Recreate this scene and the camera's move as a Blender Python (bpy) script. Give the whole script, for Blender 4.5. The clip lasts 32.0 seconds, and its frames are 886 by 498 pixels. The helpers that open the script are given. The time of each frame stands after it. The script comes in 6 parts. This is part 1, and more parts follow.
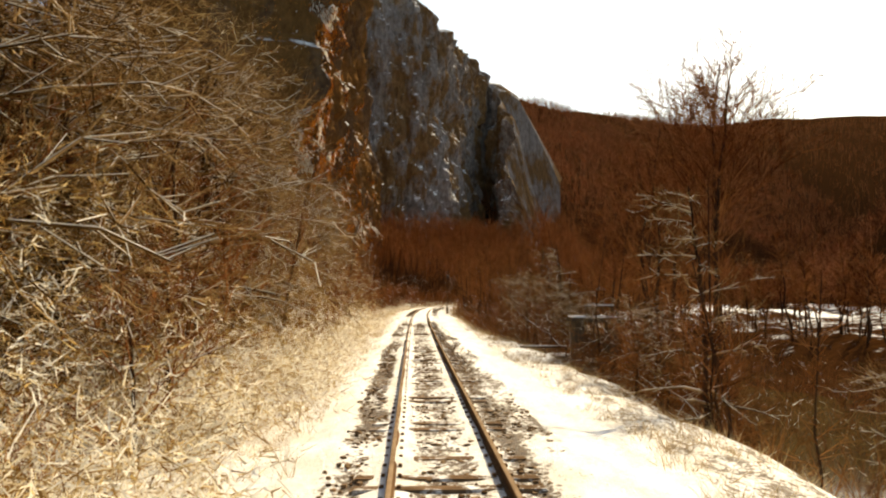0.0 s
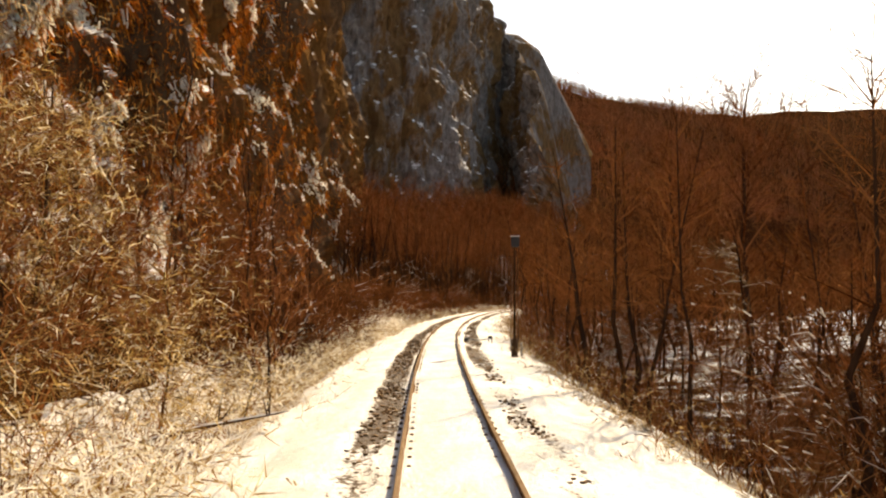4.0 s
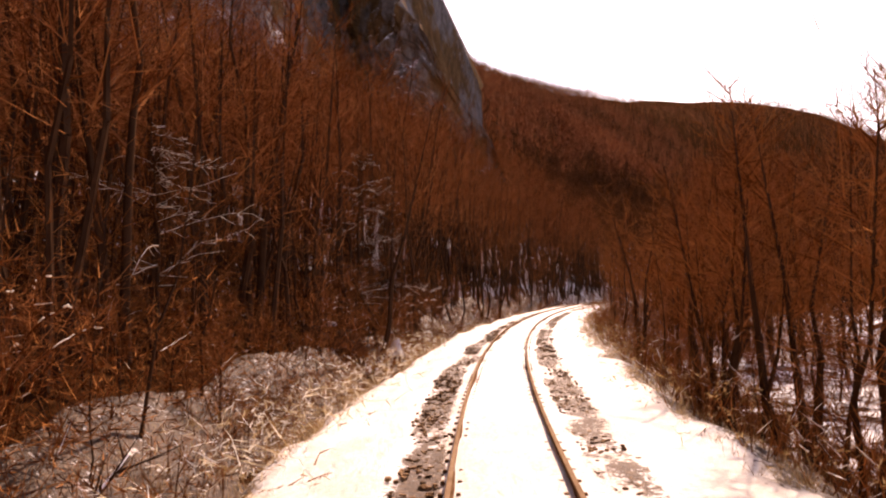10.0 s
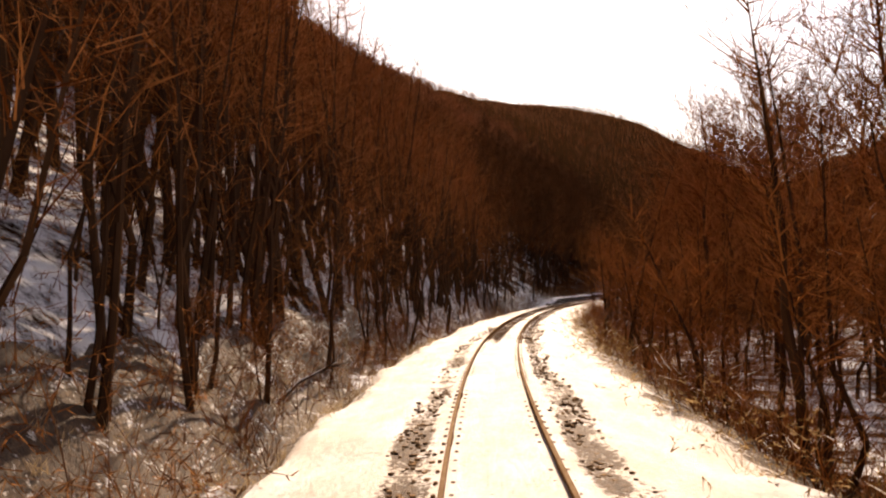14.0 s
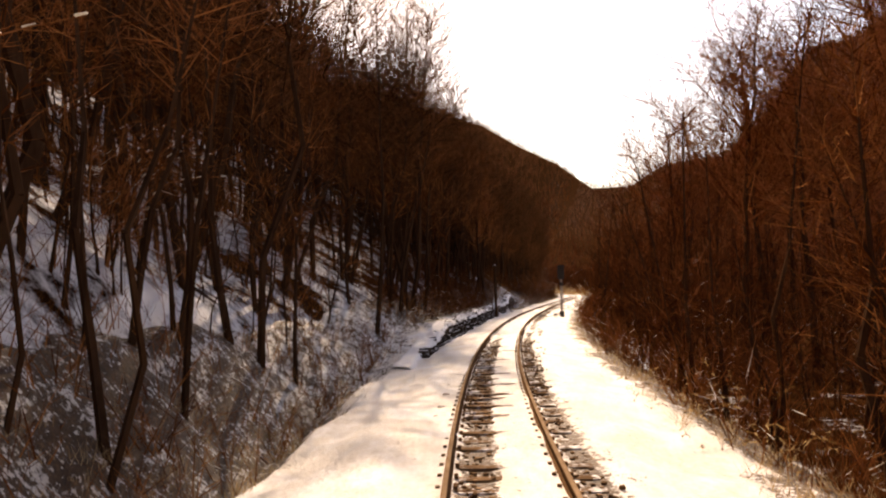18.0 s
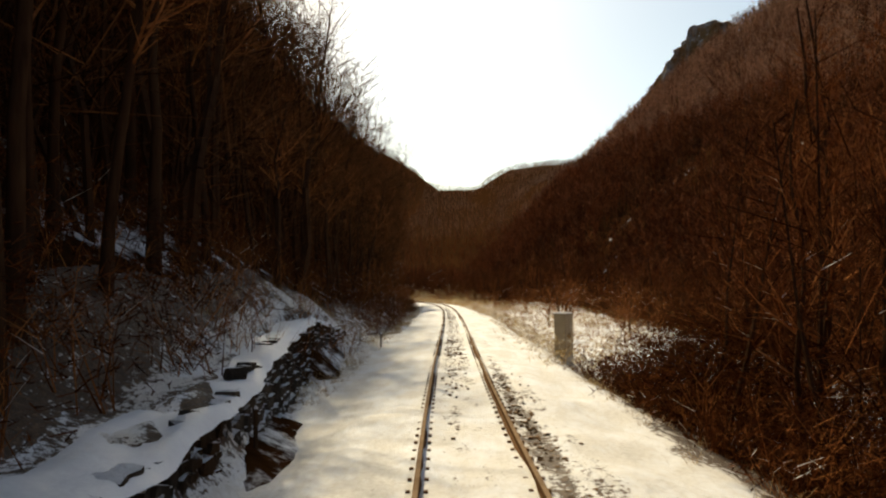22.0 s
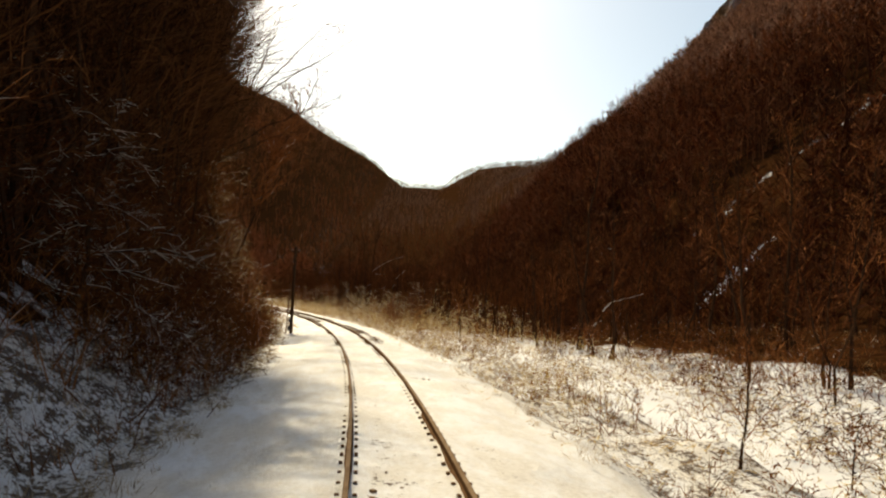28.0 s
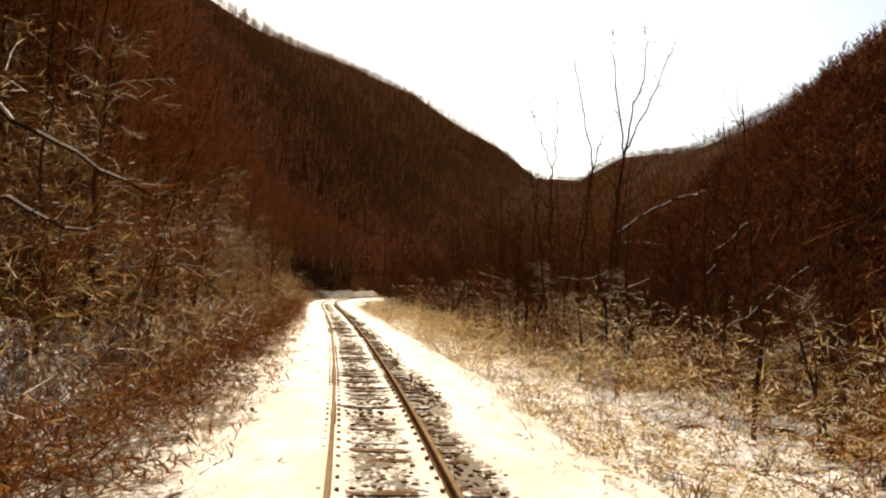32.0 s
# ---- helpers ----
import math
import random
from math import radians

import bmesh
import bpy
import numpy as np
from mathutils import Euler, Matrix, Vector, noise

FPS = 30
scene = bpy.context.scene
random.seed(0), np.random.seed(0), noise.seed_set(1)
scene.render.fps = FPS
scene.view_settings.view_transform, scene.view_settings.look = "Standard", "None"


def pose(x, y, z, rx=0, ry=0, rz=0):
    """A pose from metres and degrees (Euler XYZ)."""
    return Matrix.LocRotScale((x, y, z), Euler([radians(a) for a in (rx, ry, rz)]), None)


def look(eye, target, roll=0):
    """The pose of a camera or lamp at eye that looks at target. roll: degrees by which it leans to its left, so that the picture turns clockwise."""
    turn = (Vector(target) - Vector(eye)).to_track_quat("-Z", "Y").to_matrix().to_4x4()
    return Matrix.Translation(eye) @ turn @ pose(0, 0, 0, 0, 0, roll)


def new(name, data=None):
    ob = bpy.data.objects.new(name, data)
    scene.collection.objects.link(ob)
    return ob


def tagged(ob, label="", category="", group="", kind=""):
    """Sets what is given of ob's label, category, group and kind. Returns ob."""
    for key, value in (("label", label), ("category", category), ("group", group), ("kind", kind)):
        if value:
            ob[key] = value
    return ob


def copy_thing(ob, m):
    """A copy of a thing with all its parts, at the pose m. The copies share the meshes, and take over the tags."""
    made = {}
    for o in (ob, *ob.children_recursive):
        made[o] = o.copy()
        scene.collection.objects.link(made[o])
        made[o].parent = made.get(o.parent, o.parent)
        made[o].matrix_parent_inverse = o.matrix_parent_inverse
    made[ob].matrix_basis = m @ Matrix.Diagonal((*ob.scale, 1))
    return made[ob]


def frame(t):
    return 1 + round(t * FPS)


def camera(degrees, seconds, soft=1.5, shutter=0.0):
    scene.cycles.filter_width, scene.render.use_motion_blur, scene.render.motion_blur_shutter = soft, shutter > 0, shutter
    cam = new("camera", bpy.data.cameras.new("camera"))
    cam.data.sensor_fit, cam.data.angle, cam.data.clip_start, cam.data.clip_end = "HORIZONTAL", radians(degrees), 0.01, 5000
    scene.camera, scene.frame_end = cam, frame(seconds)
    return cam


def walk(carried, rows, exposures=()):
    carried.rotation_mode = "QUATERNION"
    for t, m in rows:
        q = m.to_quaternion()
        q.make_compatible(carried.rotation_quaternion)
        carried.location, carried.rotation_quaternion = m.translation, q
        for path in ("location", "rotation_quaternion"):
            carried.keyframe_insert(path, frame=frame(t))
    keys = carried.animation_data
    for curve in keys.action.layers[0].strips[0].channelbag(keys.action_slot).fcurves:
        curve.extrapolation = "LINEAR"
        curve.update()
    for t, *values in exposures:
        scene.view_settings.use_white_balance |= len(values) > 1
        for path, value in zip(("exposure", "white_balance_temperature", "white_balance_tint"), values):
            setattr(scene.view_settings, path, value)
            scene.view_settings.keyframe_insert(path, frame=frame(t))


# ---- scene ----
# Camera: driver's view from a train, seconds, x, y, yaw, pitch, lean
cam = camera(60.6, 32.0, soft=2.2)
EYE = 2.315
ROWS = [
    (0.0, -0.48, 0.00, -2.26, 3.31, 0.19),
    (0.5, -0.49, 8.64, -2.27, 3.35, 0.22),
    (1.0, -0.49, 17.28, -2.30, 3.38, 0.25),
    (1.5, -0.49, 25.92, -2.35, 3.39, 0.29),
    (2.0, -0.49, 34.57, -2.39, 3.39, 0.32),
    (2.5, -0.47, 43.21, -2.40, 3.37, 0.35),
    (3.0, -0.45, 51.85, -2.42, 3.34, 0.38),
    (3.5, -0.40, 60.49, -2.44, 3.30, 0.39),
    (4.0, -0.31, 69.14, -2.45, 3.28, 0.37),
    (4.5, -0.19, 77.78, -2.43, 3.28, 0.30),
    (5.0, -0.01, 86.42, -2.44, 3.30, 0.18),
    (5.5, 0.25, 95.06, -2.66, 3.30, 0.11),
    (6.0, 0.63, 103.70, -3.12, 3.30, 0.00),
    (6.5, 1.17, 112.34, -3.83, 3.34, -0.25),
    (7.0, 1.90, 120.96, -4.83, 3.37, -0.55),
    (7.5, 2.86, 129.56, -6.02, 3.35, -0.82),
    (8.0, 4.06, 138.13, -7.35, 3.29, -1.03),
    (8.5, 5.48, 146.67, -8.92, 3.18, -1.11),
    (9.0, 7.14, 155.16, -10.60, 3.08, -1.13),
    (9.5, 9.04, 163.61, -12.26, 3.04, -1.10),
    (10.0, 11.17, 172.00, -13.95, 3.01, -1.05),
    (10.5, 13.52, 180.32, -15.71, 3.00, -1.06),
    (11.0, 16.11, 188.58, -17.45, 2.99, -1.08),
    (11.5, 18.92, 196.77, -19.08, 2.98, -1.06),
    (12.0, 21.95, 204.87, -20.68, 2.97, -1.04),
    (12.5, 25.20, 212.89, -22.31, 2.95, -1.10),
    (13.0, 28.66, 220.82, -23.92, 2.93, -1.15),
    (13.5, 32.34, 228.66, -25.46, 2.92, -1.17),
    (14.0, 36.23, 236.39, -26.97, 2.91, -1.18),
    (14.5, 40.32, 244.01, -28.48, 2.93, -1.20),
    (15.0, 44.62, 251.53, -29.97, 2.97, -1.23),
    (15.5, 49.11, 258.92, -31.46, 3.02, -1.26),
    (16.0, 53.79, 266.20, -32.96, 3.06, -1.28),
    (16.5, 58.67, 273.35, -34.48, 3.09, -1.30),
    (17.0, 63.73, 280.37, -36.01, 3.10, -1.30),
    (17.5, 68.97, 287.25, -37.53, 3.05, -1.34),
    (18.0, 74.39, 294.00, -39.02, 2.99, -1.37),
    (18.5, 79.98, 300.60, -40.48, 2.95, -1.35),
    (19.0, 85.75, 307.06, -41.93, 2.93, -1.30),
    (19.5, 91.67, 313.37, -43.37, 2.93, -1.26),
    (20.0, 97.76, 319.52, -44.85, 2.92, -1.22),
    (20.5, 103.99, 325.52, -46.37, 2.88, -1.21),
    (21.0, 110.34, 331.39, -47.89, 2.87, -1.13),
    (21.5, 116.81, 337.13, -49.41, 2.99, -0.85),
    (22.0, 123.38, 342.76, -50.88, 3.10, -0.53),
    (22.5, 130.02, 348.30, -52.26, 3.10, -0.31),
    (23.0, 136.72, 353.76, -53.44, 3.06, -0.12),
    (23.5, 143.46, 359.18, -54.38, 3.04, 0.10),
    (24.0, 150.22, 364.56, -55.01, 3.04, 0.33),
    (24.5, 156.98, 369.95, -55.25, 3.12, 0.57),
    (25.0, 163.72, 375.34, -55.33, 3.20, 0.80),
    (25.5, 170.45, 380.76, -55.37, 3.21, 0.96),
    (26.0, 177.17, 386.20, -55.25, 3.25, 1.12),
    (26.5, 183.86, 391.66, -54.99, 3.31, 1.28),
    (27.0, 190.52, 397.16, -54.66, 3.38, 1.47),
    (27.5, 197.14, 402.71, -54.27, 3.47, 1.69),
    (28.0, 203.70, 408.33, -53.82, 3.58, 1.96),
    (28.5, 210.17, 414.04, -53.28, 3.65, 2.10),
    (29.0, 216.53, 419.88, -52.51, 3.66, 2.21),
    (29.5, 222.76, 425.85, -51.48, 3.57, 2.44),
    (30.0, 228.85, 431.96, -50.27, 3.44, 2.64),
    (30.5, 234.78, 438.23, -48.88, 3.34, 2.67),
    (31.0, 240.54, 444.65, -47.31, 3.25, 2.63),
    (31.5, 246.11, 451.24, -45.59, 3.15, 2.57),
    (32.0, 251.52, 457.97, -44.06, 3.05, 2.51),
]


def eye_pose(x, y, yaw, pitch, lean):
    a, b = radians(yaw), radians(pitch)
    eye = Vector((x, y, EYE))
    way = Vector((-math.sin(a) * math.cos(b), math.cos(a) * math.cos(b), math.sin(b)))
    return look(eye, eye + way * 10, lean)


walk(cam, [(t, eye_pose(*r)) for t, *r in ROWS], [
    (0.0, 0.62, 9450, 5), (4.0, 0.69, 9600, 10), (6.0, 0.68, 9800, 20), (7.8, 0.68, 9500, 24), (9.0, 0.8, 9300, 56), (9.6, 0.67, 9000, 26),
    (10.3, 0.87, 9000, 50), (10.8, 0.77, 8800, 46), (11.3, 0.5, 9300, 32), (16.0, 0.56, 9700, 24), (19.0, 0.72, 9800, 24), (20.1, 0.7, 9700, 18), (20.6, 0.5, 9000, 7), (21.0, 0.12, 8700, 4), (22.0, 0.12, 8700, 3),
    (23.0, 0.25, 8900, 7), (24.0, 0.45, 9100, 8), (25.0, 0.22, 8900, 7), (25.5, 0.18, 8900, 7), (27.5, 0.15, 8700, 4), (28.3, 0.15, 8700, 4), (29.2, 0.2, 8900, 7), (30.0, 0.45, 9200, 9), (32.0, 0.5, 9400, 10)])

# Daylight: low winter sun ahead, over the valley
SUN_AZ, SUN_EL = radians(35), radians(38)
world = bpy.data.worlds.new("sky")
scene.world = world
world.use_nodes = True
wt = world.node_tree
sky = wt.nodes.new("ShaderNodeTexSky")
sky.sky_type, sky.sun_disc = "NISHITA", False
sky.sun_elevation, sky.sun_rotation = SUN_EL, SUN_AZ
sky.air_density, sky.dust_density, sky.ozone_density = 1.0, 1.3, 3.0
wt.links.new(sky.outputs[0], wt.nodes["Background"].inputs[0])
wt.nodes["Background"].inputs[1].default_value = 0.15
sun = new("sun", bpy.data.lights.new("sun", "SUN"))
sun.data.energy, sun.data.angle, sun.data.color = 5.0, radians(0.6), (1.0, 0.93, 0.82)
sun_way = Vector((math.sin(SUN_AZ) * math.cos(SUN_EL), math.cos(SUN_AZ) * math.cos(SUN_EL), math.sin(SUN_EL)))
sun.matrix_world = look(sun_way * 900, (0, 0, 0))


# ---- materials ----
def material(name, rough=0.8, metal=0.0, gloss=0.0):
    m = bpy.data.materials.new(name)
    m.use_nodes = True
    b = m.node_tree.nodes["Principled BSDF"]
    b.inputs["Roughness"].default_value, b.inputs["Metallic"].default_value = rough, metal
    b.inputs["Specular IOR Level"].default_value = gloss if rough > 0.7 else 0.4
    return m, m.node_tree, b


def node(nt, kind, **inputs):
    n = nt.nodes.new(kind)
    for k, v in inputs.items():
        n.inputs[k].default_value = v
    return n


def noise_fac(nt, scale, detail=5, coord="Object", stretch=None, rough=0.6):
    tc = nt.nodes.new("ShaderNodeTexCoord")
    n = node(nt, "ShaderNodeTexNoise", Scale=scale, Detail=detail, Roughness=rough)
    if stretch:
        mp = nt.nodes.new("ShaderNodeMapping")
        mp.inputs["Scale"].default_value = stretch
        nt.links.new(tc.outputs[coord], mp.inputs[0])
        nt.links.new(mp.outputs[0], n.inputs["Vector"])
    else:
        nt.links.new(tc.outputs[coord], n.inputs["Vector"])
    return n.outputs["Fac"]


def ramp(nt, fac, stops):
    r = nt.nodes.new("ShaderNodeValToRGB")
    e = r.color_ramp.elements
    while len(e) < len(stops):
        e.new(0.5)
    for el, (p, c) in zip(e, stops):
        el.position, el.color = p, (*c, 1) if len(c) == 3 else c
    nt.links.new(fac, r.inputs[0])
    return r.outputs[0]


def mix(nt, fac, a, b):
    m = nt.nodes.new("ShaderNodeMix")
    m.data_type = "RGBA"
    for s, v in ((0, fac), (6, a), (7, b)):
        if hasattr(v, "links"):
            nt.links.new(v, m.inputs[s])
        else:
            m.inputs[s].default_value = v if s == 0 else (*v, 1)
    return m.outputs[2]


def math_node(nt, op, a, b=None, clamp=False):
    m = nt.nodes.new("ShaderNodeMath")
    m.operation, m.use_clamp = op, clamp
    for i, v in enumerate((a, b)):
        if v is None:
            continue
        if hasattr(v, "links"):
            nt.links.new(v, m.inputs[i])
        else:
            m.inputs[i].default_value = v
    return m.outputs[0]


def bump(nt, b, fac, strength, dist):
    n = node(nt, "ShaderNodeBump", Strength=strength, Distance=dist)
    nt.links.new(fac, n.inputs["Height"])
    nt.links.new(n.outputs[0], b.inputs["Normal"])


def plain(name, stops, scale, rough=0.8, metal=0.0, stretch=None, bumpy=0.0, dist=0.02, island=0.0, thin=0.0):
    """A surface whose colour wanders between the stops by noise at two scales."""
    m, nt, b = material(name, rough, metal)
    f = noise_fac(nt, scale, 6, stretch=stretch)
    g = noise_fac(nt, scale * 0.13, 3)
    fac = math_node(nt, "ADD", math_node(nt, "MULTIPLY", f, 0.65), math_node(nt, "MULTIPLY", g, 0.35))
    if island:
        geo = nt.nodes.new("ShaderNodeNewGeometry")
        r = math_node(nt, "MULTIPLY", math_node(nt, "SUBTRACT", geo.outputs["Random Per Island"], 0.5), island)
        fac = math_node(nt, "ADD", fac, r, True)
    tone = ramp(nt, fac, stops)
    nt.links.new(tone, b.inputs["Base Color"])
    if bumpy:
        bump(nt, b, f, bumpy, dist)
    if thin:
        seep = nt.nodes.new("ShaderNodeBsdfTranslucent")
        nt.links.new(tone, seep.inputs["Color"])
        both = node(nt, "ShaderNodeMixShader", Fac=thin)
        nt.links.new(b.outputs[0], both.inputs[1])
        nt.links.new(seep.outputs[0], both.inputs[2])
        nt.links.new(both.outputs[0], nt.nodes["Material Output"].inputs["Surface"])
    return m


SNOW = (0.80, 0.80, 0.80)
M_SNOW = plain("snow", [(0.3, (0.74, 0.74, 0.76)), (0.7, (0.84, 0.84, 0.83))], 3.0, 0.55, bumpy=0.5, dist=0.05)
M_BARK = plain("bark", [(0.3, (0.020, 0.010, 0.006)), (0.7, (0.085, 0.044, 0.024))], 6.0, 0.9, stretch=(1, 1, 0.15), bumpy=0.6, dist=0.02)
M_TWIG = plain("twig", [(0.38, (0.11, 0.033, 0.010)), (0.62, (0.37, 0.150, 0.055))], 2.0, 0.85, island=0.5)
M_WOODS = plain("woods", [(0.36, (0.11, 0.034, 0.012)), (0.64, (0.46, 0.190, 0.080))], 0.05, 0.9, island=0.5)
# Woods colour darkened to stand for shade low on the right hillside
M_SHADEDWOODS = plain("lower_woods", [(0.36, (0.070, 0.024, 0.010)), (0.64, (0.30, 0.118, 0.048))], 0.06, 0.9, island=0.5)
M_BRUSH = plain("brush", [(0.37, (0.10, 0.030, 0.008)), (0.63, (0.37, 0.150, 0.050))], 0.5, 0.85, island=0.35)
# Twig colour darkened to carry the shade inside the dense left wood
M_SHADETWIG = plain("shaded_twigs", [(0.36, (0.032, 0.014, 0.006)), (0.64, (0.17, 0.072, 0.030))], 1.2, 0.9, island=0.5)
# Darkened brush: dark brambles, and thickets whose shade is put into the colour
M_DARKSHADEBRUSH = plain("dark_brush", [(0.36, (0.040, 0.013, 0.005)), (0.64, (0.165, 0.056, 0.020))], 0.4, 0.9, island=0.4)
# Paler, greyer woods: sun glare towards the skyline put into the colour
M_SUNLITWOODS = plain("sunlit_woods", [(0.36, (0.14, 0.065, 0.034)), (0.64, (0.52, 0.30, 0.185))], 0.05, 0.9, island=0.5)
M_GRASS = plain("dry_grass", [(0.3, (0.30, 0.20, 0.10)), (0.7, (0.56, 0.42, 0.25))], 1.5, 0.8, island=0.5, thin=0.4)
M_TAN = plain("tan_twigs", [(0.36, (0.085, 0.042, 0.014)), (0.5, (0.26, 0.15, 0.058)), (0.66, (0.55, 0.38, 0.19))], 0.8, 0.85, island=0.45, thin=0.4)
M_CREEPER = plain("dry_creeper", [(0.34, (0.05, 0.016, 0.004)), (0.48, (0.48, 0.125, 0.018)), (0.62, (0.78, 0.31, 0.06))], 0.35, 0.85, island=0.4)
M_FROST = plain("frosted_twigs", [(0.34, (0.16, 0.075, 0.018)), (0.47, (0.50, 0.32, 0.11)), (0.57, (0.68, 0.51, 0.25)), (0.69, (0.87, 0.81, 0.67))], 0.7, 0.8, island=0.45, thin=0.4)
M_RIME = plain("rimed_grass", [(0.34, (0.25, 0.145, 0.055)), (0.46, (0.60, 0.46, 0.26)), (0.58, (0.82, 0.75, 0.60)), (0.71, (0.88, 0.85, 0.78))], 0.9, 0.8, island=0.5, thin=0.4)
M_STEEL = plain("rusty_steel", [(0.3, (0.07, 0.037, 0.020)), (0.7, (0.19, 0.108, 0.058))], 4.0, 0.75, 0.0)
M_TREAD = plain("worn_steel", [(0.3, (0.16, 0.10, 0.06)), (0.7, (0.32, 0.22, 0.14))], 3.0, 0.72, 0.0)
M_STONE = plain("ballast_stone", [(0.25, (0.06, 0.034, 0.018)), (0.75, (0.30, 0.19, 0.11))], 5.0, 0.9, island=0.6)
M_BLACK = plain("black_paint", [(0.3, (0.012, 0.012, 0.013)), (0.7, (0.035, 0.033, 0.032))], 5.0, 0.5)
M_GREY = plain("grey_paint", [(0.3, (0.26, 0.25, 0.23)), (0.7, (0.38, 0.36, 0.33))], 3.0, 0.6)
M_CABINET = plain("weathered_beige_paint", [(0.3, (0.29, 0.23, 0.15)), (0.7, (0.42, 0.34, 0.24))], 2.5, 0.6)
M_POLE = plain("creosoted_timber", [(0.3, (0.028, 0.016, 0.009)), (0.7, (0.10, 0.056, 0.032))], 5.0, 0.85, stretch=(1, 1, 0.1))
M_WATER = plain("river_water", [(0.3, (0.045, 0.028, 0.009)), (0.7, (0.085, 0.055, 0.018))], 0.4, 0.07, bumpy=0.1, dist=0.012)
M_CONCRETE = plain("stained_concrete", [(0.25, (0.05, 0.032, 0.020)), (0.5, (0.10, 0.070, 0.046)), (0.75, (0.18, 0.14, 0.10))], 1.6, 0.85, bumpy=0.4, dist=0.02)
M_LENS = plain("dark_lens", [(0.3, (0.02, 0.02, 0.02)), (0.7, (0.05, 0.05, 0.05))], 5.0, 0.1)


def laden_snow_material():
    """Loose snow on twigs: light passes through its thin edges."""
    m, nt, b = material("loose_snow", 0.6)
    col = ramp(nt, noise_fac(nt, 9.0, 4), [(0.3, (0.78, 0.74, 0.66)), (0.7, (0.88, 0.86, 0.80))])
    nt.links.new(col, b.inputs["Base Color"])
    glow = nt.nodes.new("ShaderNodeBsdfTranslucent")
    nt.links.new(col, glow.inputs["Color"])
    both = node(nt, "ShaderNodeMixShader", Fac=0.45)
    nt.links.new(b.outputs[0], both.inputs[1])
    nt.links.new(glow.outputs[0], both.inputs[2])
    nt.links.new(both.outputs[0], nt.nodes["Material Output"].inputs["Surface"])
    return m


M_LADEN = laden_snow_material()


def slope_snow(nt, low, high, scale, amount):
    """How much snow lies: flat places keep it, steep ones shed it, broken up by noise."""
    geo = nt.nodes.new("ShaderNodeNewGeometry")
    sep = nt.nodes.new("ShaderNodeSeparateXYZ")
    nt.links.new(geo.outputs["Normal"], sep.inputs[0])
    n = noise_fac(nt, scale, 6, rough=0.7)
    v = math_node(nt, "ADD", sep.outputs[2], math_node(nt, "MULTIPLY", math_node(nt, "SUBTRACT", n, 0.5), amount))
    r = nt.nodes.new("ShaderNodeMapRange")
    r.inputs["From Min"].default_value, r.inputs["From Max"].default_value = low, high
    nt.links.new(v, r.inputs["Value"])
    return r.outputs[0]


def ground_material():
    """Leaf litter and brown grass under thin snow, which lies thicker in the open."""
    m, nt, b = material("snowy_ground", 0.85)
    fine = noise_fac(nt, 1.3, 8, rough=0.75)
    litter = ramp(nt, fine, [(0.3, (0.016, 0.006, 0.002)), (0.7, (0.060, 0.024, 0.009))])
    at = nt.nodes.new("ShaderNodeAttribute")
    at.attribute_name = "snow"
    patch = noise_fac(nt, 0.35, 8, rough=0.7)
    v = math_node(nt, "ADD", at.outputs["Fac"], math_node(nt, "MULTIPLY", math_node(nt, "SUBTRACT", patch, 0.5), 1.6))
    v2 = math_node(nt, "ADD", v, math_node(nt, "MULTIPLY", math_node(nt, "SUBTRACT", fine, 0.5), 0.9))
    cover = math_node(nt, "MULTIPLY", math_node(nt, "SUBTRACT", v2, 0.42), 5.0, True)
    nt.links.new(mix(nt, cover, litter, SNOW), b.inputs["Base Color"])
    bump(nt, b, fine, 0.6, 0.12)
    return m


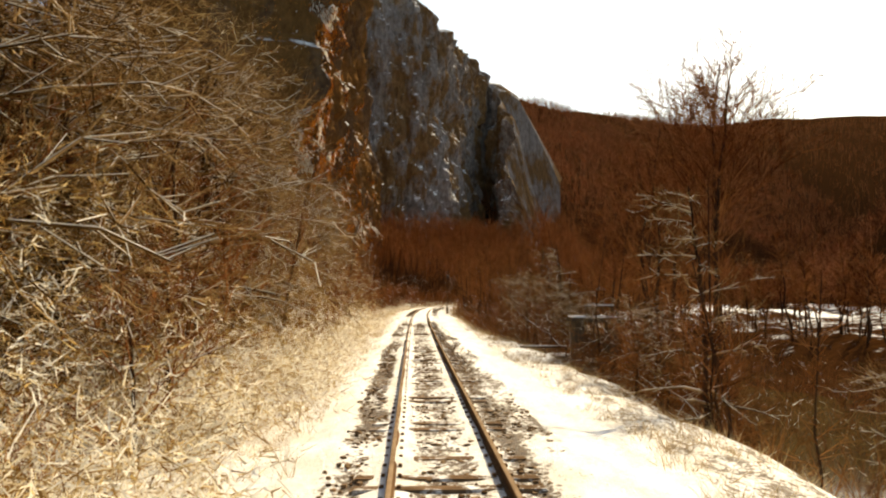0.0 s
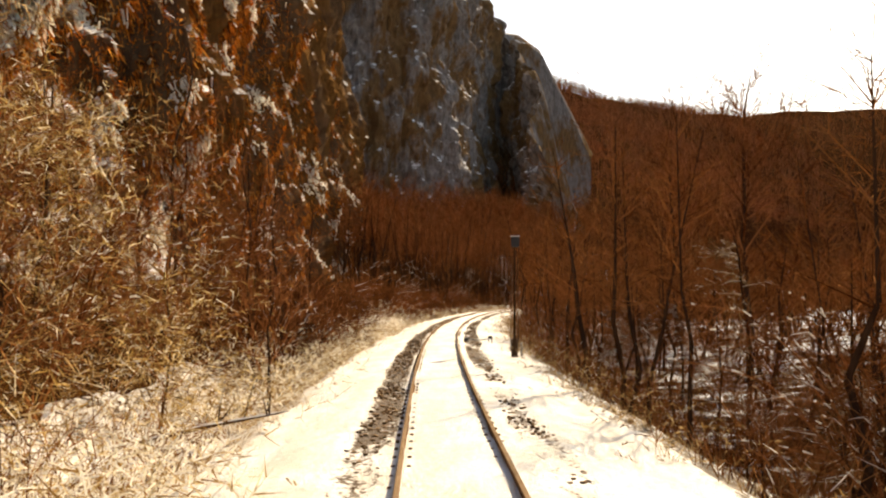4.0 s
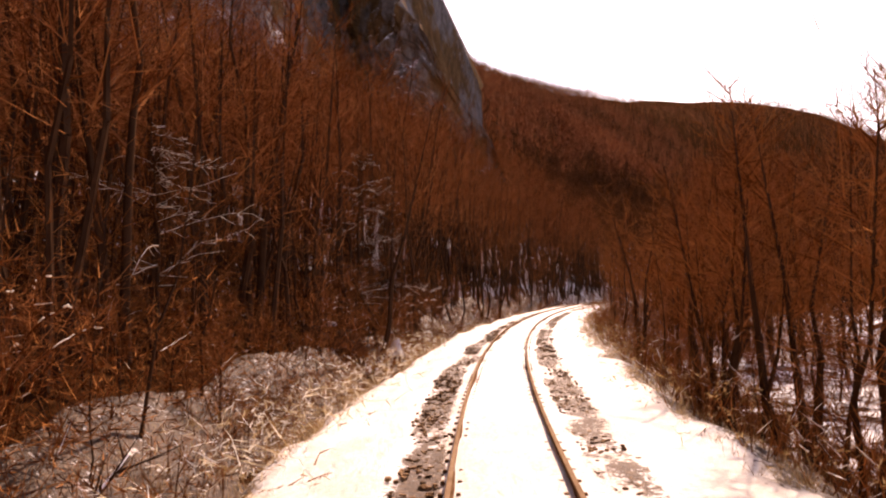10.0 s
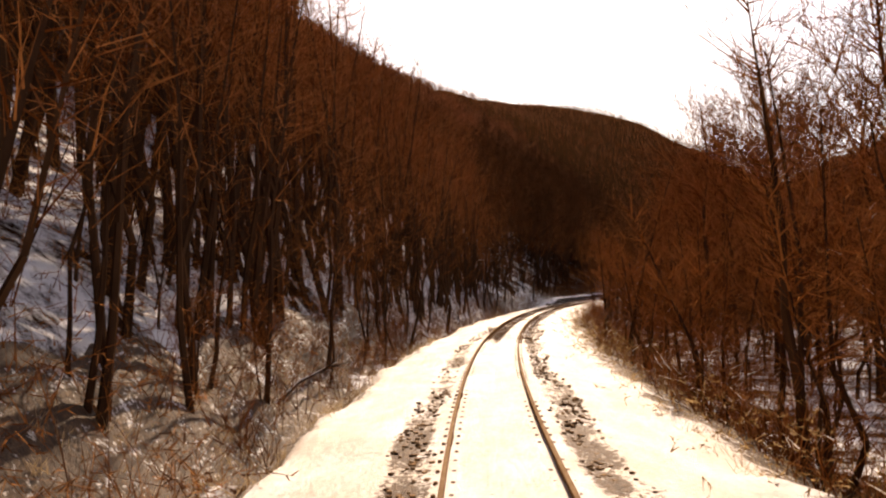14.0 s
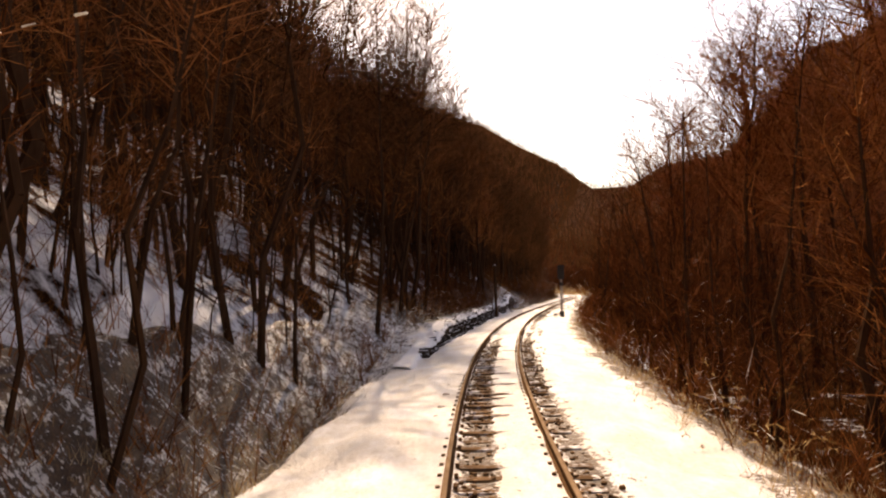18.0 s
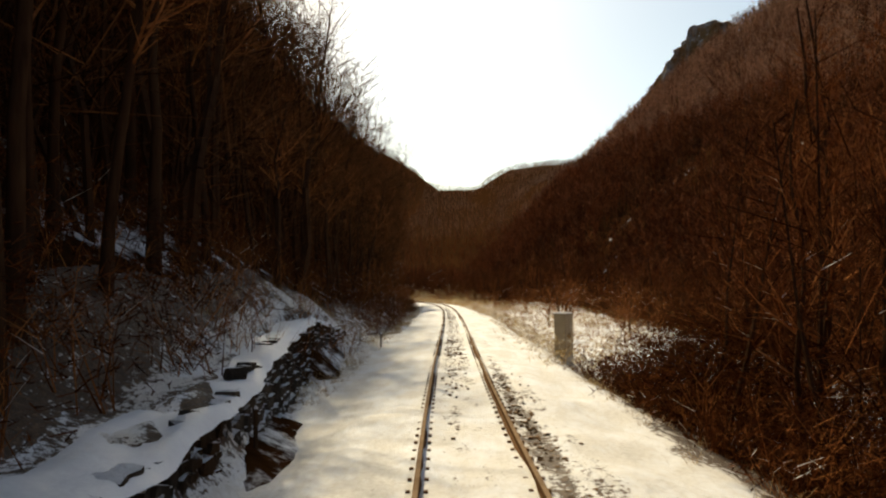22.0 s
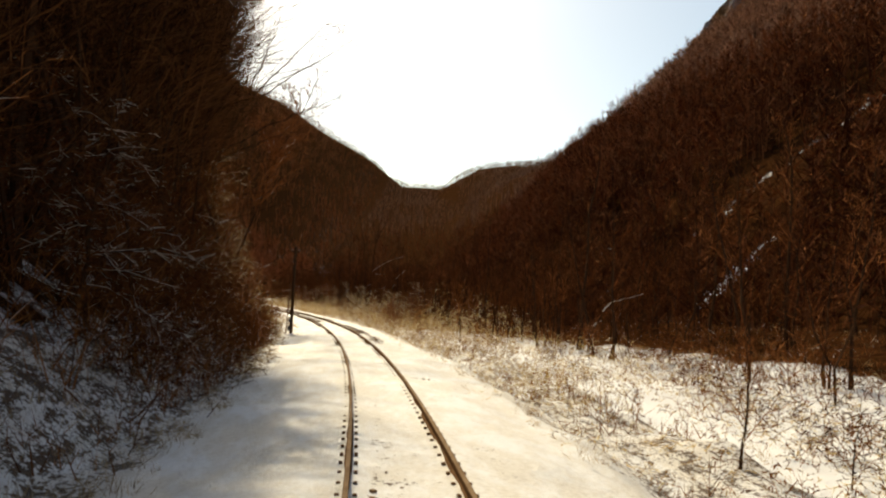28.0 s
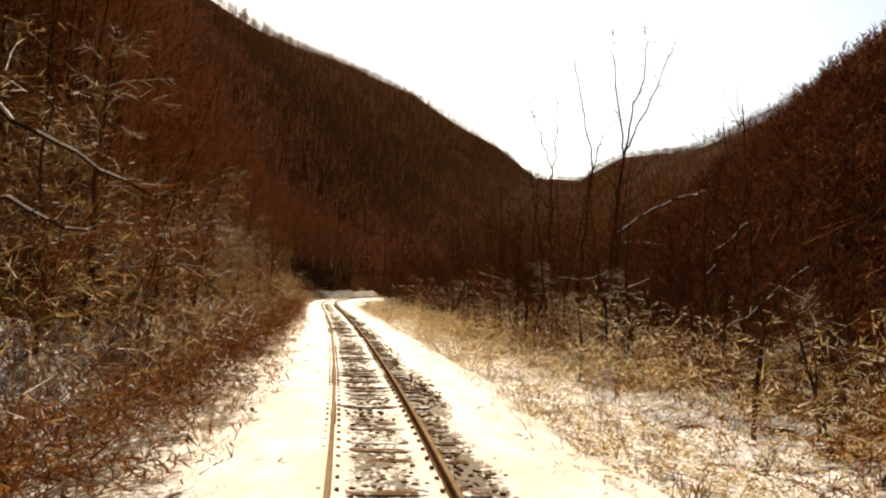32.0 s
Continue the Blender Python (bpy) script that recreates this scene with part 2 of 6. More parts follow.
def bed_material():
    """Snow over ballast: the map holds metres along and across the track."""
    m, nt, b = material("snowy_trackbed", 0.7)
    uv = nt.nodes.new("ShaderNodeUVMap")
    sep = nt.nodes.new("ShaderNodeSeparateXYZ")
    nt.links.new(uv.outputs[0], sep.inputs[0])
    at = nt.nodes.new("ShaderNodeAttribute")
    at.attribute_name = "bare"
    mp = nt.nodes.new("ShaderNodeMapping")
    mp.inputs["Scale"].default_value = (0.5, 1.0, 1.0)
    nt.links.new(uv.outputs[0], mp.inputs[0])
    n = node(nt, "ShaderNodeTexNoise", Scale=2.2, Detail=8.0, Roughness=0.75)
    nt.links.new(mp.outputs[0], n.inputs["Vector"])
    n2 = node(nt, "ShaderNodeTexNoise", Scale=9.0, Detail=6.0, Roughness=0.7)
    nt.links.new(uv.outputs[0], n2.inputs["Vector"])
    v = math_node(nt, "ADD", at.outputs["Fac"], math_node(nt, "MULTIPLY", math_node(nt, "SUBTRACT", n.outputs["Fac"], 0.5), 1.9))
    v = math_node(nt, "ADD", v, math_node(nt, "MULTIPLY", math_node(nt, "SUBTRACT", n2.outputs["Fac"], 0.5), 1.8))
    bare = math_node(nt, "MULTIPLY", math_node(nt, "SUBTRACT", v, 0.60), 7.0, True)
    n3 = node(nt, "ShaderNodeTexNoise", Scale=21.0, Detail=4.0, Roughness=0.6)
    nt.links.new(uv.outputs[0], n3.inputs["Vector"])
    specks = math_node(nt, "MULTIPLY", math_node(nt, "SUBTRACT", math_node(nt, "ADD", n3.outputs["Fac"], math_node(nt, "MULTIPLY", n.outputs["Fac"], 0.5)), 0.93), 9.0, True)
    bare = math_node(nt, "MAXIMUM", bare, specks)
    dirt = ramp(nt, n2.outputs["Fac"], [(0.3, (0.018, 0.009, 0.004)), (0.52, (0.065, 0.033, 0.014)), (0.72, (0.20, 0.115, 0.055))])
    n4 = node(nt, "ShaderNodeTexNoise", Scale=0.9, Detail=7.0, Roughness=0.72)
    nt.links.new(mp.outputs[0], n4.inputs["Vector"])
    old = ramp(nt, n2.outputs["Fac"], [(0.3, (0.60, 0.55, 0.48)), (0.6, (0.78, 0.74, 0.68))])
    white = mix(nt, ramp(nt, n4.outputs["Fac"], [(0.44, (0, 0, 0)), (0.60, (1, 1, 1))]), old, ramp(nt, n2.outputs["Fac"], [(0.3, (0.78, 0.78, 0.78)), (0.6, (0.86, 0.86, 0.86))]))
    nt.links.new(mix(nt, bare, white, dirt), b.inputs["Base Color"])
    bump(nt, b, math_node(nt, "ADD", math_node(nt, "MULTIPLY", n.outputs["Fac"], 2.0), n2.outputs["Fac"]), 0.6, 0.10)
    return m


def rock_material(name, dark, light, stain, stain_amount, snow_low):
    m, nt, b = material(name, 0.9)
    big = noise_fac(nt, 0.10, 8, stretch=(1, 1, 0.45), rough=0.7)
    fine = noise_fac(nt, 0.9, 8, stretch=(1, 1, 0.35), rough=0.75)
    grey = ramp(nt, fine, [(0.3, dark), (0.72, light)])
    patch = nt.nodes.new("ShaderNodeMapRange")
    patch.inputs["From Min"].default_value, patch.inputs["From Max"].default_value = 0.56 - stain_amount, 0.64 - stain_amount
    nt.links.new(big, patch.inputs["Value"])
    st = ramp(nt, fine, [(0.3, tuple(c * 0.35 for c in stain)), (0.7, stain)])
    col = mix(nt, patch.outputs[0], grey, st)
    snow = slope_snow(nt, snow_low, snow_low + 0.15, 0.7, 0.8)
    nt.links.new(mix(nt, snow, col, SNOW), b.inputs["Base Color"])
    bump(nt, b, fine, 0.8, 0.5)
    return m




def sleeper_material():
    """Old timber with snow lying in patches on it."""
    m, nt, b = material("old_timber", 0.85)
    grain = noise_fac(nt, 9.0, 6, stretch=(0.25, 1, 1))
    wood_tone = ramp(nt, grain, [(0.3, (0.05, 0.028, 0.015)), (0.7, (0.20, 0.125, 0.075))])
    geo = nt.nodes.new("ShaderNodeNewGeometry")
    at = node(nt, "ShaderNodeTexNoise", Scale=2.6, Detail=6.0, Roughness=0.7)
    nt.links.new(geo.outputs["Position"], at.inputs["Vector"])
    cover = math_node(nt, "MULTIPLY", math_node(nt, "SUBTRACT", at.outputs["Fac"], 0.50), 9.0, True)
    nt.links.new(mix(nt, cover, wood_tone, SNOW), b.inputs["Base Color"])
    bump(nt, b, grain, 0.4, 0.01)
    return m


M_SLEEPER = sleeper_material()
M_GROUND = ground_material()
M_BANK = rock_material("dark_wall_stone", (0.022, 0.017, 0.013), (0.13, 0.105, 0.085), (0.09, 0.05, 0.028), 0.08, 0.48)
M_BED = bed_material()
M_ROCK = rock_material("limestone_cliff", (0.07, 0.058, 0.052), (0.37, 0.33, 0.31), (0.26, 0.15, 0.07), 0.10, 0.60)
M_RUST = rock_material("rock_under_dry_creeper", (0.04, 0.024, 0.015), (0.20, 0.115, 0.06), (0.22, 0.105, 0.035), 0.12, 0.60)


# ---- helpers for geometry ----


def lattice(ix, iy, k):
    h = (ix * 374761393 + iy * 668265263 + k * 974634777) & 0xFFFFFFFF
    h = ((h ^ (h >> 13)) * 1274126177) & 0xFFFFFFFF
    return ((h ^ (h >> 16)) & 0xFFFF) / 65535.0


def vnoise(x, y, k=0):
    ix, iy = np.floor(x).astype(np.int64), np.floor(y).astype(np.int64)
    fx, fy = x - ix, y - iy
    fx, fy = fx * fx * (3 - 2 * fx), fy * fy * (3 - 2 * fy)
    a, b, c, d = lattice(ix, iy, k), lattice(ix + 1, iy, k), lattice(ix, iy + 1, k), lattice(ix + 1, iy + 1, k)
    return (a * (1 - fx) + b * fx) * (1 - fy) + (c * (1 - fx) + d * fx) * fy - 0.5


def fbm(x, y, octaves=4, k=0, gain=0.5):
    v, amp = 0.0, 1.0
    for i in range(octaves):
        v = v + amp * vnoise(x * 2.0 ** i, y * 2.0 ** i, k + i)
        amp *= gain
    return v


def smooth(e0, e1, x):
    t = np.clip((x - e0) / (e1 - e0), 0, 1)
    return t * t * (3 - 2 * t)


def mesh_from(name, verts, faces, mats, smooth_shade=False):
    """A mesh out of arrays: faces is one (n, 3) or (n, 4) array, or a list of several."""
    faces = faces if isinstance(faces, list) else [faces]
    me = bpy.data.meshes.new(name)
    loops = np.concatenate([f.ravel() for f in faces]).astype(np.int32)
    sizes = np.concatenate([np.full(len(f), f.shape[1], np.int32) for f in faces])
    me.vertices.add(len(verts))
    me.vertices.foreach_set("co", np.asarray(verts, np.float32).ravel())
    me.loops.add(len(loops))
    me.loops.foreach_set("vertex_index", loops)
    me.polygons.add(len(sizes))
    me.polygons.foreach_set("loop_start", np.concatenate([[0], np.cumsum(sizes)[:-1]]).astype(np.int32))
    me.polygons.foreach_set("use_smooth", np.full(len(sizes), smooth_shade))
    for m in mats if isinstance(mats, (list, tuple)) else [mats]:
        me.materials.append(m)
    me.update(calc_edges=True)
    return me


def under(ob, parent):
    ob.parent = parent
    return ob


def part(name, bm, mat, parent, label=""):
    me = bpy.data.meshes.new(name)
    bm.to_mesh(me)
    bm.free()
    me.materials.append(mat)
    ob = under(new(name, me), parent)
    return tagged(ob, label) if label else ob


def box(size, at=(0, 0, 0), bevel=0.0, turn=None):
    bm = bmesh.new()
    bmesh.ops.create_cube(bm, size=1.0)
    bmesh.ops.scale(bm, vec=size, verts=bm.verts)
    if bevel:
        bmesh.ops.bevel(bm, geom=bm.edges[:], offset=bevel, segments=2, affect="EDGES")
    if turn:
        bmesh.ops.rotate(bm, matrix=Euler(turn).to_matrix(), verts=bm.verts)
    bmesh.ops.translate(bm, vec=at, verts=bm.verts)
    return bm


def rod(r0, r1, p0, p1, sides=12):
    p0, p1 = Vector(p0), Vector(p1)
    bm = bmesh.new()
    bmesh.ops.create_cone(bm, cap_ends=True, segments=sides, radius1=r0, radius2=r1, depth=(p1 - p0).length)
    q = (p1 - p0).to_track_quat("Z", "Y").to_matrix()
    bmesh.ops.rotate(bm, matrix=q, verts=bm.verts)
    bmesh.ops.translate(bm, vec=(p0 + p1) / 2, verts=bm.verts)
    return bm


# ---- the railway's line: curvature along its length, left positive ----
BENDS = [(0, 0.00006), (40, -0.00014), (80, -0.00071), (120, -0.0031), (160, -0.00321), (340, -0.00296), (380, -0.00168),
         (420, 0.00022), (460, 0.00055), (500, 0.00253), (540, 0.00337), (580, 0.00071), (625, 0.0004), (650, -0.0033), (722, -0.0033), (740, 0.0), (760, 0.0)]
S_END = 760
line_s = np.arange(0.0, S_END + 1)
line_k = np.interp(line_s, [b[0] for b in BENDS], [b[1] for b in BENDS])
line_a = np.concatenate([[0], np.cumsum((line_k[1:] + line_k[:-1]) / 2)])
mid_a = (line_a[1:] + line_a[:-1]) / 2
line_x = np.concatenate([[0], np.cumsum(-np.sin(mid_a))])
line_y = np.concatenate([[0], np.cumsum(np.cos(mid_a))])
# straight on before and behind, for the land alone
back, ahead = np.arange(-400.0, 0, 4), np.arange(4.0, 2400, 8)
END_A = line_a[-1]
full_s = np.concatenate([back, line_s, S_END + ahead])
full_x = np.concatenate([back * 0, line_x, line_x[-1] - np.sin(END_A) * ahead])
full_y = np.concatenate([back, line_y, line_y[-1] + np.cos(END_A) * ahead])
full_a = np.concatenate([back * 0, line_a, ahead * 0 + END_A])


def along(s, u):
    """World x, y of places s metres along the line and u metres right of it."""
    s, u = np.asarray(s, float), np.asarray(u, float)
    a = np.interp(s, full_s, full_a)
    return np.interp(s, full_s, full_x) + u * np.cos(a), np.interp(s, full_s, full_y) + u * np.sin(a)


def nearest(x, y):
    """s and u of world places."""
    x, y = np.ravel(x), np.ravel(y)
    s, u = np.empty(len(x)), np.empty(len(x))
    for i in range(0, len(x), 4000):
        dx, dy = x[i:i + 4000, None] - full_x, y[i:i + 4000, None] - full_y
        j = np.argmin(dx * dx + dy * dy, 1)
        k = np.arange(len(j))
        a = full_a[j]
        f = -np.sin(a) * dx[k, j] + np.cos(a) * dy[k, j]
        s[i:i + 4000] = full_s[j] + f
        side = np.cos(a) * dx[k, j] + np.sin(a) * dy[k, j]
        u[i:i + 4000] = np.sign(side) * np.hypot(dx[k, j], dy[k, j])
    return s, u


def knots(s, pairs):
    return np.interp(s, [p[0] for p in pairs], [p[1] for p in pairs])


def wall_top(s):
    """Height of the wall's snow over the rails: it runs out at both ends."""
    return knots(s, [(337, -0.34), (350, 0.58), (388, 0.58), (399, 1.15), (408, 1.4), (420, 0.2)])


def bank_foot(s):
    """How far left of the line the stone-faced bank begins."""
    return knots(s, [(338, 2.75), (365, 2.65), (378, 3.1), (391, 3.3), (402, 4.4), (412, 5.2), (420, 5.4)])


def foot_right(s):
    """How far right of the line the hills rise from the valley floor."""
    return knots(s, [(0, 190), (250, 150), (300, 70), (360, 60), (420, 52), (480, 52), (560, 45), (700, 57), (900, 58), (1300, 95)])


def river(s):
    """How far right of the line the river's middle lies, and half its width."""
    return knots(s, [(-60, 20), (60, 19.5), (80, 21), (95, 25), (112, 34), (130, 47), (150, 63), (170, 79), (188, 90), (204, 94), (220, 91), (240, 83), (260, 73), (280, 64), (300, 57), (320, 52), (420, 40), (520, 36)]), knots(s, [(-60, 11.5), (60, 11), (110, 9), (300, 7)])


def land(s, u, x, y):
    """Height of the land, rail head at 0."""
    w = np.abs(u)
    w = w + 0.55 * fbm(x / 2.6, y / 2.6, 3, 55) * smooth(2.4, 3.6, w)
    z = -0.21 - 0.16 * smooth(1.9, 3.2, w)
    # right: bank down to the river flat, hills behind
    drop = knots(s, [(0, 1.9), (60, 2.4), (350, 2.4), (395, 1.5), (450, 0.9), (520, 0.5), (760, 0.5)])
    edge = knots(s, [(0, 4.9), (40, 4.4), (70, 3.4)])
    zr = z - drop * smooth(edge, edge + 2.2 * np.maximum(drop, 0.6), w)
    foot = foot_right(s)
    amp = knots(s, [(0, 0.15), (240, 0.2), (330, 0.9), (400, 1.0), (2400, 1.0)])
    cap = knots(s, [(300, 251), (420, 256), (480, 266), (560, 298), (700, 343), (900, 172), (1300, 52)])
    zr = zr + amp * cap * (1 - np.exp(-np.maximum(w - foot, 0) * 1.16 / cap))
    centre, half = river(s)
    zr = zr - 1.3 * (1 - smooth(half - 2.5, half + 1.0, np.abs(w - centre)))
    # left: ditch, then the hillside
    dip = knots(s, [(0, 0.1), (60, 0.2), (120, 0.9), (330, 1.0), (345, 0.0), (395, 0.0), (420, 0.15), (760, 0.1)])
    zl = z - dip * smooth(3.4, 4.6, w) * (1 - smooth(5.5, 8.5, w))
    a1 = knots(s, [(0, 0.22), (80, 0.3), (120, 0.3), (220, 0.3), (300, 0.45), (350, 0.6), (440, 0.75), (520, 0.75), (600, 0.6), (2400, 0.6)])
    a2 = knots(s, [(0, 1.0), (420, 1.04), (520, 0.97), (650, 1.09), (850, 1.42), (1200, 1.17)])
    cap = knots(s, [(0, 60), (120, 104), (260, 110), (340, 117), (420, 133), (520, 174), (650, 274), (850, 237), (1200, 197)])
    # a stone-faced bank close beside the rails
    bank = bank_foot(s)
    zl = zl + (wall_top(s) + 0.34) * smooth(bank, bank + 0.9, w) * smooth(330, 346, s) * (1 - smooth(412, 426, s))
    steep = a1 + np.clip(a1 * 35 / 17, 0, 0.72) * smooth(215, 245, s) * (1 - smooth(318, 345, s)) * 0.6
    zl = zl + np.minimum(steep * np.clip(w - 5.0, 0, 35), a1 * 35) + cap * (1 - np.exp(-np.maximum(w - 40, 0) * a2 / cap))
    z = np.where(u > 0, zr, zl)
    far = smooth(6, 40, w)
    z = z + far * (5.0 * fbm(x / 60, y / 60, 4, 3) + 0.15 * w ** 0.75 * fbm(x / 140, y / 140, 3, 9))
    z = z + smooth(3.2, 7, w) * 0.5 * fbm(x / 3.5, y / 3.5, 3, 21)
    # the valley closes far off, with a shoulder beside its notch
    z = z + 25 * smooth(1400, 1700, s) * np.exp(-((u + 36) / 44) ** 2)
    return z + np.clip((s - 844) * 0.2015, 0, 190)


def height(s, u):
    x, y = along(s, u)
    return land(np.asarray(s, float), np.asarray(u, float), x, y)


def spread(lo, hi, step, far_lo, far_hi, grow=1.14):
    mid = list(np.arange(lo, hi, step))
    out, d = [], step
    p = mid[-1]
    while p < far_hi:
        d *= grow
        p += d
        out.append(p)
    pre, d, p = [], step, lo
    while p > far_lo:
        d *= grow
        p -= d
        pre.append(p)
    return np.array(pre[::-1] + mid + out)


def keep_dry(s, u):
    """Places clear of the river."""
    centre, half = river(s)
    return np.abs(u - centre) > half - 0.5


def wood_edge(s):
    """How far right of the line the woods begin."""
    return knots(s, [(0, 8.5), (40, 7.5), (60, 6), (398, 6), (412, 20), (440, 24), (480, 18), (520, 13), (560, 10), (640, 8), (760, 8)])


def clearing(x, y):
    """Bare streaks of the far slope where snow shows: 1 in their middle, 0 outside."""
    out = np.zeros(np.shape(x))
    for x0, y0, x1, y1, w in ((318, 444, 321, 416, 5), (280, 396, 277, 392, 2.2), (341, 484, 333, 461, 3.4), (299, 438, 303, 430, 3), (304, 408, 311, 401, 2.4)):
        t = np.clip(((x - x0) * (x1 - x0) + (y - y0) * (y1 - y0)) / ((x1 - x0) ** 2 + (y1 - y0) ** 2), 0, 1)
        d = np.hypot(x - x0 - t * (x1 - x0), y - y0 - t * (y1 - y0))
        out = np.maximum(out, np.exp(-((d + 2.0 * fbm(x / 5, y / 5, 2, 61)) / w) ** 2))
    return out


def build_ground():
    gx, gy = spread(-90, 380, 2.5, -2500, 4500), spread(-30, 600, 2.5, -1500, 4500)
    X, Y = np.meshgrid(gx, gy)
    s, u = nearest(X, Y)
    x, y = X.ravel(), Y.ravel()
    z = land(s, u, x, y) - 0.5 * (1 - smooth(6.6, 8.4, np.abs(u))) * (s > -20) * (s < S_END - 2)
    nx, ny = len(gx), len(gy)
    i = (np.arange(ny - 1)[:, None] * nx + np.arange(nx - 1)).ravel()
    me = mesh_from("ground", np.stack([x, y, z], 1), np.stack([i, i + 1, i + nx + 1, i + nx], 1), M_GROUND, True)
    edge = wood_edge(s)
    open_ground = knots(s, [(0, 0.24), (60, 0.28), (240, 0.38), (330, 0.34), (385, 0.6), (410, 0.82), (520, 0.78), (600, 0.5), (760, 0.45)])
    right = np.where(u < edge + 4, open_ground, knots(s, [(0, 0.2), (60, 0.22), (110, 0.34), (280, 0.36), (330, 0.30), (380, 0.14), (760, 0.14)]))
    left = knots(s, [(0, 0.28), (100, 0.1), (116, 0.12), (122, 0.3), (136, 0.3), (144, 0.12), (180, 0.12), (200, 0.25), (225, 0.42), (240, 0.58), (325, 0.56), (332, 0.54), (345, 0.5), (380, 0.40), (470, 0.36), (500, 0.4), (555, 0.2), (640, 0.2), (760, 0.2)])
    slope = (u < 0) * smooth(215, 245, s) * (1 - smooth(480, 520, s))
    flat = (u > 0) * (1 - smooth(300, 350, s)) * (1 - smooth(foot_right(s) - 12, foot_right(s) + 4, u))
    centre, half = river(s)
    flat_snow = flat * smooth(0, 5, np.abs(u - centre) - half) * smooth(9, 13, u) * (0.5 + 0.5 * smooth(90, 150, s))
    snow = np.where(u > 0, right, left) - 1.6 * smooth(34, 60, np.abs(u)) * (1 - flat) * (1 - 0.5 * slope) + (0.18 + 0.34 * smooth(38, 75, u)) * flat_snow
    snow = snow + 1.9 * clearing(x, y)
    at = me.attributes.new("snow", "FLOAT", "POINT")
    at.data.foreach_set("value", snow.astype(np.float32))
    tagged(new("ground", me), "snow-dusted valley floor and wooded hillsides with brown leaf litter", "ground", kind="structure")


def bareness(s, u):
    """Where ballast shows through the snow: strips beside the rails that come and go."""
    left = knots(s, [(0, 0.62), (50, 0.62), (75, 0.25), (88, 0.95), (190, 0.9), (240, 0.75), (275, 0.6), (300, 0.15), (760, 0.2)])
    right = knots(s, [(0, 0.62), (45, 0.5), (70, 0.25), (100, 0.8), (240, 0.75), (290, 0.5), (320, 0.3), (350, 0.45), (395, 0.5), (408, 0.3), (490, 0.25), (520, 0.4), (535, 0.72), (600, 0.6), (640, 0.35), (760, 0.3)])
    between = knots(s, [(0, 0.7), (60, 0.7), (75, 0.0), (190, 0.0), (230, 0.28), (270, 0.1), (280, 0.3), (340, 0.35), (390, 0.35), (405, 0.55), (490, 0.5), (505, 0.15), (535, 0.2), (556, 0.7), (620, 0.68), (760, 0.6)])
    inner_left = knots(s, [(270, 0), (282, 0.8), (340, 0.7), (352, 0.1), (760, 0.1)])
    frayed = np.clip(0.95 + 0.8 * fbm(s / 3.0, u * 1.6, 3, 91), 0.55, 1.25)
    b = 1.35 * frayed * left * np.exp(-((u + 1.32 + 0.25 * fbm(s / 5.0, u * 0, 2, 93)) / 0.40) ** 4) + 1.2 * frayed * right * np.exp(-((u - knots(s, [(0, 1.7), (60, 1.6), (100, 1.5), (520, 1.5), (545, 1.38)])) / 0.48) ** 4)
    teeth = knots(s, [(0, 0.85), (60, 0.75), (75, 0), (270, 0), (282, 0.75), (345, 0.7), (355, 0.2), (375, 0.7), (400, 0.6), (412, 0), (540, 0), (556, 0.7), (640, 0.6)])
    b = b + teeth * np.exp(-((u - 1.06) / 0.28) ** 4)
    b = b + between * np.exp(-(u / 0.62) ** 4) + inner_left * np.exp(-((u + 0.38) / 0.3) ** 4)
    lush = np.where(u < 0, knots(s, [(0, 0.4), (70, 0.42), (90, 0.6), (98, 0.82), (112, 0.8), (120, 0.6), (138, 0.6), (150, 0.95), (205, 0.95), (235, 0.95), (250, 0.9), (280, 0.85), (288, 0.62), (312, 0.62), (325, 0.85), (345, 0.6), (400, 0.5), (418, 0.45), (430, 0.66), (490, 0.66), (530, 0.75), (760, 0.92)]),
                    knots(s, [(0, 0.66), (20, 0.62), (35, 0.45), (60, 0.85), (398, 0.95), (410, 0.68), (500, 0.62), (760, 0.6)]))
    near = np.where(u < 0, knots(s, [(0, 0.7), (70, 0.4), (90, 0), (525, 0), (560, 1.0), (760, 1.0)]), 0)
    lush = np.minimum(lush + 0.45 * smooth(bank_foot(s) + 1.0, bank_foot(s) + 2.2, -u) * smooth(345, 356, s) * (1 - smooth(480, 510, s)), 1)
    verge = lush * smooth(2.9, 4.3, np.abs(u) + near + 0.9 * fbm(s / 1.7, u / 1.2, 3, 57))
    face = 0.5 * np.exp(-((u + bank_foot(s) + 0.4) / 0.45) ** 4) * smooth(336, 344, s) * (1 - smooth(408, 418, s))
    return np.clip(b + verge + face, 0, 1)


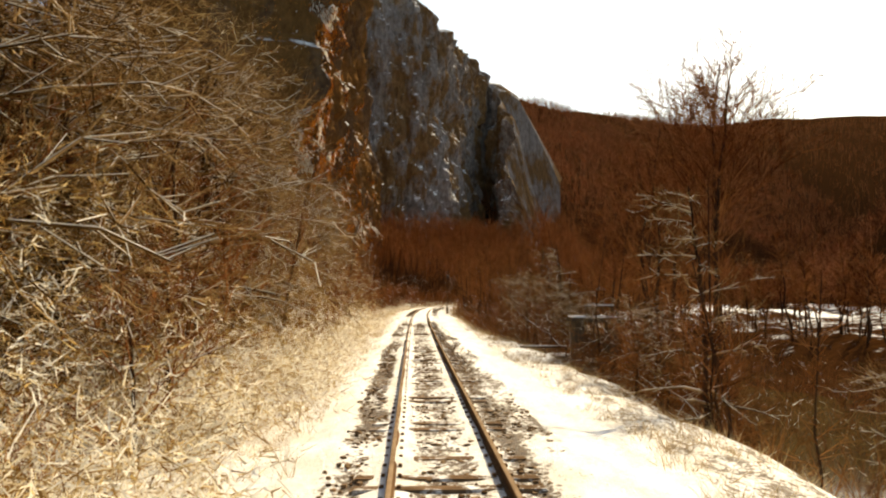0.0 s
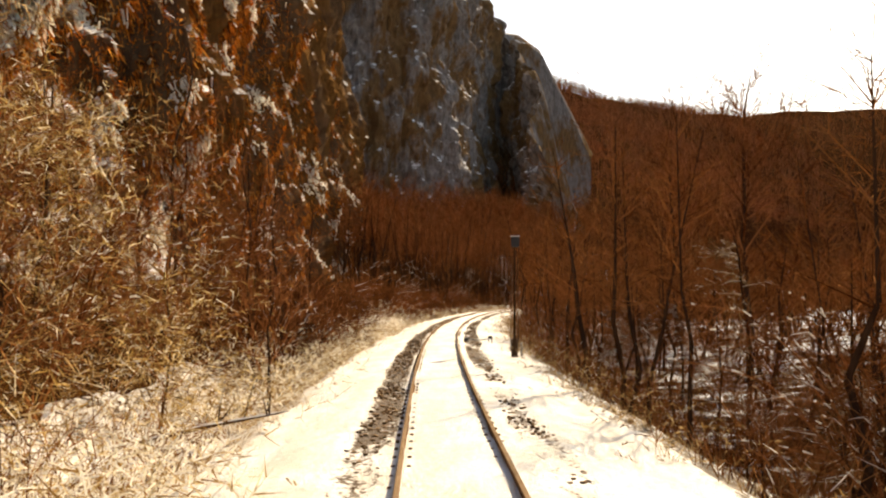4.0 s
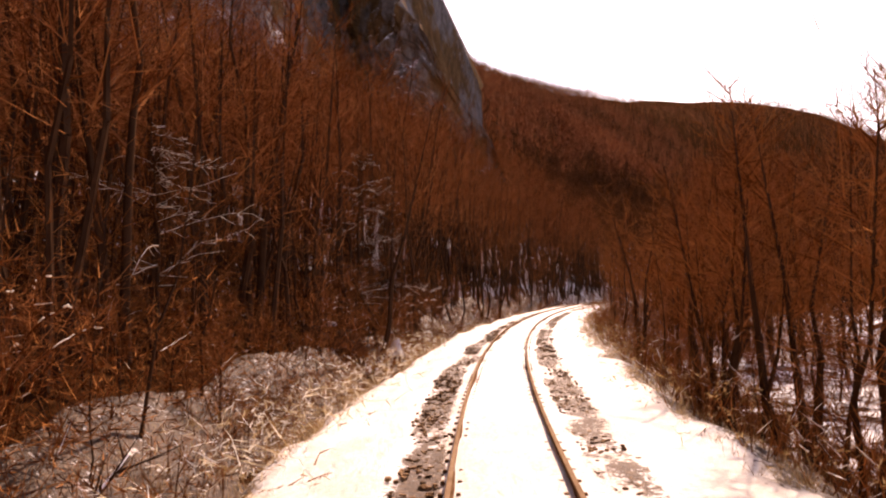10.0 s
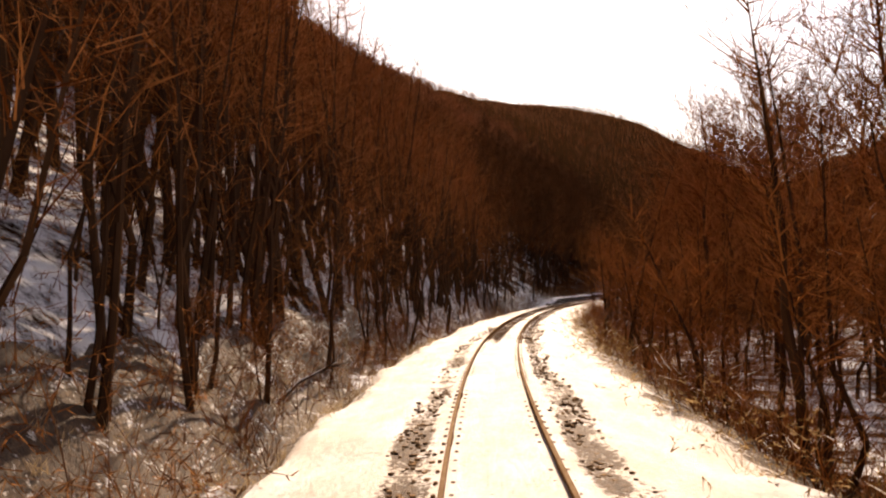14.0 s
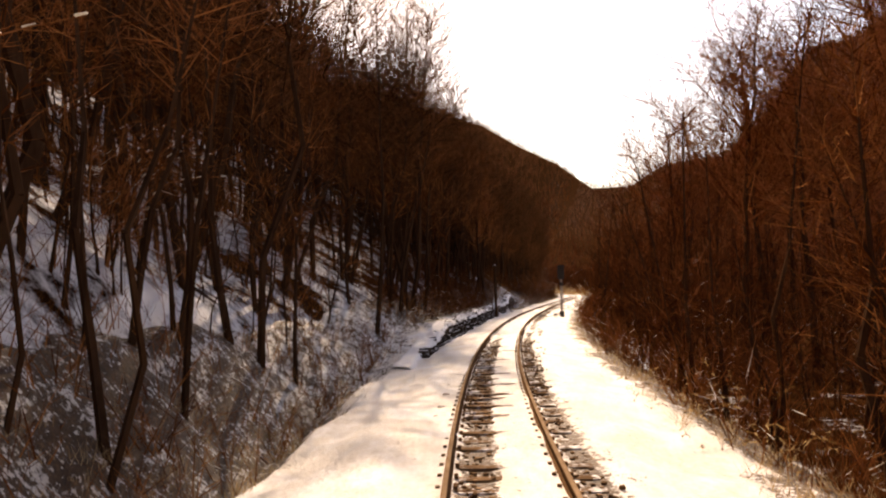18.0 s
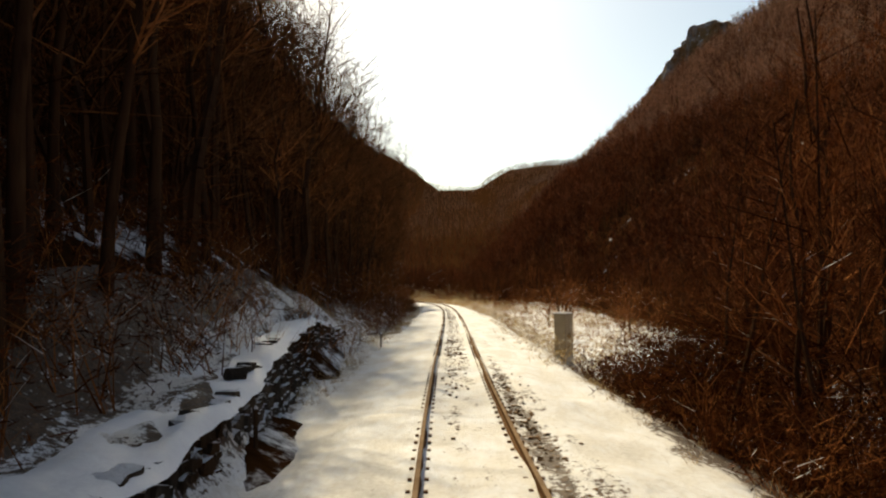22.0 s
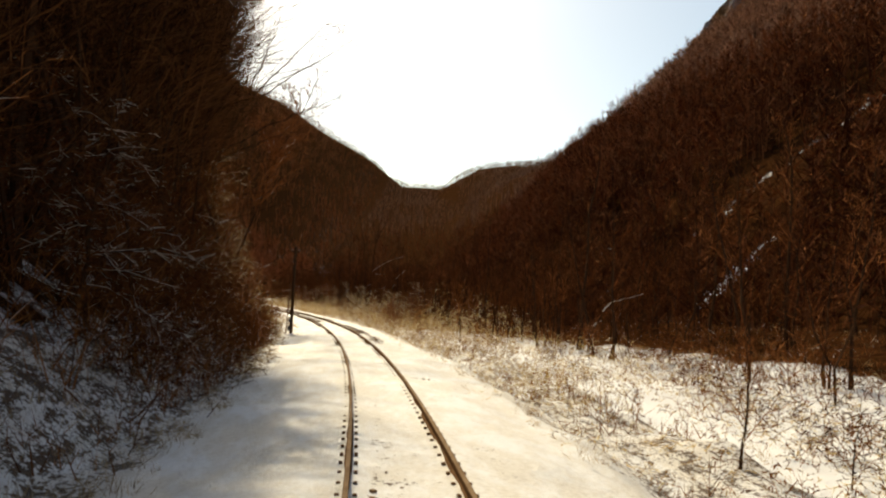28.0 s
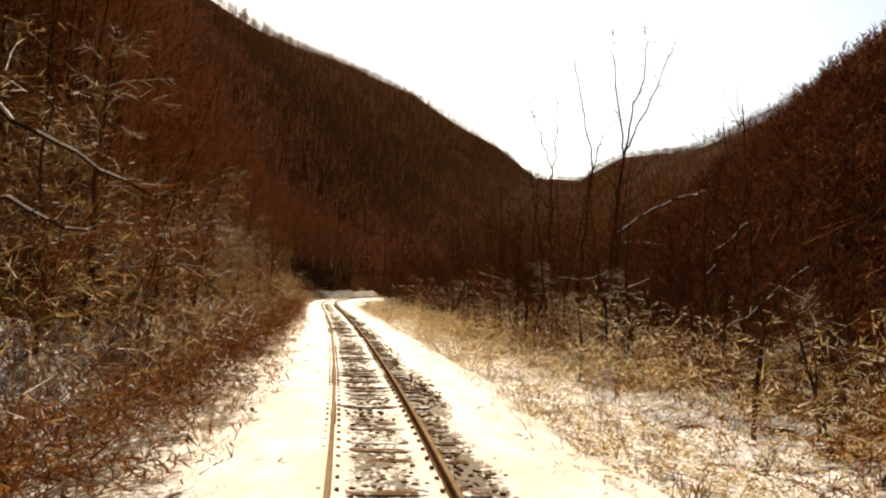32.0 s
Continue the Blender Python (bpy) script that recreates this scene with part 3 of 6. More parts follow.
def build_bed():
    ss = np.concatenate([np.arange(-14, 640, 0.5), np.arange(640, S_END - 1, 1.5)])
    uu = np.concatenate([np.linspace(-7.8, -3.0, 13), np.linspace(-2.75, 2.75, 29), np.linspace(3.0, 7.8, 13)])
    S, U = np.meshgrid(ss, uu, indexing="ij")
    s, u = S.ravel(), U.ravel()
    x, y = along(s, u)
    b = bareness(s, u)
    z = land(s, u, x, y) + (0.06 * fbm(x / 0.9, y / 0.9, 3, 31) + 0.10 * fbm(x / 2.4, y / 2.4, 2, 33)) * (0.4 + smooth(1.0, 2.4, np.abs(u))) + (0.08 - 0.075 * np.clip(b * 1.3, 0, 1)) * (1 - smooth(1.3, 2.2, np.abs(u)))
    z = z - 0.3 * smooth(7.3, 7.8, np.abs(u))
    nu = len(uu)
    i = (np.arange(len(ss) - 1)[:, None] * nu + np.arange(nu - 1)).ravel()
    me = mesh_from("trackbed", np.stack([x, y, z], 1), np.stack([i, i + nu, i + nu + 1, i + 1][::-1], 1)[:, ::-1][:, ::-1], M_BED, True)
    uv = me.uv_layers.new(name="line")
    li = np.empty(len(me.loops), np.int32)
    me.loops.foreach_get("vertex_index", li)
    uv.data.foreach_set("uv", np.stack([s[li], u[li]], 1).astype(np.float32).ravel())
    at = me.attributes.new("bare", "FLOAT", "POINT")
    at.data.foreach_set("value", b.astype(np.float32))
    tagged(new("trackbed", me), "snow-covered railway embankment with brown ballast showing through", "trackbed", kind="structure")


def build_water():
    ss, uu = np.arange(-200.0, 560, 4), np.linspace(-1.15, 1.15, 9)
    S, K = np.meshgrid(ss, uu, indexing="ij")
    centre, half = river(S.ravel())
    x, y = along(S.ravel(), centre + half * K.ravel())
    i = (np.arange(len(ss) - 1)[:, None] * 9 + np.arange(8)).ravel()
    level = -0.37 - knots(S.ravel(), [(0, 1.9), (60, 2.4), (350, 2.4), (395, 1.5), (450, 0.9), (520, 0.5)]) - 0.45
    me = mesh_from("river", np.stack([x, y, level], 1), np.stack([i, i + 1, i + 10, i + 9], 1)[:, ::-1], M_WATER, True)
    tagged(new("river", me), "slow olive-brown river between snowy wooded banks", "river", kind="structure")


build_ground()
build_bed()
build_water()


# ---- railway track ----
def sweep(profile, u0, s0, s1, step):
    ss = np.arange(s0, s1, step)
    n = len(profile)
    v = []
    for pu, pz in profile:
        x, y = along(ss, np.full(len(ss), u0 + pu))
        v.append(np.stack([x, y, np.full(len(ss), pz)], 1))
    v = np.stack(v, 1).reshape(-1, 3)
    i = np.arange(len(ss) - 1)[:, None] * n
    k = np.arange(n)
    f = np.stack([i + k, i + n + k, i + n + (k + 1) % n, i + (k + 1) % n], -1).reshape(-1, 4)
    return v, f


RAIL = [(-0.062, -0.172), (-0.062, -0.155), (-0.012, -0.135), (-0.012, -0.045), (-0.035, -0.035), (-0.035, -0.004)]
RAIL = RAIL + [(-u, z) for u, z in RAIL[::-1]]
TREAD = [(-0.034, -0.006), (-0.026, 0.001), (0.026, 0.001), (0.034, -0.006)]


def build_track():
    track = tagged(new("railway_track"), "single rusty railway track on timber sleepers half under snow", "railway track", kind="structure")
    for u0 in (-0.7525, 0.7525):
        r = under(new("rail", mesh_from("rail", *sweep(RAIL, u0, -12, S_END - 2, 1.0), M_STEEL)), track)
        tagged(r, "brown rusted steel rail")
        t = under(new("rail_head", mesh_from("rail_head", *sweep(TREAD, u0, -12, S_END - 2, 1.0), M_TREAD)), r)
        tagged(t, "worn bright running surface")
    bm = box((2.5, 0.25, 0.15), (0, 0, -0.245), 0.02)
    me = bpy.data.meshes.new("sleeper")
    bm.to_mesh(me)
    bm.free()
    me.materials.append(M_SLEEPER)
    base = np.array([v.co[:] for v in me.vertices])
    faces = [np.array([p.vertices[:] for p in me.polygons if len(p.vertices) == n]) for n in (3, 4)]
    r = random.Random(3)
    vv, ff, k = [], [[], []], 0
    for i, s in enumerate(np.arange(-10, S_END - 4, 0.6)):
        x, y = along(s, 0.0)
        a = float(np.interp(s, full_s, full_a)) + r.uniform(-0.012, 0.012)
        near = 0 <= s < 60 or 278 <= s < 345 or 545 <= s < 605
        if near:
            ob = under(new("sleeper", me), track)
            ob.matrix_basis = Matrix.Translation((x, y, r.uniform(-0.045, 0.012))) @ Matrix.Rotation(a, 4, "Z")
        else:
            c, sn = math.cos(a), math.sin(a)
            vv.append(base @ np.array([[c, sn, 0], [-sn, c, 0], [0, 0, 1]]) + (x, y, r.uniform(-0.075, -0.02)))
            for q in (0, 1):
                if len(faces[q]):
                    ff[q].append(faces[q] + k)
            k += len(base)
    far = under(new("sleepers", mesh_from("sleepers", np.concatenate(vv), [np.concatenate(f) for f in ff if f], M_SLEEPER)), track)
    tagged(far, kind="stuff")
    # base plates and bolts along both rails
    v, f, k = [], [], 0
    cube = np.array([[x, y, z] for x in (-.5, .5) for y in (-.5, .5) for z in (-.5, .5)])
    cf = np.array([[0, 1, 3, 2], [4, 6, 7, 5], [0, 4, 5, 1], [2, 3, 7, 6], [0, 2, 6, 4], [1, 5, 7, 3]])
    for s in np.arange(-10, 660, 0.6):
        a = float(np.interp(s, full_s, full_a))
        m = np.array([[math.cos(a), math.sin(a), 0], [-math.sin(a), math.cos(a), 0], [0, 0, 1]])
        for u0 in (-0.7525, 0.7525):
            for du in (-0.11, 0.11):
                x, y = along(s, u0 + du)
                v.append((cube * (0.055, 0.075, 0.05)) @ m + (x, y, -0.15))
                f.append(cf + k)
                k += 8
    fix = under(new("rail_fastenings", mesh_from("rail_fastenings", np.concatenate(v), np.concatenate(f), M_STEEL)), track)
    tagged(fix, "dark rusted clips and bolts", kind="stuff")


build_track()


# ---- trees and brush ----
def tubes(p0, p1, r0, r1, k=3):
    """Tapered k-sided tubes from p0 to p1."""
    p0, p1 = np.asarray(p0, float), np.asarray(p1, float)
    d = p1 - p0
    d = d / np.maximum(np.linalg.norm(d, axis=1, keepdims=True), 1e-6)
    ref = np.where(np.abs(d[:, 2:]) > 0.9, [[1.0, 0, 0]], [[0, 0, 1.0]])
    e1 = np.cross(d, ref)
    e1 /= np.linalg.norm(e1, axis=1, keepdims=True)
    e2 = np.cross(d, e1)
    n = len(p0)
    ang = np.arange(k) * 2 * np.pi / k
    ring = e1[:, None] * np.cos(ang)[None, :, None] + e2[:, None] * np.sin(ang)[None, :, None]
    r0, r1 = np.broadcast_to(r0, (n,)), np.broadcast_to(r1, (n,))
    v = np.concatenate([p0[:, None] + ring * r0[:, None, None], p1[:, None] + ring * r1[:, None, None]], 1).reshape(-1, 3)
    j = np.arange(k)
    f = np.stack([j, (j + 1) % k, (j + 1) % k + k, j + k], 1)
    return v, (np.arange(n)[:, None, None] * 2 * k + f).reshape(-1, 4)


def blades(p0, p1, w, r):
    """Flat tapering slivers, one triangle each."""
    p0, p1 = np.asarray(p0, float), np.asarray(p1, float)
    side = np.cross(p1 - p0, r.normal(size=p0.shape))
    side /= np.maximum(np.linalg.norm(side, axis=1, keepdims=True), 1e-6)
    side = side * np.broadcast_to(w, (len(p0),))[:, None] / 2
    v = np.stack([p0 - side, p0 + side, p1], 1).reshape(-1, 3)
    return v, np.arange(len(p0) * 3).reshape(-1, 3)


def join(items):
    vs, fs, k = [], [], 0
    for v, f in items:
        vs.append(v)
        fs.append(f + k)
        k += len(v)
    return np.concatenate(vs), np.concatenate(fs)


def fork(p0, d, length, count, r, tilt, lo, hi, rise):
    """Side shoots: starts along the parents and new directions leaning away from them."""
    n = len(p0)
    t = r.uniform(lo, hi, (n, count, 1))
    start = p0[:, None] + d[:, None] * length[:, None, None] * t
    away = r.normal(size=(n, count, 3))
    away -= d[:, None] * np.sum(away * d[:, None], -1, keepdims=True)
    away /= np.linalg.norm(away, axis=-1, keepdims=True)
    nd = d[:, None] * (1 - tilt) + away * tilt + np.array([0, 0, rise])
    nd /= np.linalg.norm(nd, axis=-1, keepdims=True)
    ln = np.repeat(length[:, None], count, 1) * (1.05 - 0.75 * t[..., 0])
    return start.reshape(-1, 3), nd.reshape(-1, 3), ln.reshape(-1)


def tree_meshes(seed, tall, girth, limbs, spread_out, bare_to, lean=0.05, twigs=(5, 5)):
    """Trunk and crown of a bare tree."""
    r = np.random.default_rng(seed)
    n = 9
    h = np.linspace(0, 1, n + 1)
    wob = np.cumsum(r.normal(0, 0.018 * tall, (n + 1, 2)), 0) * h[:, None]
    pts = np.stack([wob[:, 0] + lean * tall * h ** 1.5, wob[:, 1], h * tall], 1)
    rad = girth * (1 - 0.9 * h) ** 0.9 + 0.012
    rad[0] *= 1.35
    trunk = tubes(pts[:-1], pts[1:], rad[:-1], rad[1:], 6)
    t = np.sort(r.uniform(bare_to, 0.97, limbs))
    base = np.stack([np.interp(t, h, pts[:, c]) for c in range(3)], 1)
    ang = r.uniform(0, 2 * np.pi, limbs)
    up = r.uniform(0.6, 1.6, limbs)
    d = np.stack([np.cos(ang), np.sin(ang), up], 1)
    d /= np.linalg.norm(d, axis=1, keepdims=True)
    ln = tall * spread_out * (1.15 - t) * r.uniform(0.6, 1.2, limbs)
    r1 = np.interp(t, h, rad) * 0.5
    mid = base + d * ln[:, None] * 0.5
    d2 = d + np.stack([r.normal(0, .15, limbs), r.normal(0, .15, limbs), np.full(limbs, 0.3)], 1)
    d2 /= np.linalg.norm(d2, axis=1, keepdims=True)
    tip = mid + d2 * ln[:, None] * 0.6
    items = [tubes(base, mid, r1, r1 * 0.55, 4), tubes(mid, tip, r1 * 0.55, r1 * 0.12 + 0.004, 4)]
    b0 = np.concatenate([base, mid])
    bd = np.concatenate([d, d2])
    bl = np.concatenate([ln * 0.5, ln * 0.6])
    s0, sd, sl = fork(b0, bd, bl * 1.25, twigs[0], r, 0.5, 0.15, 1.0, 0.12)
    # side branches bend once on their way
    half = s0 + sd * sl[:, None] * 0.5
    sd2 = sd + r.normal(0, 0.28, sd.shape) + (0, 0, 0.08)
    sd2 /= np.linalg.norm(sd2, axis=1, keepdims=True)
    items.append(tubes(s0, half, 0.006 + 0.007 * sl, 0.005 + 0.003 * sl, 3))
    items.append(tubes(half, half + sd2 * sl[:, None] * 0.5, 0.005 + 0.003 * sl, 0.003, 3))
    q0, qd, ql = fork(np.concatenate([s0, half]), np.concatenate([sd, sd2]), np.concatenate([sl, sl]) * 0.5, (twigs[1] + 1) // 2, r, 0.5, 0.2, 1.0, 0.1)
    ql = ql * r.uniform(0.7, 1.6, len(ql))
    fv, ff = blades(q0, q0 + qd * ql[:, None], 0.017 + 0.008 * ql, r)
    v, f = join(items)
    crown_v = np.concatenate([v, fv])
    # snow lying on the flatter limbs
    flat = (np.abs(sd[:, 2]) < 0.6) & (r.random(len(sd)) < 0.7)
    k = r.uniform(0.2, 0.9, (flat.sum(), 1))
    sn0 = s0[flat] + (0, 0, 0.008)
    sn1 = sn0 + (half - s0)[flat] * k
    return trunk, (crown_v, [f, ff + len(v)]), tubes(sn0, sn1, 0.008 + 0.006 * sl[flat], 0.004, 3)


def tree_kind(name, label, category, seed, snowy, **kw):
    (tv, tf), (cv, cf), (sv, sf) = tree_meshes(seed, **kw)
    top = tagged(new(name), label, category)
    under(new("trunk", mesh_from("trunk", tv, tf, M_BARK, True)), top)
    under(new("crown", mesh_from("crown", cv, cf, M_TWIG)), top)
    if snowy:
        tagged(under(new("snow_cover", mesh_from("snow_cover", sv, sf, M_LADEN)), top), "snow lying on the twigs", kind="stuff")
    return top


def laden_sapling(seed, tall, reach, stems):
    """Sapling whose stems arch over under the snow on them; the local x axis is the way they lean."""
    r = np.random.default_rng(seed)
    wood_bits, snow_bits = [], []
    for i in range(stems):
        t = np.linspace(0, 1, 9)[:, None]
        go, up, side = reach * r.uniform(0.5, 1.1), tall * r.uniform(0.5, 1.1), r.normal(0, 0.35)
        p = np.concatenate([go * t ** 1.3, side * go * t + 0.05 * np.cumsum(r.normal(0, 1, (9, 1)), 0), up * (1.9 * t - 0.95 * t ** 2.2)], 1) + r.normal(0, 0.03, (9, 3))
        p[0, 2] = -0.1
        rad = 0.032 * (1 - 0.85 * t[:, 0])
        wood_bits.append(tubes(p[:-1], p[1:], rad[:-1], rad[1:], 5))
        at = p[3:-1] + (p[4:] - p[3:-1]) * r.random((5, 1)) + (0, 0, 0.03)
        snow_bits.append(tubes(at, at + (p[4:] - p[3:-1]) * r.uniform(0.1, 0.45, (5, 1)), r.uniform(0.010, 0.024, 5), r.uniform(0.008, 0.018, 5), 5))
        d = np.diff(p, axis=0)
        ln = np.linalg.norm(d, axis=1)
        q0, qd, ql = fork(p[2:-1], d[2:] / ln[2:, None], ln[2:] * 1.6, 3, r, 0.6, 0.0, 0.4, 0.0)
        e = q0 + qd * ql[:, None]
        wood_bits.append(tubes(q0, e, 0.009, 0.003, 3))
        flat = (np.abs(qd[:, 2]) < 0.55) & (r.random(len(qd)) < 0.1)
        snow_bits.append(tubes(q0[flat] + (0, 0, 0.012), (q0 + 0.6 * (e - q0))[flat] + (0, 0, 0.008), 0.012, 0.007, 4))
        g0, gd, gl = fork(q0, qd, ql, 4, r, 0.55, 0.2, 1.0, 0.0)
        wood_bits.append(tubes(g0, g0 + gd * gl[:, None] * 0.7, 0.004, 0.002, 3))
    top = tagged(new("sapling"), "bent sapling with snow lying thick along its arching stems", "sapling")
    under(new("crown", mesh_from("crown", *join(wood_bits), M_TWIG)), top)
    tagged(under(new("snow_cover", mesh_from("snow_cover", *join(snow_bits), M_LADEN)), top), "snow lying on the stems", kind="stuff")
    return top


def laden_tree(seed, tall, girth, limbs, reach, lean, mat):
    """Dark-stemmed tree whose long, level, crooked limbs all carry a line of snow; the local x axis leads towards the light."""
    r = np.random.default_rng(seed)
    h = np.linspace(0, 1, 11)
    pts = np.stack([lean * tall * h ** 1.4 + np.cumsum(r.normal(0, 0.08, 11)), np.cumsum(r.normal(0, 0.08, 11)), h * tall - 0.15], 1)
    rad = girth * (1 - 0.85 * h) + 0.012
    trunk = tubes(pts[:-1], pts[1:], rad[:-1], rad[1:], 8)
    t = np.sort(r.uniform(0.12, 0.98, limbs))
    p = np.stack([np.interp(t, h, pts[:, c]) for c in range(3)], 1)
    ang = r.normal(0, 1.5, limbs)
    way = np.stack([np.cos(ang), np.sin(ang), r.normal(0.25, 0.3, limbs)], 1)
    ln = reach * (1.15 - 0.75 * t) * r.uniform(0.5, 1.2, limbs)
    wr = np.interp(t, h, rad) * 0.42 + 0.008
    wood_bits, snow_bits = [], []
    for k in range(5):
        way = way + r.normal(0, 0.22, way.shape) * (1, 1, 0.7) - (0, 0, 0.09)
        way /= np.linalg.norm(way, axis=1, keepdims=True)
        e = p + way * (ln / 5)[:, None]
        w1 = wr * 0.76
        wood_bits.append(tubes(p, e, wr, w1, 5))
        ok = (np.abs(way[:, 2]) < 0.75) & (r.random(limbs) < 0.85)
        up = np.array((0, 0, 1.0)) * wr[:, None]
        snow_bits.append(tubes((p + up)[ok], (e + up * 0.76)[ok], wr[ok] * 0.34 + 0.005, w1[ok] * 0.34 + 0.005, 5))
        q0, qd, ql = fork(p, way, ln * 0.42, 3, r, 0.5, 0.0, 0.5, 0.02)
        bend = q0 + qd * ql[:, None] * 0.5
        tip = bend + (qd + r.normal(0, 0.25, qd.shape)) * ql[:, None] * 0.5
        wood_bits += [tubes(q0, bend, 0.011, 0.008, 3), tubes(bend, tip, 0.008, 0.003, 3)]
        ok = (np.abs(qd[:, 2]) < 0.7) & (r.random(len(qd)) < 0.6)
        snow_bits.append(tubes((q0 + (0, 0, 0.012))[ok], (bend + (0, 0, 0.010))[ok], 0.010, 0.008, 4))
        g0, gd, gl = fork(q0, qd, ql, 3, r, 0.5, 0.2, 1.0, 0.0)
        wood_bits.append(tubes(g0, g0 + gd * gl[:, None] * 0.8, 0.005, 0.002, 3))
        p, wr = e, w1
    top = tagged(new("snowy_tree"), "dark-stemmed bare tree with snow along every level limb", "tree")
    under(new("trunk", mesh_from("trunk", *trunk, M_BARK, True)), top)
    under(new("crown", mesh_from("crown", *join(wood_bits), mat)), top)
    tagged(under(new("snow_cover", mesh_from("snow_cover", *join(snow_bits), M_LADEN)), top), "snow lying along the limbs", kind="stuff")
    return top


KINDS = [
    ("tree", "tall bare deciduous tree with slender brown trunk on the slope", dict(tall=15, girth=0.14, limbs=20, spread_out=0.30, bare_to=0.32, twigs=(6, 8))),
    ("tree", "tall bare deciduous tree with slender brown trunk on the slope", dict(tall=18, girth=0.17, limbs=22, spread_out=0.28, bare_to=0.36, twigs=(6, 8))),
    ("tree", "tall bare deciduous tree with slender brown trunk on the slope", dict(tall=12, girth=0.11, limbs=15, spread_out=0.34, bare_to=0.25)),
    ("tree", "tall bare deciduous tree with slender brown trunk on the slope", dict(tall=16, girth=0.13, limbs=14, spread_out=0.28, bare_to=0.45, lean=0.14)),
    ("young_tree", "young bare tree with thin branching stems beside the railway", dict(tall=7, girth=0.06, limbs=14, spread_out=0.45, bare_to=0.12, twigs=(4, 4))),
    ("young_tree", "young bare tree with thin branching stems beside the railway", dict(tall=9, girth=0.07, limbs=15, spread_out=0.4, bare_to=0.18, lean=0.1, twigs=(4, 4))),
    ("shrub", "bare many-stemmed shrub with snow on its twigs", dict(tall=3.6, girth=0.035, limbs=14, spread_out=0.75, bare_to=0.02, twigs=(4, 3))),
    ("shrub", "bare many-stemmed shrub with snow on its twigs", dict(tall=2.6, girth=0.03, limbs=14, spread_out=0.9, bare_to=0.02, twigs=(4, 3))),
]


def plant(protos, s, u, r, group, size=(0.8, 1.2)):
    x, y = along(s, u)
    z = float(land(np.array([s]), np.array([u]), np.array([x]), np.array([y]))[0]) - 0.08
    k = r.uniform(*size)
    src = protos[r.randrange(len(protos))]
    ob = copy_thing(src, Matrix.Translation((x, y, z)) @ Matrix.Rotation(r.uniform(0, 6.28), 4, "Z"))
    ob.scale = (k, k, k)
    tagged(ob, group=group)
    return ob


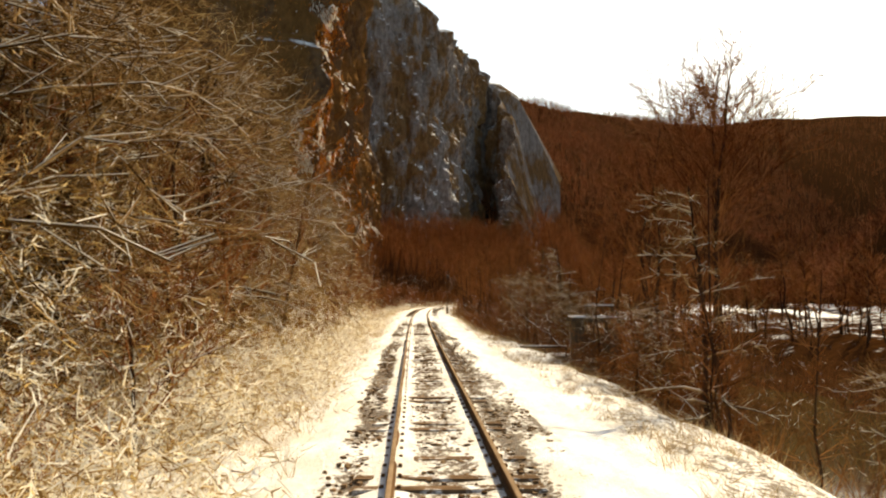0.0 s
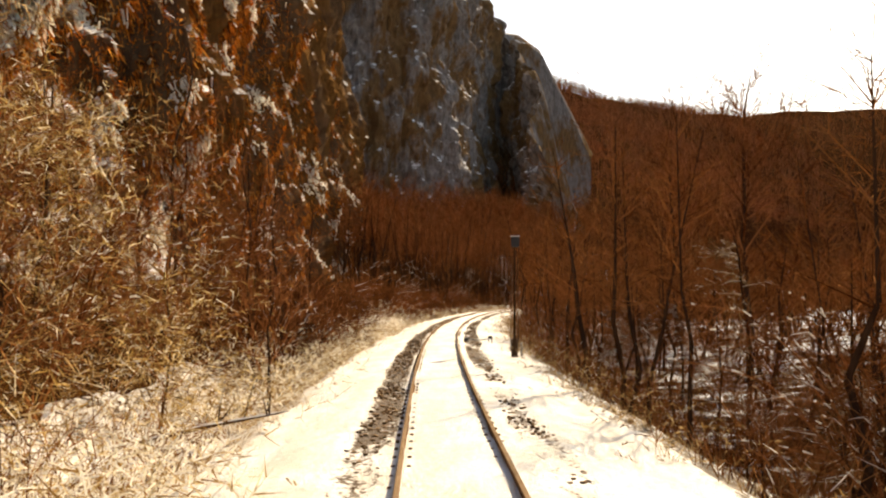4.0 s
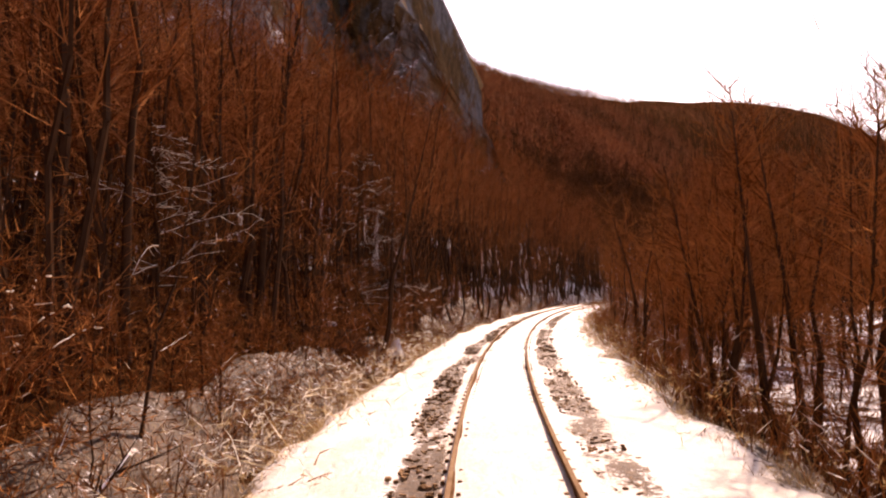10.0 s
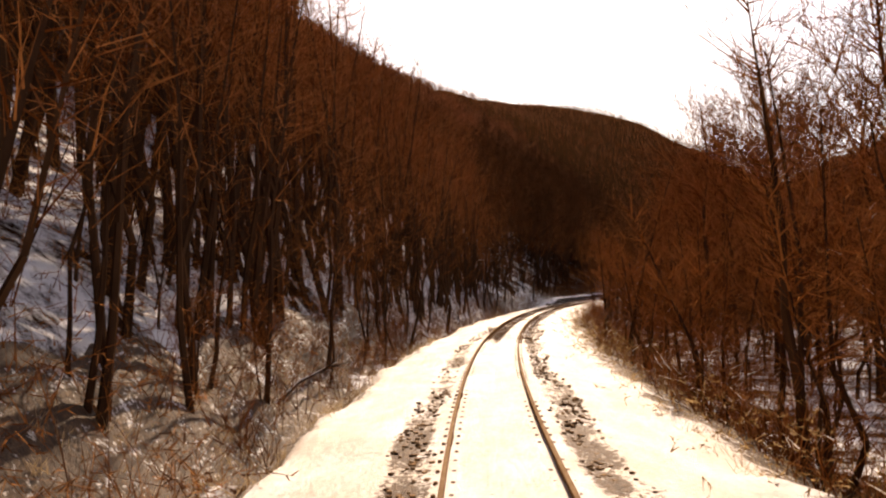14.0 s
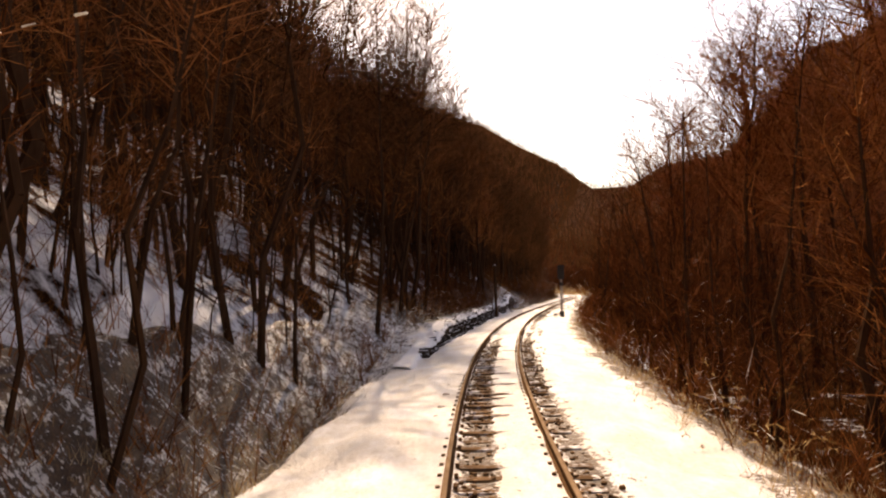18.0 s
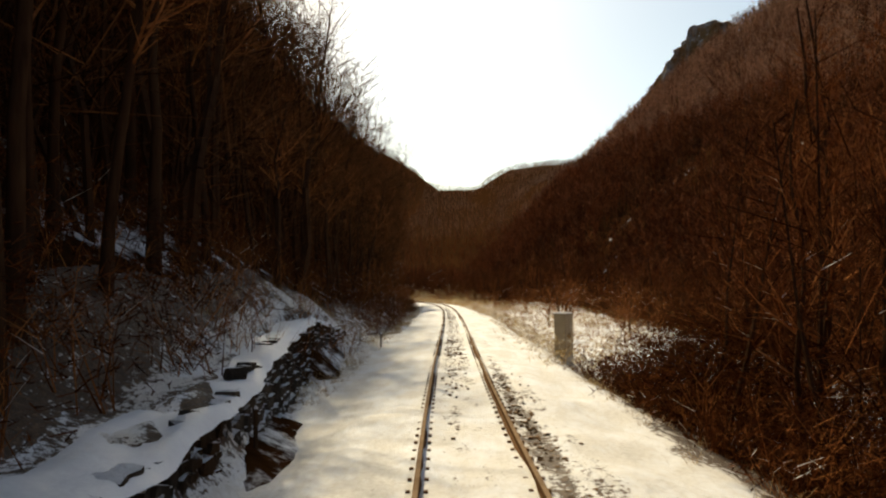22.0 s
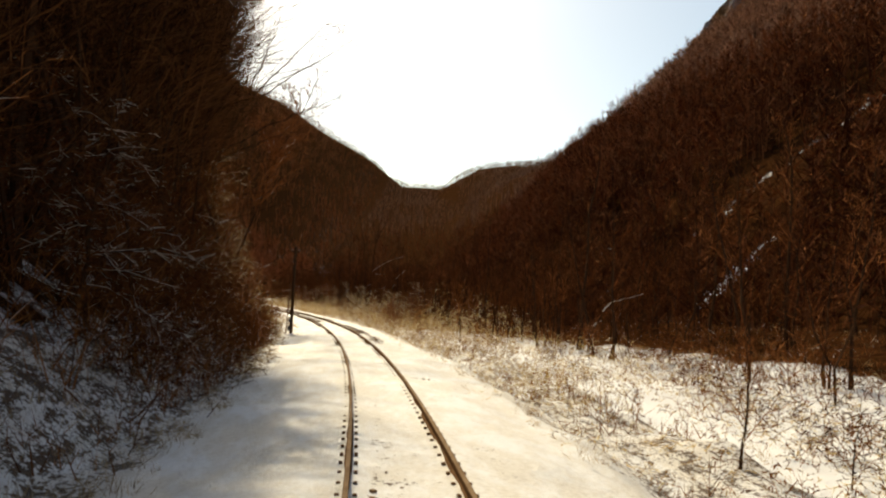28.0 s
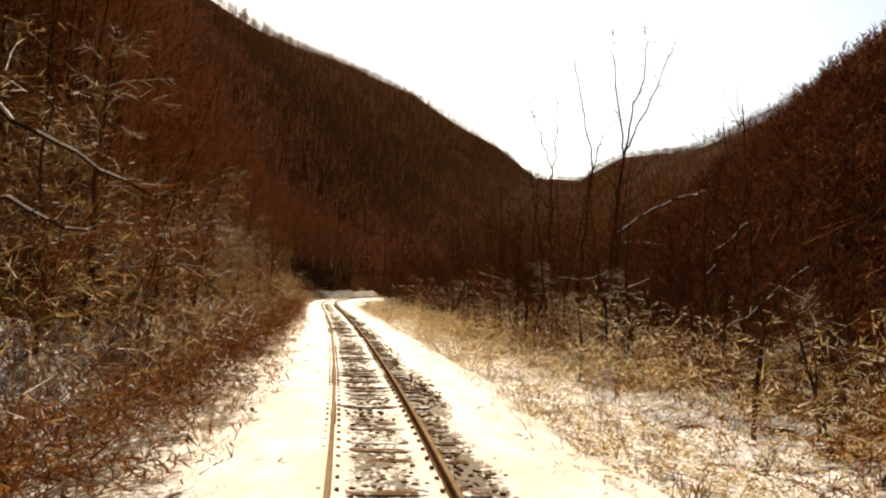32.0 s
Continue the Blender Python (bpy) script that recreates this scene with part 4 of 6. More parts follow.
def build_trees():
    r = random.Random(11)
    protos = [tree_kind(n, lab, n.replace("_", " "), 50 + i, n != "tree", **kw) for i, (n, lab, kw) in enumerate(KINDS)]
    tall, young, shrub = protos[:4], protos[4:6], protos[6:]
    broad = [tree_kind("tree", "tall bare tree with a broad crown of fine upright twigs", "tree", 95 + i, False, tall=16.5 + i, girth=0.17, limbs=30, spread_out=0.52, bare_to=0.38, lean=0.02, twigs=(7, 9)) for i in range(2)]
    for i in range(120):                      # the wood on the left
        s = r.uniform(170, 480)
        plant(tall[2:], s, -r.uniform(7.0, 22) - (1 if s < 330 else 0), r, "trees of the left hillside wood", (0.75, 1.1))
    for i in range(30):                       # tall wood before the meadow
        plant(tall, r.uniform(366, 406), r.uniform(6.5, 24), r, "tall trees above the riverside thicket", (0.6, 1.0))
    for i in range(14):
        plant(tall, r.uniform(490, 640), -r.uniform(9, 20), r, "trees of the left hillside wood", (0.6, 0.9))
    for i in range(40):                       # the thicket on the right
        s = r.uniform(10, 402)
        plant(tall[2:], s, r.uniform(9, 30), r, "trees of the riverside thicket", (0.45, 0.7))
    for s, u, k in ((46, 18, 1.15), (50, 20, 1.25), (54, 17, 1.1), (58, 22, 1.25), (63, 19, 1.1), (72, 24, 1.2), (88, 22, 1.0), (112, 17, 1.0), (139, 19, 1.15), (144, 23, 1.05),
                    (160, 21, 1.2), (200, 24, 1.0), (226, 24, 1.1), (262, 18, 1.1), (270, 22, 1.2), (279, 17, 1.15), (288, 15, 1.15), (294, 19, 1.25), (299, 15, 1.15), (304, 21, 1.2),
                    (308, 16, 1.1), (315, 20, 1.25), (322, 16, 1.15), (330, 22, 1.3), (336, 13, 1.2), (340, 17, 1.3), (344, 20, 1.35), (347, 14, 1.2), (350, 19, 1.35), (354, 23, 1.3), (358, 15, 1.25), (361, 20, 1.3), (364, 18, 1.3), (369, 14, 1.15)):
        plant(broad, s, u, r, "tall trees above the riverside thicket", (k if s < 240 else 0.82 * k,) * 2)
    for s, u, k in ((233, 15.5, 0.95), (236, 17.6, 1.0), (234, 19.4, 0.9), (252, 15, 1.05), (255, 18, 1.0), (271, 15, 1.08), (274, 17, 1.0), (286, 14.6, 1.05), (301, 13.4, 1.12), (303.5, 15, 1.1), (353, 12.4, 1.08), (356, 14.5, 1.1), (371, 11.4, 1.0), (374, 13, 1.08)):
        plant(broad, s, u, r, "tall trees above the riverside thicket", (k, k))
    for s, u, k in ((389, -5.6, 0.9), (390.8, -6.4, 0.8), (392, -8.2, 1.0), (394.6, -6.8, 0.85), (396, -9.0, 1.0), (399, -7.6, 0.9), (402, -9.5, 1.0), (405, -8.2, 0.9), (409, -9.2, 1.0)):
        plant(tall[:2], s, u, r, "trees of the left hillside wood", (k, k))
    for i in range(26):
        s = r.uniform(412, 640)
        plant(tall[2:], s, float(wood_edge(s)) + r.uniform(1, 12), r, "trees below the far hillside", (0.45, 0.7))
    for i in range(95):                       # snowy growth hanging over the left verge
        s = r.uniform(8, 104)
        plant(young, s, -r.uniform(5.6, 15), r, "snow-laden saplings on the left bank", (0.7, 1.15))
    for i in range(50):
        s = r.uniform(475, 660)
        plant(young, s, -r.uniform(5.5, 14), r, "snow-laden saplings on the left bank", (0.5, 0.9))
    for i in range(60):
        s = r.uniform(48, 402)
        plant(young, s, r.uniform(6.0, 13), r, "saplings on the right bank", (0.5, 0.9))
    for i in range(26):
        s = r.uniform(395, 640)
        plant(young, s, float(wood_edge(s)) + r.uniform(-4, 6), r, "saplings on the right bank", (0.35, 0.6))
    for i in range(110):
        s = r.choice([r.uniform(0, 110), r.uniform(440, 650)])
        plant(shrub, s, -r.uniform(4.5, 9), r, "snowy shrubs along the line", (0.6, 1.1))
    for i in range(60):
        s = r.uniform(120, 330)
        plant(shrub, s, -r.uniform(4.8, 9), r, "snowy shrubs along the line", (0.5, 0.9))
    for i in range(60):
        s = r.uniform(44, 402)
        plant(shrub, s, r.uniform(4.8, 10), r, "snowy shrubs along the line", (0.5, 0.9))
    for i in range(44):
        s = r.uniform(412, 660)
        plant(shrub, s, r.uniform(5, 8 + float(wood_edge(s))), r, "snowy shrubs along the line", (0.35, 0.8))
    # slender trees that stand alone
    slim = tree_kind("tree", "slender bare tree with a few upright limbs at its top", "tree", 91, False, tall=13.5, girth=0.10, limbs=9, spread_out=0.42, bare_to=0.5, lean=0.04, twigs=(3, 3))
    forked = tree_kind("tree", "tall forked bare tree with sparse spreading limbs", "tree", 92, False, tall=17, girth=0.16, limbs=8, spread_out=0.5, bare_to=0.55, lean=0.03, twigs=(3, 3))
    small = tree_kind("tree", "small bare meadow tree with open spreading branches", "tree", 93, True, tall=4.6, girth=0.07, limbs=14, spread_out=0.85, bare_to=0.03, lean=0.05, twigs=(4, 4))
    leaning = tree_kind("tree", "leaning bare tree hanging over the line from the bank", "tree", 94, True, tall=13.5, girth=0.06, limbs=26, spread_out=0.42, bare_to=0.3, lean=0.42, twigs=(7, 9))
    lone = ((slim, 604, 14, 0.8), (forked, 169, 20.4, 1.32), (slim, 185, 17.2, 1.45), (forked, 212, 25, 1.0),
            (small, 438, 8.2, 1.0), (small, 446, 15.3, 1.1), (small, 443, 17, 0.9), (small, 456, 12, 0.9), (small, 454, 9.4, 0.9), (small, 470, 14, 1.0), (small, 432, 19, 1.1), (small, 484, 11, 0.8),
            (small, 463, 19, 1.1), (forked, 526.6, 13.6, 0.72), (leaning, 545, -7.6, 1.3), (leaning, 560, -10, 0.7), (leaning, 585, -9, 0.55))
    for src, s, u, k in lone:
        ob = plant([src], s, u, r, "trees standing by themselves", (k, k))
        if src is leaning:
            ob.rotation_euler = (0, 0, float(np.interp(s, full_s, full_a)) - 0.2)
    bent = [laden_sapling(200 + i, *a) for i, a in enumerate(((2.6, 3.2, 6), (3.6, 3.0, 7), (1.8, 2.6, 6), (4.6, 3.6, 6)))]
    for lo, hi, n, side, u0, u1 in ((26, 100, 26, -1, 7.0, 11), (528, 650, 22, -1, 7.2, 11), (30, 90, 12, 1, 7.5, 11), (565, 640, 12, 1, 8.5, 12), (120, 330, 12, -1, 6.6, 9)):
        for i in range(n):
            s = r.uniform(lo, hi)
            ob = plant(bent, s, side * r.uniform(u0, u1), r, "bent saplings along the line", (0.7, 1.15))
            ob.rotation_euler = (0, 0, float(np.interp(s, full_s, full_a)) + (0 if side < 0 else math.pi) + r.uniform(-0.9, 0.9))
    # second set: same trees, twig colour darkened as if in shade
    laden = [laden_tree(400 + i, *a, m) for m in (M_TAN, M_SHADETWIG) for i, a in enumerate(((9, 0.10, 26, 4.2, 0.10), (11, 0.13, 28, 4.6, 0.05), (7, 0.08, 22, 3.8, 0.16), (8.5, 0.09, 24, 4.4, -0.04)))]
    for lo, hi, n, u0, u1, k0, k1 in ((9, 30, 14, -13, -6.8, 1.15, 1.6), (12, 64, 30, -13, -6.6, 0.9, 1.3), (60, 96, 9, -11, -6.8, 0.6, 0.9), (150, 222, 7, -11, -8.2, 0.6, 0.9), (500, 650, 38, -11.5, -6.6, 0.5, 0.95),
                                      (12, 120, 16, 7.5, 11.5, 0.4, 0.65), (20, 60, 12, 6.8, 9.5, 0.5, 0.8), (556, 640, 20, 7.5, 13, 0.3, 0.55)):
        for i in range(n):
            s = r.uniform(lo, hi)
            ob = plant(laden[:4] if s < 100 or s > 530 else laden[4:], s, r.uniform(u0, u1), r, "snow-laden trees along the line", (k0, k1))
            ob.rotation_euler = (0, 0, float(np.interp(s, full_s, full_a)) + (0 if u0 < 0 else math.pi) + r.uniform(-0.7, 0.7))
    for s, u, k in ((19, 7.0, 0.9), (22, 8.2, 1.0), (24, 6.6, 0.7), (27, 7.6, 0.9), (29.5, 9.4, 1.0), (31, 6.4, 0.5), (43, 6.6, 0.7), (48, 7.4, 0.9)):
        plant(shrub, s, u, r, "snowy shrubs along the line", (k, k))
    protos += bent + laden + broad + [slim, forked, small, leaning]
    for p in protos:
        for o in (*p.children_recursive, p):
            bpy.data.objects.remove(o)


build_trees()


def wood(name, label, s, u, tall, k, width, seed, crown=0.3, girth=0.012, reach=0.24, mat=None, far=False):
    """Many bare trees in one mesh: slim trunks and a haze of upward-reaching branches."""
    r = np.random.default_rng(seed)
    x, y = along(s, u)
    s, u = nearest(x, y)
    z = land(s, u, x, y)
    n = len(x)
    tall = r.uniform(*tall, n)
    foot = np.stack([x, y, z - 0.3], 1)
    bend = np.stack([r.normal(0, .05, n) * tall, r.normal(0, .05, n) * tall, tall * 0.5], 1)
    mid = foot + bend
    top = mid + np.stack([bend[:, 0] + r.normal(0, .04, n) * tall, bend[:, 1] + r.normal(0, .04, n) * tall, tall * 0.5], 1)
    rad = girth * tall * r.uniform(0.6, 1.25, n)
    if far:
        mid = (foot + top) / 2
        tv, tf = tubes(foot, top, rad, 0.03, 3)
    else:
        wob = lambda q: q + np.stack([r.normal(0, .018, n) * tall, r.normal(0, .018, n) * tall, np.zeros(n)], 1)
        a1, a2 = wob(foot + (mid - foot) * 0.35), wob(foot + (mid - foot) * 0.7)
        tv, tf = join([tubes(foot, a1, rad * 1.25, rad, 5), tubes(a1, a2, rad, rad * 0.85, 5), tubes(a2, mid, rad * 0.85, rad * 0.65, 4), tubes(mid, top, rad * 0.65, 0.015, 3)])
    t = crown + (1 - crown) * r.random((n, k, 1)) ** 0.8
    p0 = np.where(t < 0.5, foot[:, None] + (mid - foot)[:, None] * t * 2, mid[:, None] + (top - mid)[:, None] * (t * 2 - 1))
    ang = r.uniform(0, 2 * np.pi, (n, k))
    go = tall[:, None] * (0.08 + reach * (1.1 - t[..., 0])) * r.uniform(0.5, 1.3, (n, k))
    p1 = p0 + np.stack([np.cos(ang) * go, np.sin(ang) * go, go * r.uniform(0.1, 1.5, (n, k))], -1)
    p0, p1 = p0.reshape(-1, 3), p1.reshape(-1, 3)
    near = np.repeat(np.abs(u) < 17, k) & (not far)
    # close to the line a branch is thinner and carries twigs of its own
    keep = ~near | (np.arange(n * k) % k < k * 0.55)
    items = [blades(p0[keep], p1[keep], (np.where(near, width * 0.5, width) * r.uniform(0.45, 1.25, n * k))[keep], r)]
    near &= keep
    if near.any():
        b0, d = p0[near], (p1 - p0)[near]
        ln = np.linalg.norm(d, axis=1)
        q0, qd, ql = fork(b0, d / ln[:, None], ln, 4, r, 0.45, 0.15, 1.0, 0.1)
        ql = ql * r.uniform(0.5, 1.0, len(ql))
        items.append(blades(q0, q0 + qd * ql[:, None], 0.016 + 0.006 * ql, r))
    bv, bf = join(items)
    me = mesh_from(name, np.concatenate([tv, bv]), [tf, bf + len(tv)], [mat or M_WOODS, M_BARK])
    if not far:
        me.polygons.foreach_set("material_index", np.concatenate([np.ones(len(tf), np.int32), np.zeros(len(bf), np.int32)]))
    tagged(new(name, me), label, "woods", kind="stuff")


def build_woods():
    r = np.random.default_rng(5)
    n = 46000
    s = np.concatenate([r.uniform(180, 900, n * 7 // 10), r.uniform(760, 2000, n * 3 // 10)])
    n = len(s)
    w = np.where(s > 760, 3, 38) + np.where(s > 760, 300, 200) * r.random(n) ** 1.15
    u = np.where(r.random(n) < 0.5, -w, w)
    s, u = np.concatenate([s, r.uniform(430, 740, 9000)]), np.concatenate([u, 50 + 105 * r.random(9000)])
    x, y = along(s, u)
    s2, u2 = nearest(x, y)
    ok = ((np.abs(u2) > 36) | (s2 > 765)) & ((s2 > 270) | (u2 < 0) | (u2 < 110)) & ((u2 > 0) | (s2 > 190) | (u2 < -55))
    ok &= ~((s2 < 300) & (u2 > 0) & (u2 < foot_right(s2)))
    x2, y2 = along(s2, u2)
    ok &= clearing(x2, y2) < 0.14
    # the right hillside's sunlit top and shaded foot differ by painted colour
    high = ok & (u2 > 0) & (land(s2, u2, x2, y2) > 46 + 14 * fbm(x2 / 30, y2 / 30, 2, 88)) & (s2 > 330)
    wood("high_woods", "grey-brown bare woods high on the hillside, coloured paler as if sunlit", s2[high], u2[high], (5, 10), 16, 0.24, 14, 0.12, far=True, mat=M_SUNLITWOODS)
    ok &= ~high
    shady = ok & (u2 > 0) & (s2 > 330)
    wood("lower_woods", "dense woods on the lower slope of the far hillside, coloured darker as in shade", s2[shady], u2[shady], (6, 12), 22, 0.24, 13, 0.12, far=True, mat=M_SHADEDWOODS)
    ok &= ~shady
    wood("far_woods", "dense bare brown winter woods covering the hillsides", s2[ok], u2[ok], (6, 12), 16, 0.26, 15, 0.12, far=True)
    n = 5200
    s = r.uniform(165, 740, n)
    dens = r.random(n)
    u = -(knots(s, [(165, 8.5), (200, 7.5), (325, 7.0), (345, 5.4), (400, 7.4), (470, 7.4), (520, 7.6), (740, 8)]) + 34 * r.random(n) ** 1.25)
    ok = (s > 0) & ((s < 325) | (s > 395) | (dens < 0.55))
    tall_part = (s > 330) & (s < 680) & ((s > 395) | (dens < 0.32))
    ok &= ~tall_part
    low = tall_part & (s > 392)
    tall_part &= ~low
    # the shade in these crowns is painted, by the darker twig colour
    wood("bank_wood", "tall bare trees with shade-dark crowns overhanging the shaded bank", s[tall_part], u[tall_part], (12, 19), 300, 0.075, 18, 0.40, 0.0075, 0.24, M_SHADETWIG)
    last = low & (s > 534)
    low &= ~last
    wood("end_thicket", "dense brown growth crowding the bank beside the line", s[last], u[last] - 1.4, (9, 16), 90, 0.07, 38, 0.1, 0.006, 0.19, M_TWIG)
    low &= (s > 475) | (r.random(len(s)) < 0.78)
    over = r.uniform(514, 533, 34)
    wood("verge_crowns", "tall trees leaning their shade-dark crowns out over the line", over, -(8.0 + 3.6 * r.random(34)), (13, 18), 420, 0.08, 40, 0.42, 0.005, 0.26, M_SHADETWIG)
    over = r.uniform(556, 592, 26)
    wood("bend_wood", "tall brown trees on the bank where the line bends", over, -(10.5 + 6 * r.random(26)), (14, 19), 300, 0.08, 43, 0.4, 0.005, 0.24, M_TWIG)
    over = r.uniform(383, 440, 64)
    wood("wall_stems", "stout dark trunks standing on the bank behind the wall", over, -(7.8 + 9 * r.random(64) ** 1.2), (12, 18), 160, 0.07, 41, 0.34, 0.0115, 0.22, M_SHADETWIG)
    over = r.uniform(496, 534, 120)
    wood("overhang_wood", "tall trees with shade-dark crowns closing over the shaded bank", over, -(8.5 + 11 * r.random(120)), (15, 21), 300, 0.08, 39, 0.35, 0.006, 0.2, M_SHADETWIG)
    wood("bank_thicket", "dense shade-dark growth overhanging the shaded snowy bank", s[low], u[low] - 1.2, (11, 20), 150, 0.075, 19, 0.08, 0.005, 0.19, M_SHADETWIG)
    bare = ok & (s > 215) & (s < 345)
    ok &= ~bare
    wood("hillside_wood", "bare trees crowding the slope, dark trunks against the snow", s[ok], u[ok], (8, 15), 64, 0.075, 16, 0.36, 0.009, 0.2, M_TWIG)
    wood("slope_wood", "tall bare trees with dark stems on the snowy slope", s[bare], u[bare], (10, 16), 70, 0.075, 36, 0.46, 0.0095, 0.22, M_TWIG)
    wood("verge_stems", "slim dark stems of young trees at the foot of the slope", r.uniform(205, 335, 210), -(5.4 + 5.0 * r.random(210)), (6, 13), 44, 0.06, 42, 0.5, 0.0085, 0.2, M_TWIG)
    wood("slope_saplings", "thin crooked saplings between the dark stems of the slope", r.uniform(170, 345, 900), -(6.5 + 20 * r.random(900)), (3, 7), 24, 0.05, 37, 0.15, 0.006, 0.3, M_BRUSH)
    n = 3300
    s = r.uniform(0, 740, n)
    u = wood_edge(s) - 0.5 + 40 * r.random(n) ** 1.4
    belt = s < 325
    s, u, belt = s[keep_dry(s, u)], u[keep_dry(s, u)], belt[keep_dry(s, u)]
    low = belt & (u < 11.5) & (s < 62)
    stems = belt & ~low & (r.random(len(s)) < 0.6)
    # past the belt the wood's shadow is given by the darker brush colour
    wood("riverside_wood", "dense brown thicket of bare trees along the river", s[~belt], u[~belt], (4, 10), 54, 0.07, 17, 0.06, 0.008, 0.26, M_DARKSHADEBRUSH)
    wood("riverside_thicket", "brown thicket of slender bare stems at the foot of the embankment", s[low], u[low], (4, 8), 46, 0.06, 27, 0.16, 0.007, 0.24, M_BRUSH)
    wood("riverside_stems", "slim dark stems with brown crowns standing over the snowy valley floor", s[stems], u[stems], (5, 9.5), 100, 0.075, 28, 0.34, 0.010, 0.22, M_BRUSH)
    # a belt of trees along the far side of the flat
    n = 1500
    s = r.uniform(-20, 330, n)
    u = foot_right(s) * (0.62 + 0.4 * r.random(n))
    wood("far_belt", "bare brown trees along the far edge of the snowy flat", s, u, (9, 16), 40, 0.2, 29, 0.22, 0.011, 0.24, M_WOODS, far=True)


def build_brush():
    r = np.random.default_rng(6)
    n = 21000
    s = np.where(r.random(n) < 0.8, r.uniform(-5, 700, n), r.uniform(495, 660, n))
    side = r.random(n) < 0.45
    u = np.where(side, -(4.6 + 18 * r.random(n) ** 1.5), 4.4 + 22 * r.random(n) ** 1.4)
    open_right = (u > 0) & (s > 400) & (u < wood_edge(s))
    keep = ~open_right | (r.random(n) < 0.22)
    keep &= ~((u > 0) & (s < 45) & (u < 7.0)) & ~((u < 0) & (s > 92) & (s < 200) & (u > -6) & (r.random(n) < 0.6))
    keep &= ~((u < 0) & (s > 330) & (s < 400) & (u > -3.9)) & ~((u < 0) & (u > -7.5) & (s > 117) & (s < 141)) & ~((u < 0) & (u > -9) & (s > 345) & (s < 515) & (r.random(n) < 0.5))
    s, u = s[keep], u[keep]
    x, y = along(s, u)
    z = land(s, u, x, y)
    n, k = len(x), 7
    tall = r.uniform(0.6, 2.4, n) * np.where((s > 404) & (u > 0), 0.5, 1) * np.where((s > 84) & (s < 150) & (u < 0), 0.4, 1)
    foot = np.stack([x, y, z - 0.05], 1)
    p0 = np.repeat(foot[:, None], k, 1) + np.concatenate([r.normal(0, 0.25, (n, k, 2)), np.zeros((n, k, 1))], 2)
    ln = tall[:, None] * r.uniform(0.5, 1.1, (n, k))
    d = np.concatenate([r.normal(0, 0.42, (n, k, 2)), np.ones((n, k, 1))], 2)
    d /= np.linalg.norm(d, axis=-1, keepdims=True)
    p0, d, ln = p0.reshape(-1, 3), d.reshape(-1, 3), ln.ravel()
    a = blades(p0, p0 + d * ln[:, None], 0.03, r)
    q0, qd, ql = fork(p0, d, ln, 3, r, 0.5, 0.3, 0.95, 0.1)
    b = blades(q0, q0 + qd * ql[:, None] * 0.8, 0.016, r)
    v, f = join([a, b])
    low = np.abs(qd[:, 2]) < 0.75
    shade = np.repeat((u < 0) & (s > 150) & (s < 350), k * 3)
    pick = low & (r.random(len(low)) < np.where(shade, 0.05, 0.16))
    sn = blades(q0[pick] + (0, 0, 0.01), (q0 + qd * ql[:, None] * 0.45)[pick] + (0, 0, 0.012), 0.02, r)
    tagged(new("snow_on_brush", mesh_from("snow_on_brush", *sn, M_LADEN)), "snow clinging to the brambles", "snow", kind="stuff")
    tagged(new("undergrowth", mesh_from("undergrowth", v, f, M_BRUSH)), "tangle of bare brown brambles and saplings on the banks", "undergrowth", kind="stuff")


def frost(name, s, u, rise, k, seed, mat=None, label="tangle of snow-crusted golden-brown twigs on the bank"):
    """Snow-crusted sprays: arching stems, each with short side twigs."""
    r = np.random.default_rng(seed)
    n = len(s)
    x, y = along(s, u)
    g = land(s, u, x, y)
    lump = np.clip(0.9 + 2.2 * fbm(x / 3.2, y / 3.2, 3, 71), 0.15, 1.8)
    z = g + (0.3 + rise * lump * (np.abs(u) - 4.3)) * r.random(n) ** 0.9
    p0 = (np.stack([x, y, z], 1)[:, None] + np.clip(r.normal(0, 0.7, (n, k, 3)), -1.1, 1.1) * (1, 1, 0.7)).reshape(-1, 3)
    d = r.normal(0, 1, (n * k, 3)) * (1, 1, 0.5) + (0, 0, 0.25)
    d /= np.linalg.norm(d, axis=1, keepdims=True)
    ok = p0[:, 2] > np.repeat(g, k) + 0.05
    p0, d = p0[ok], d[ok]
    ln = r.uniform(0.35, 1.1, len(p0)) * (0.45 if rise == 0 else 1)
    mid = p0 + d * ln[:, None] * 0.5
    d2 = d + r.normal(0, 0.25, d.shape) - (0, 0, 0.35)
    d2 /= np.linalg.norm(d2, axis=1, keepdims=True)
    q0, qd, ql = fork(np.concatenate([p0, mid]), np.concatenate([d, d2]), np.concatenate([ln, ln]) * 0.5, 2, r, 0.55, 0.1, 1.0, 0.05)
    v, f = join([blades(p0, mid, 0.022, r), blades(mid, mid + d2 * ln[:, None] * 0.5, 0.022, r), blades(q0, q0 + qd * ql[:, None] * 0.9, 0.028, r)])
    tagged(new(name, mesh_from(name, v, f, mat or M_FROST)), label, "thicket", kind="stuff")


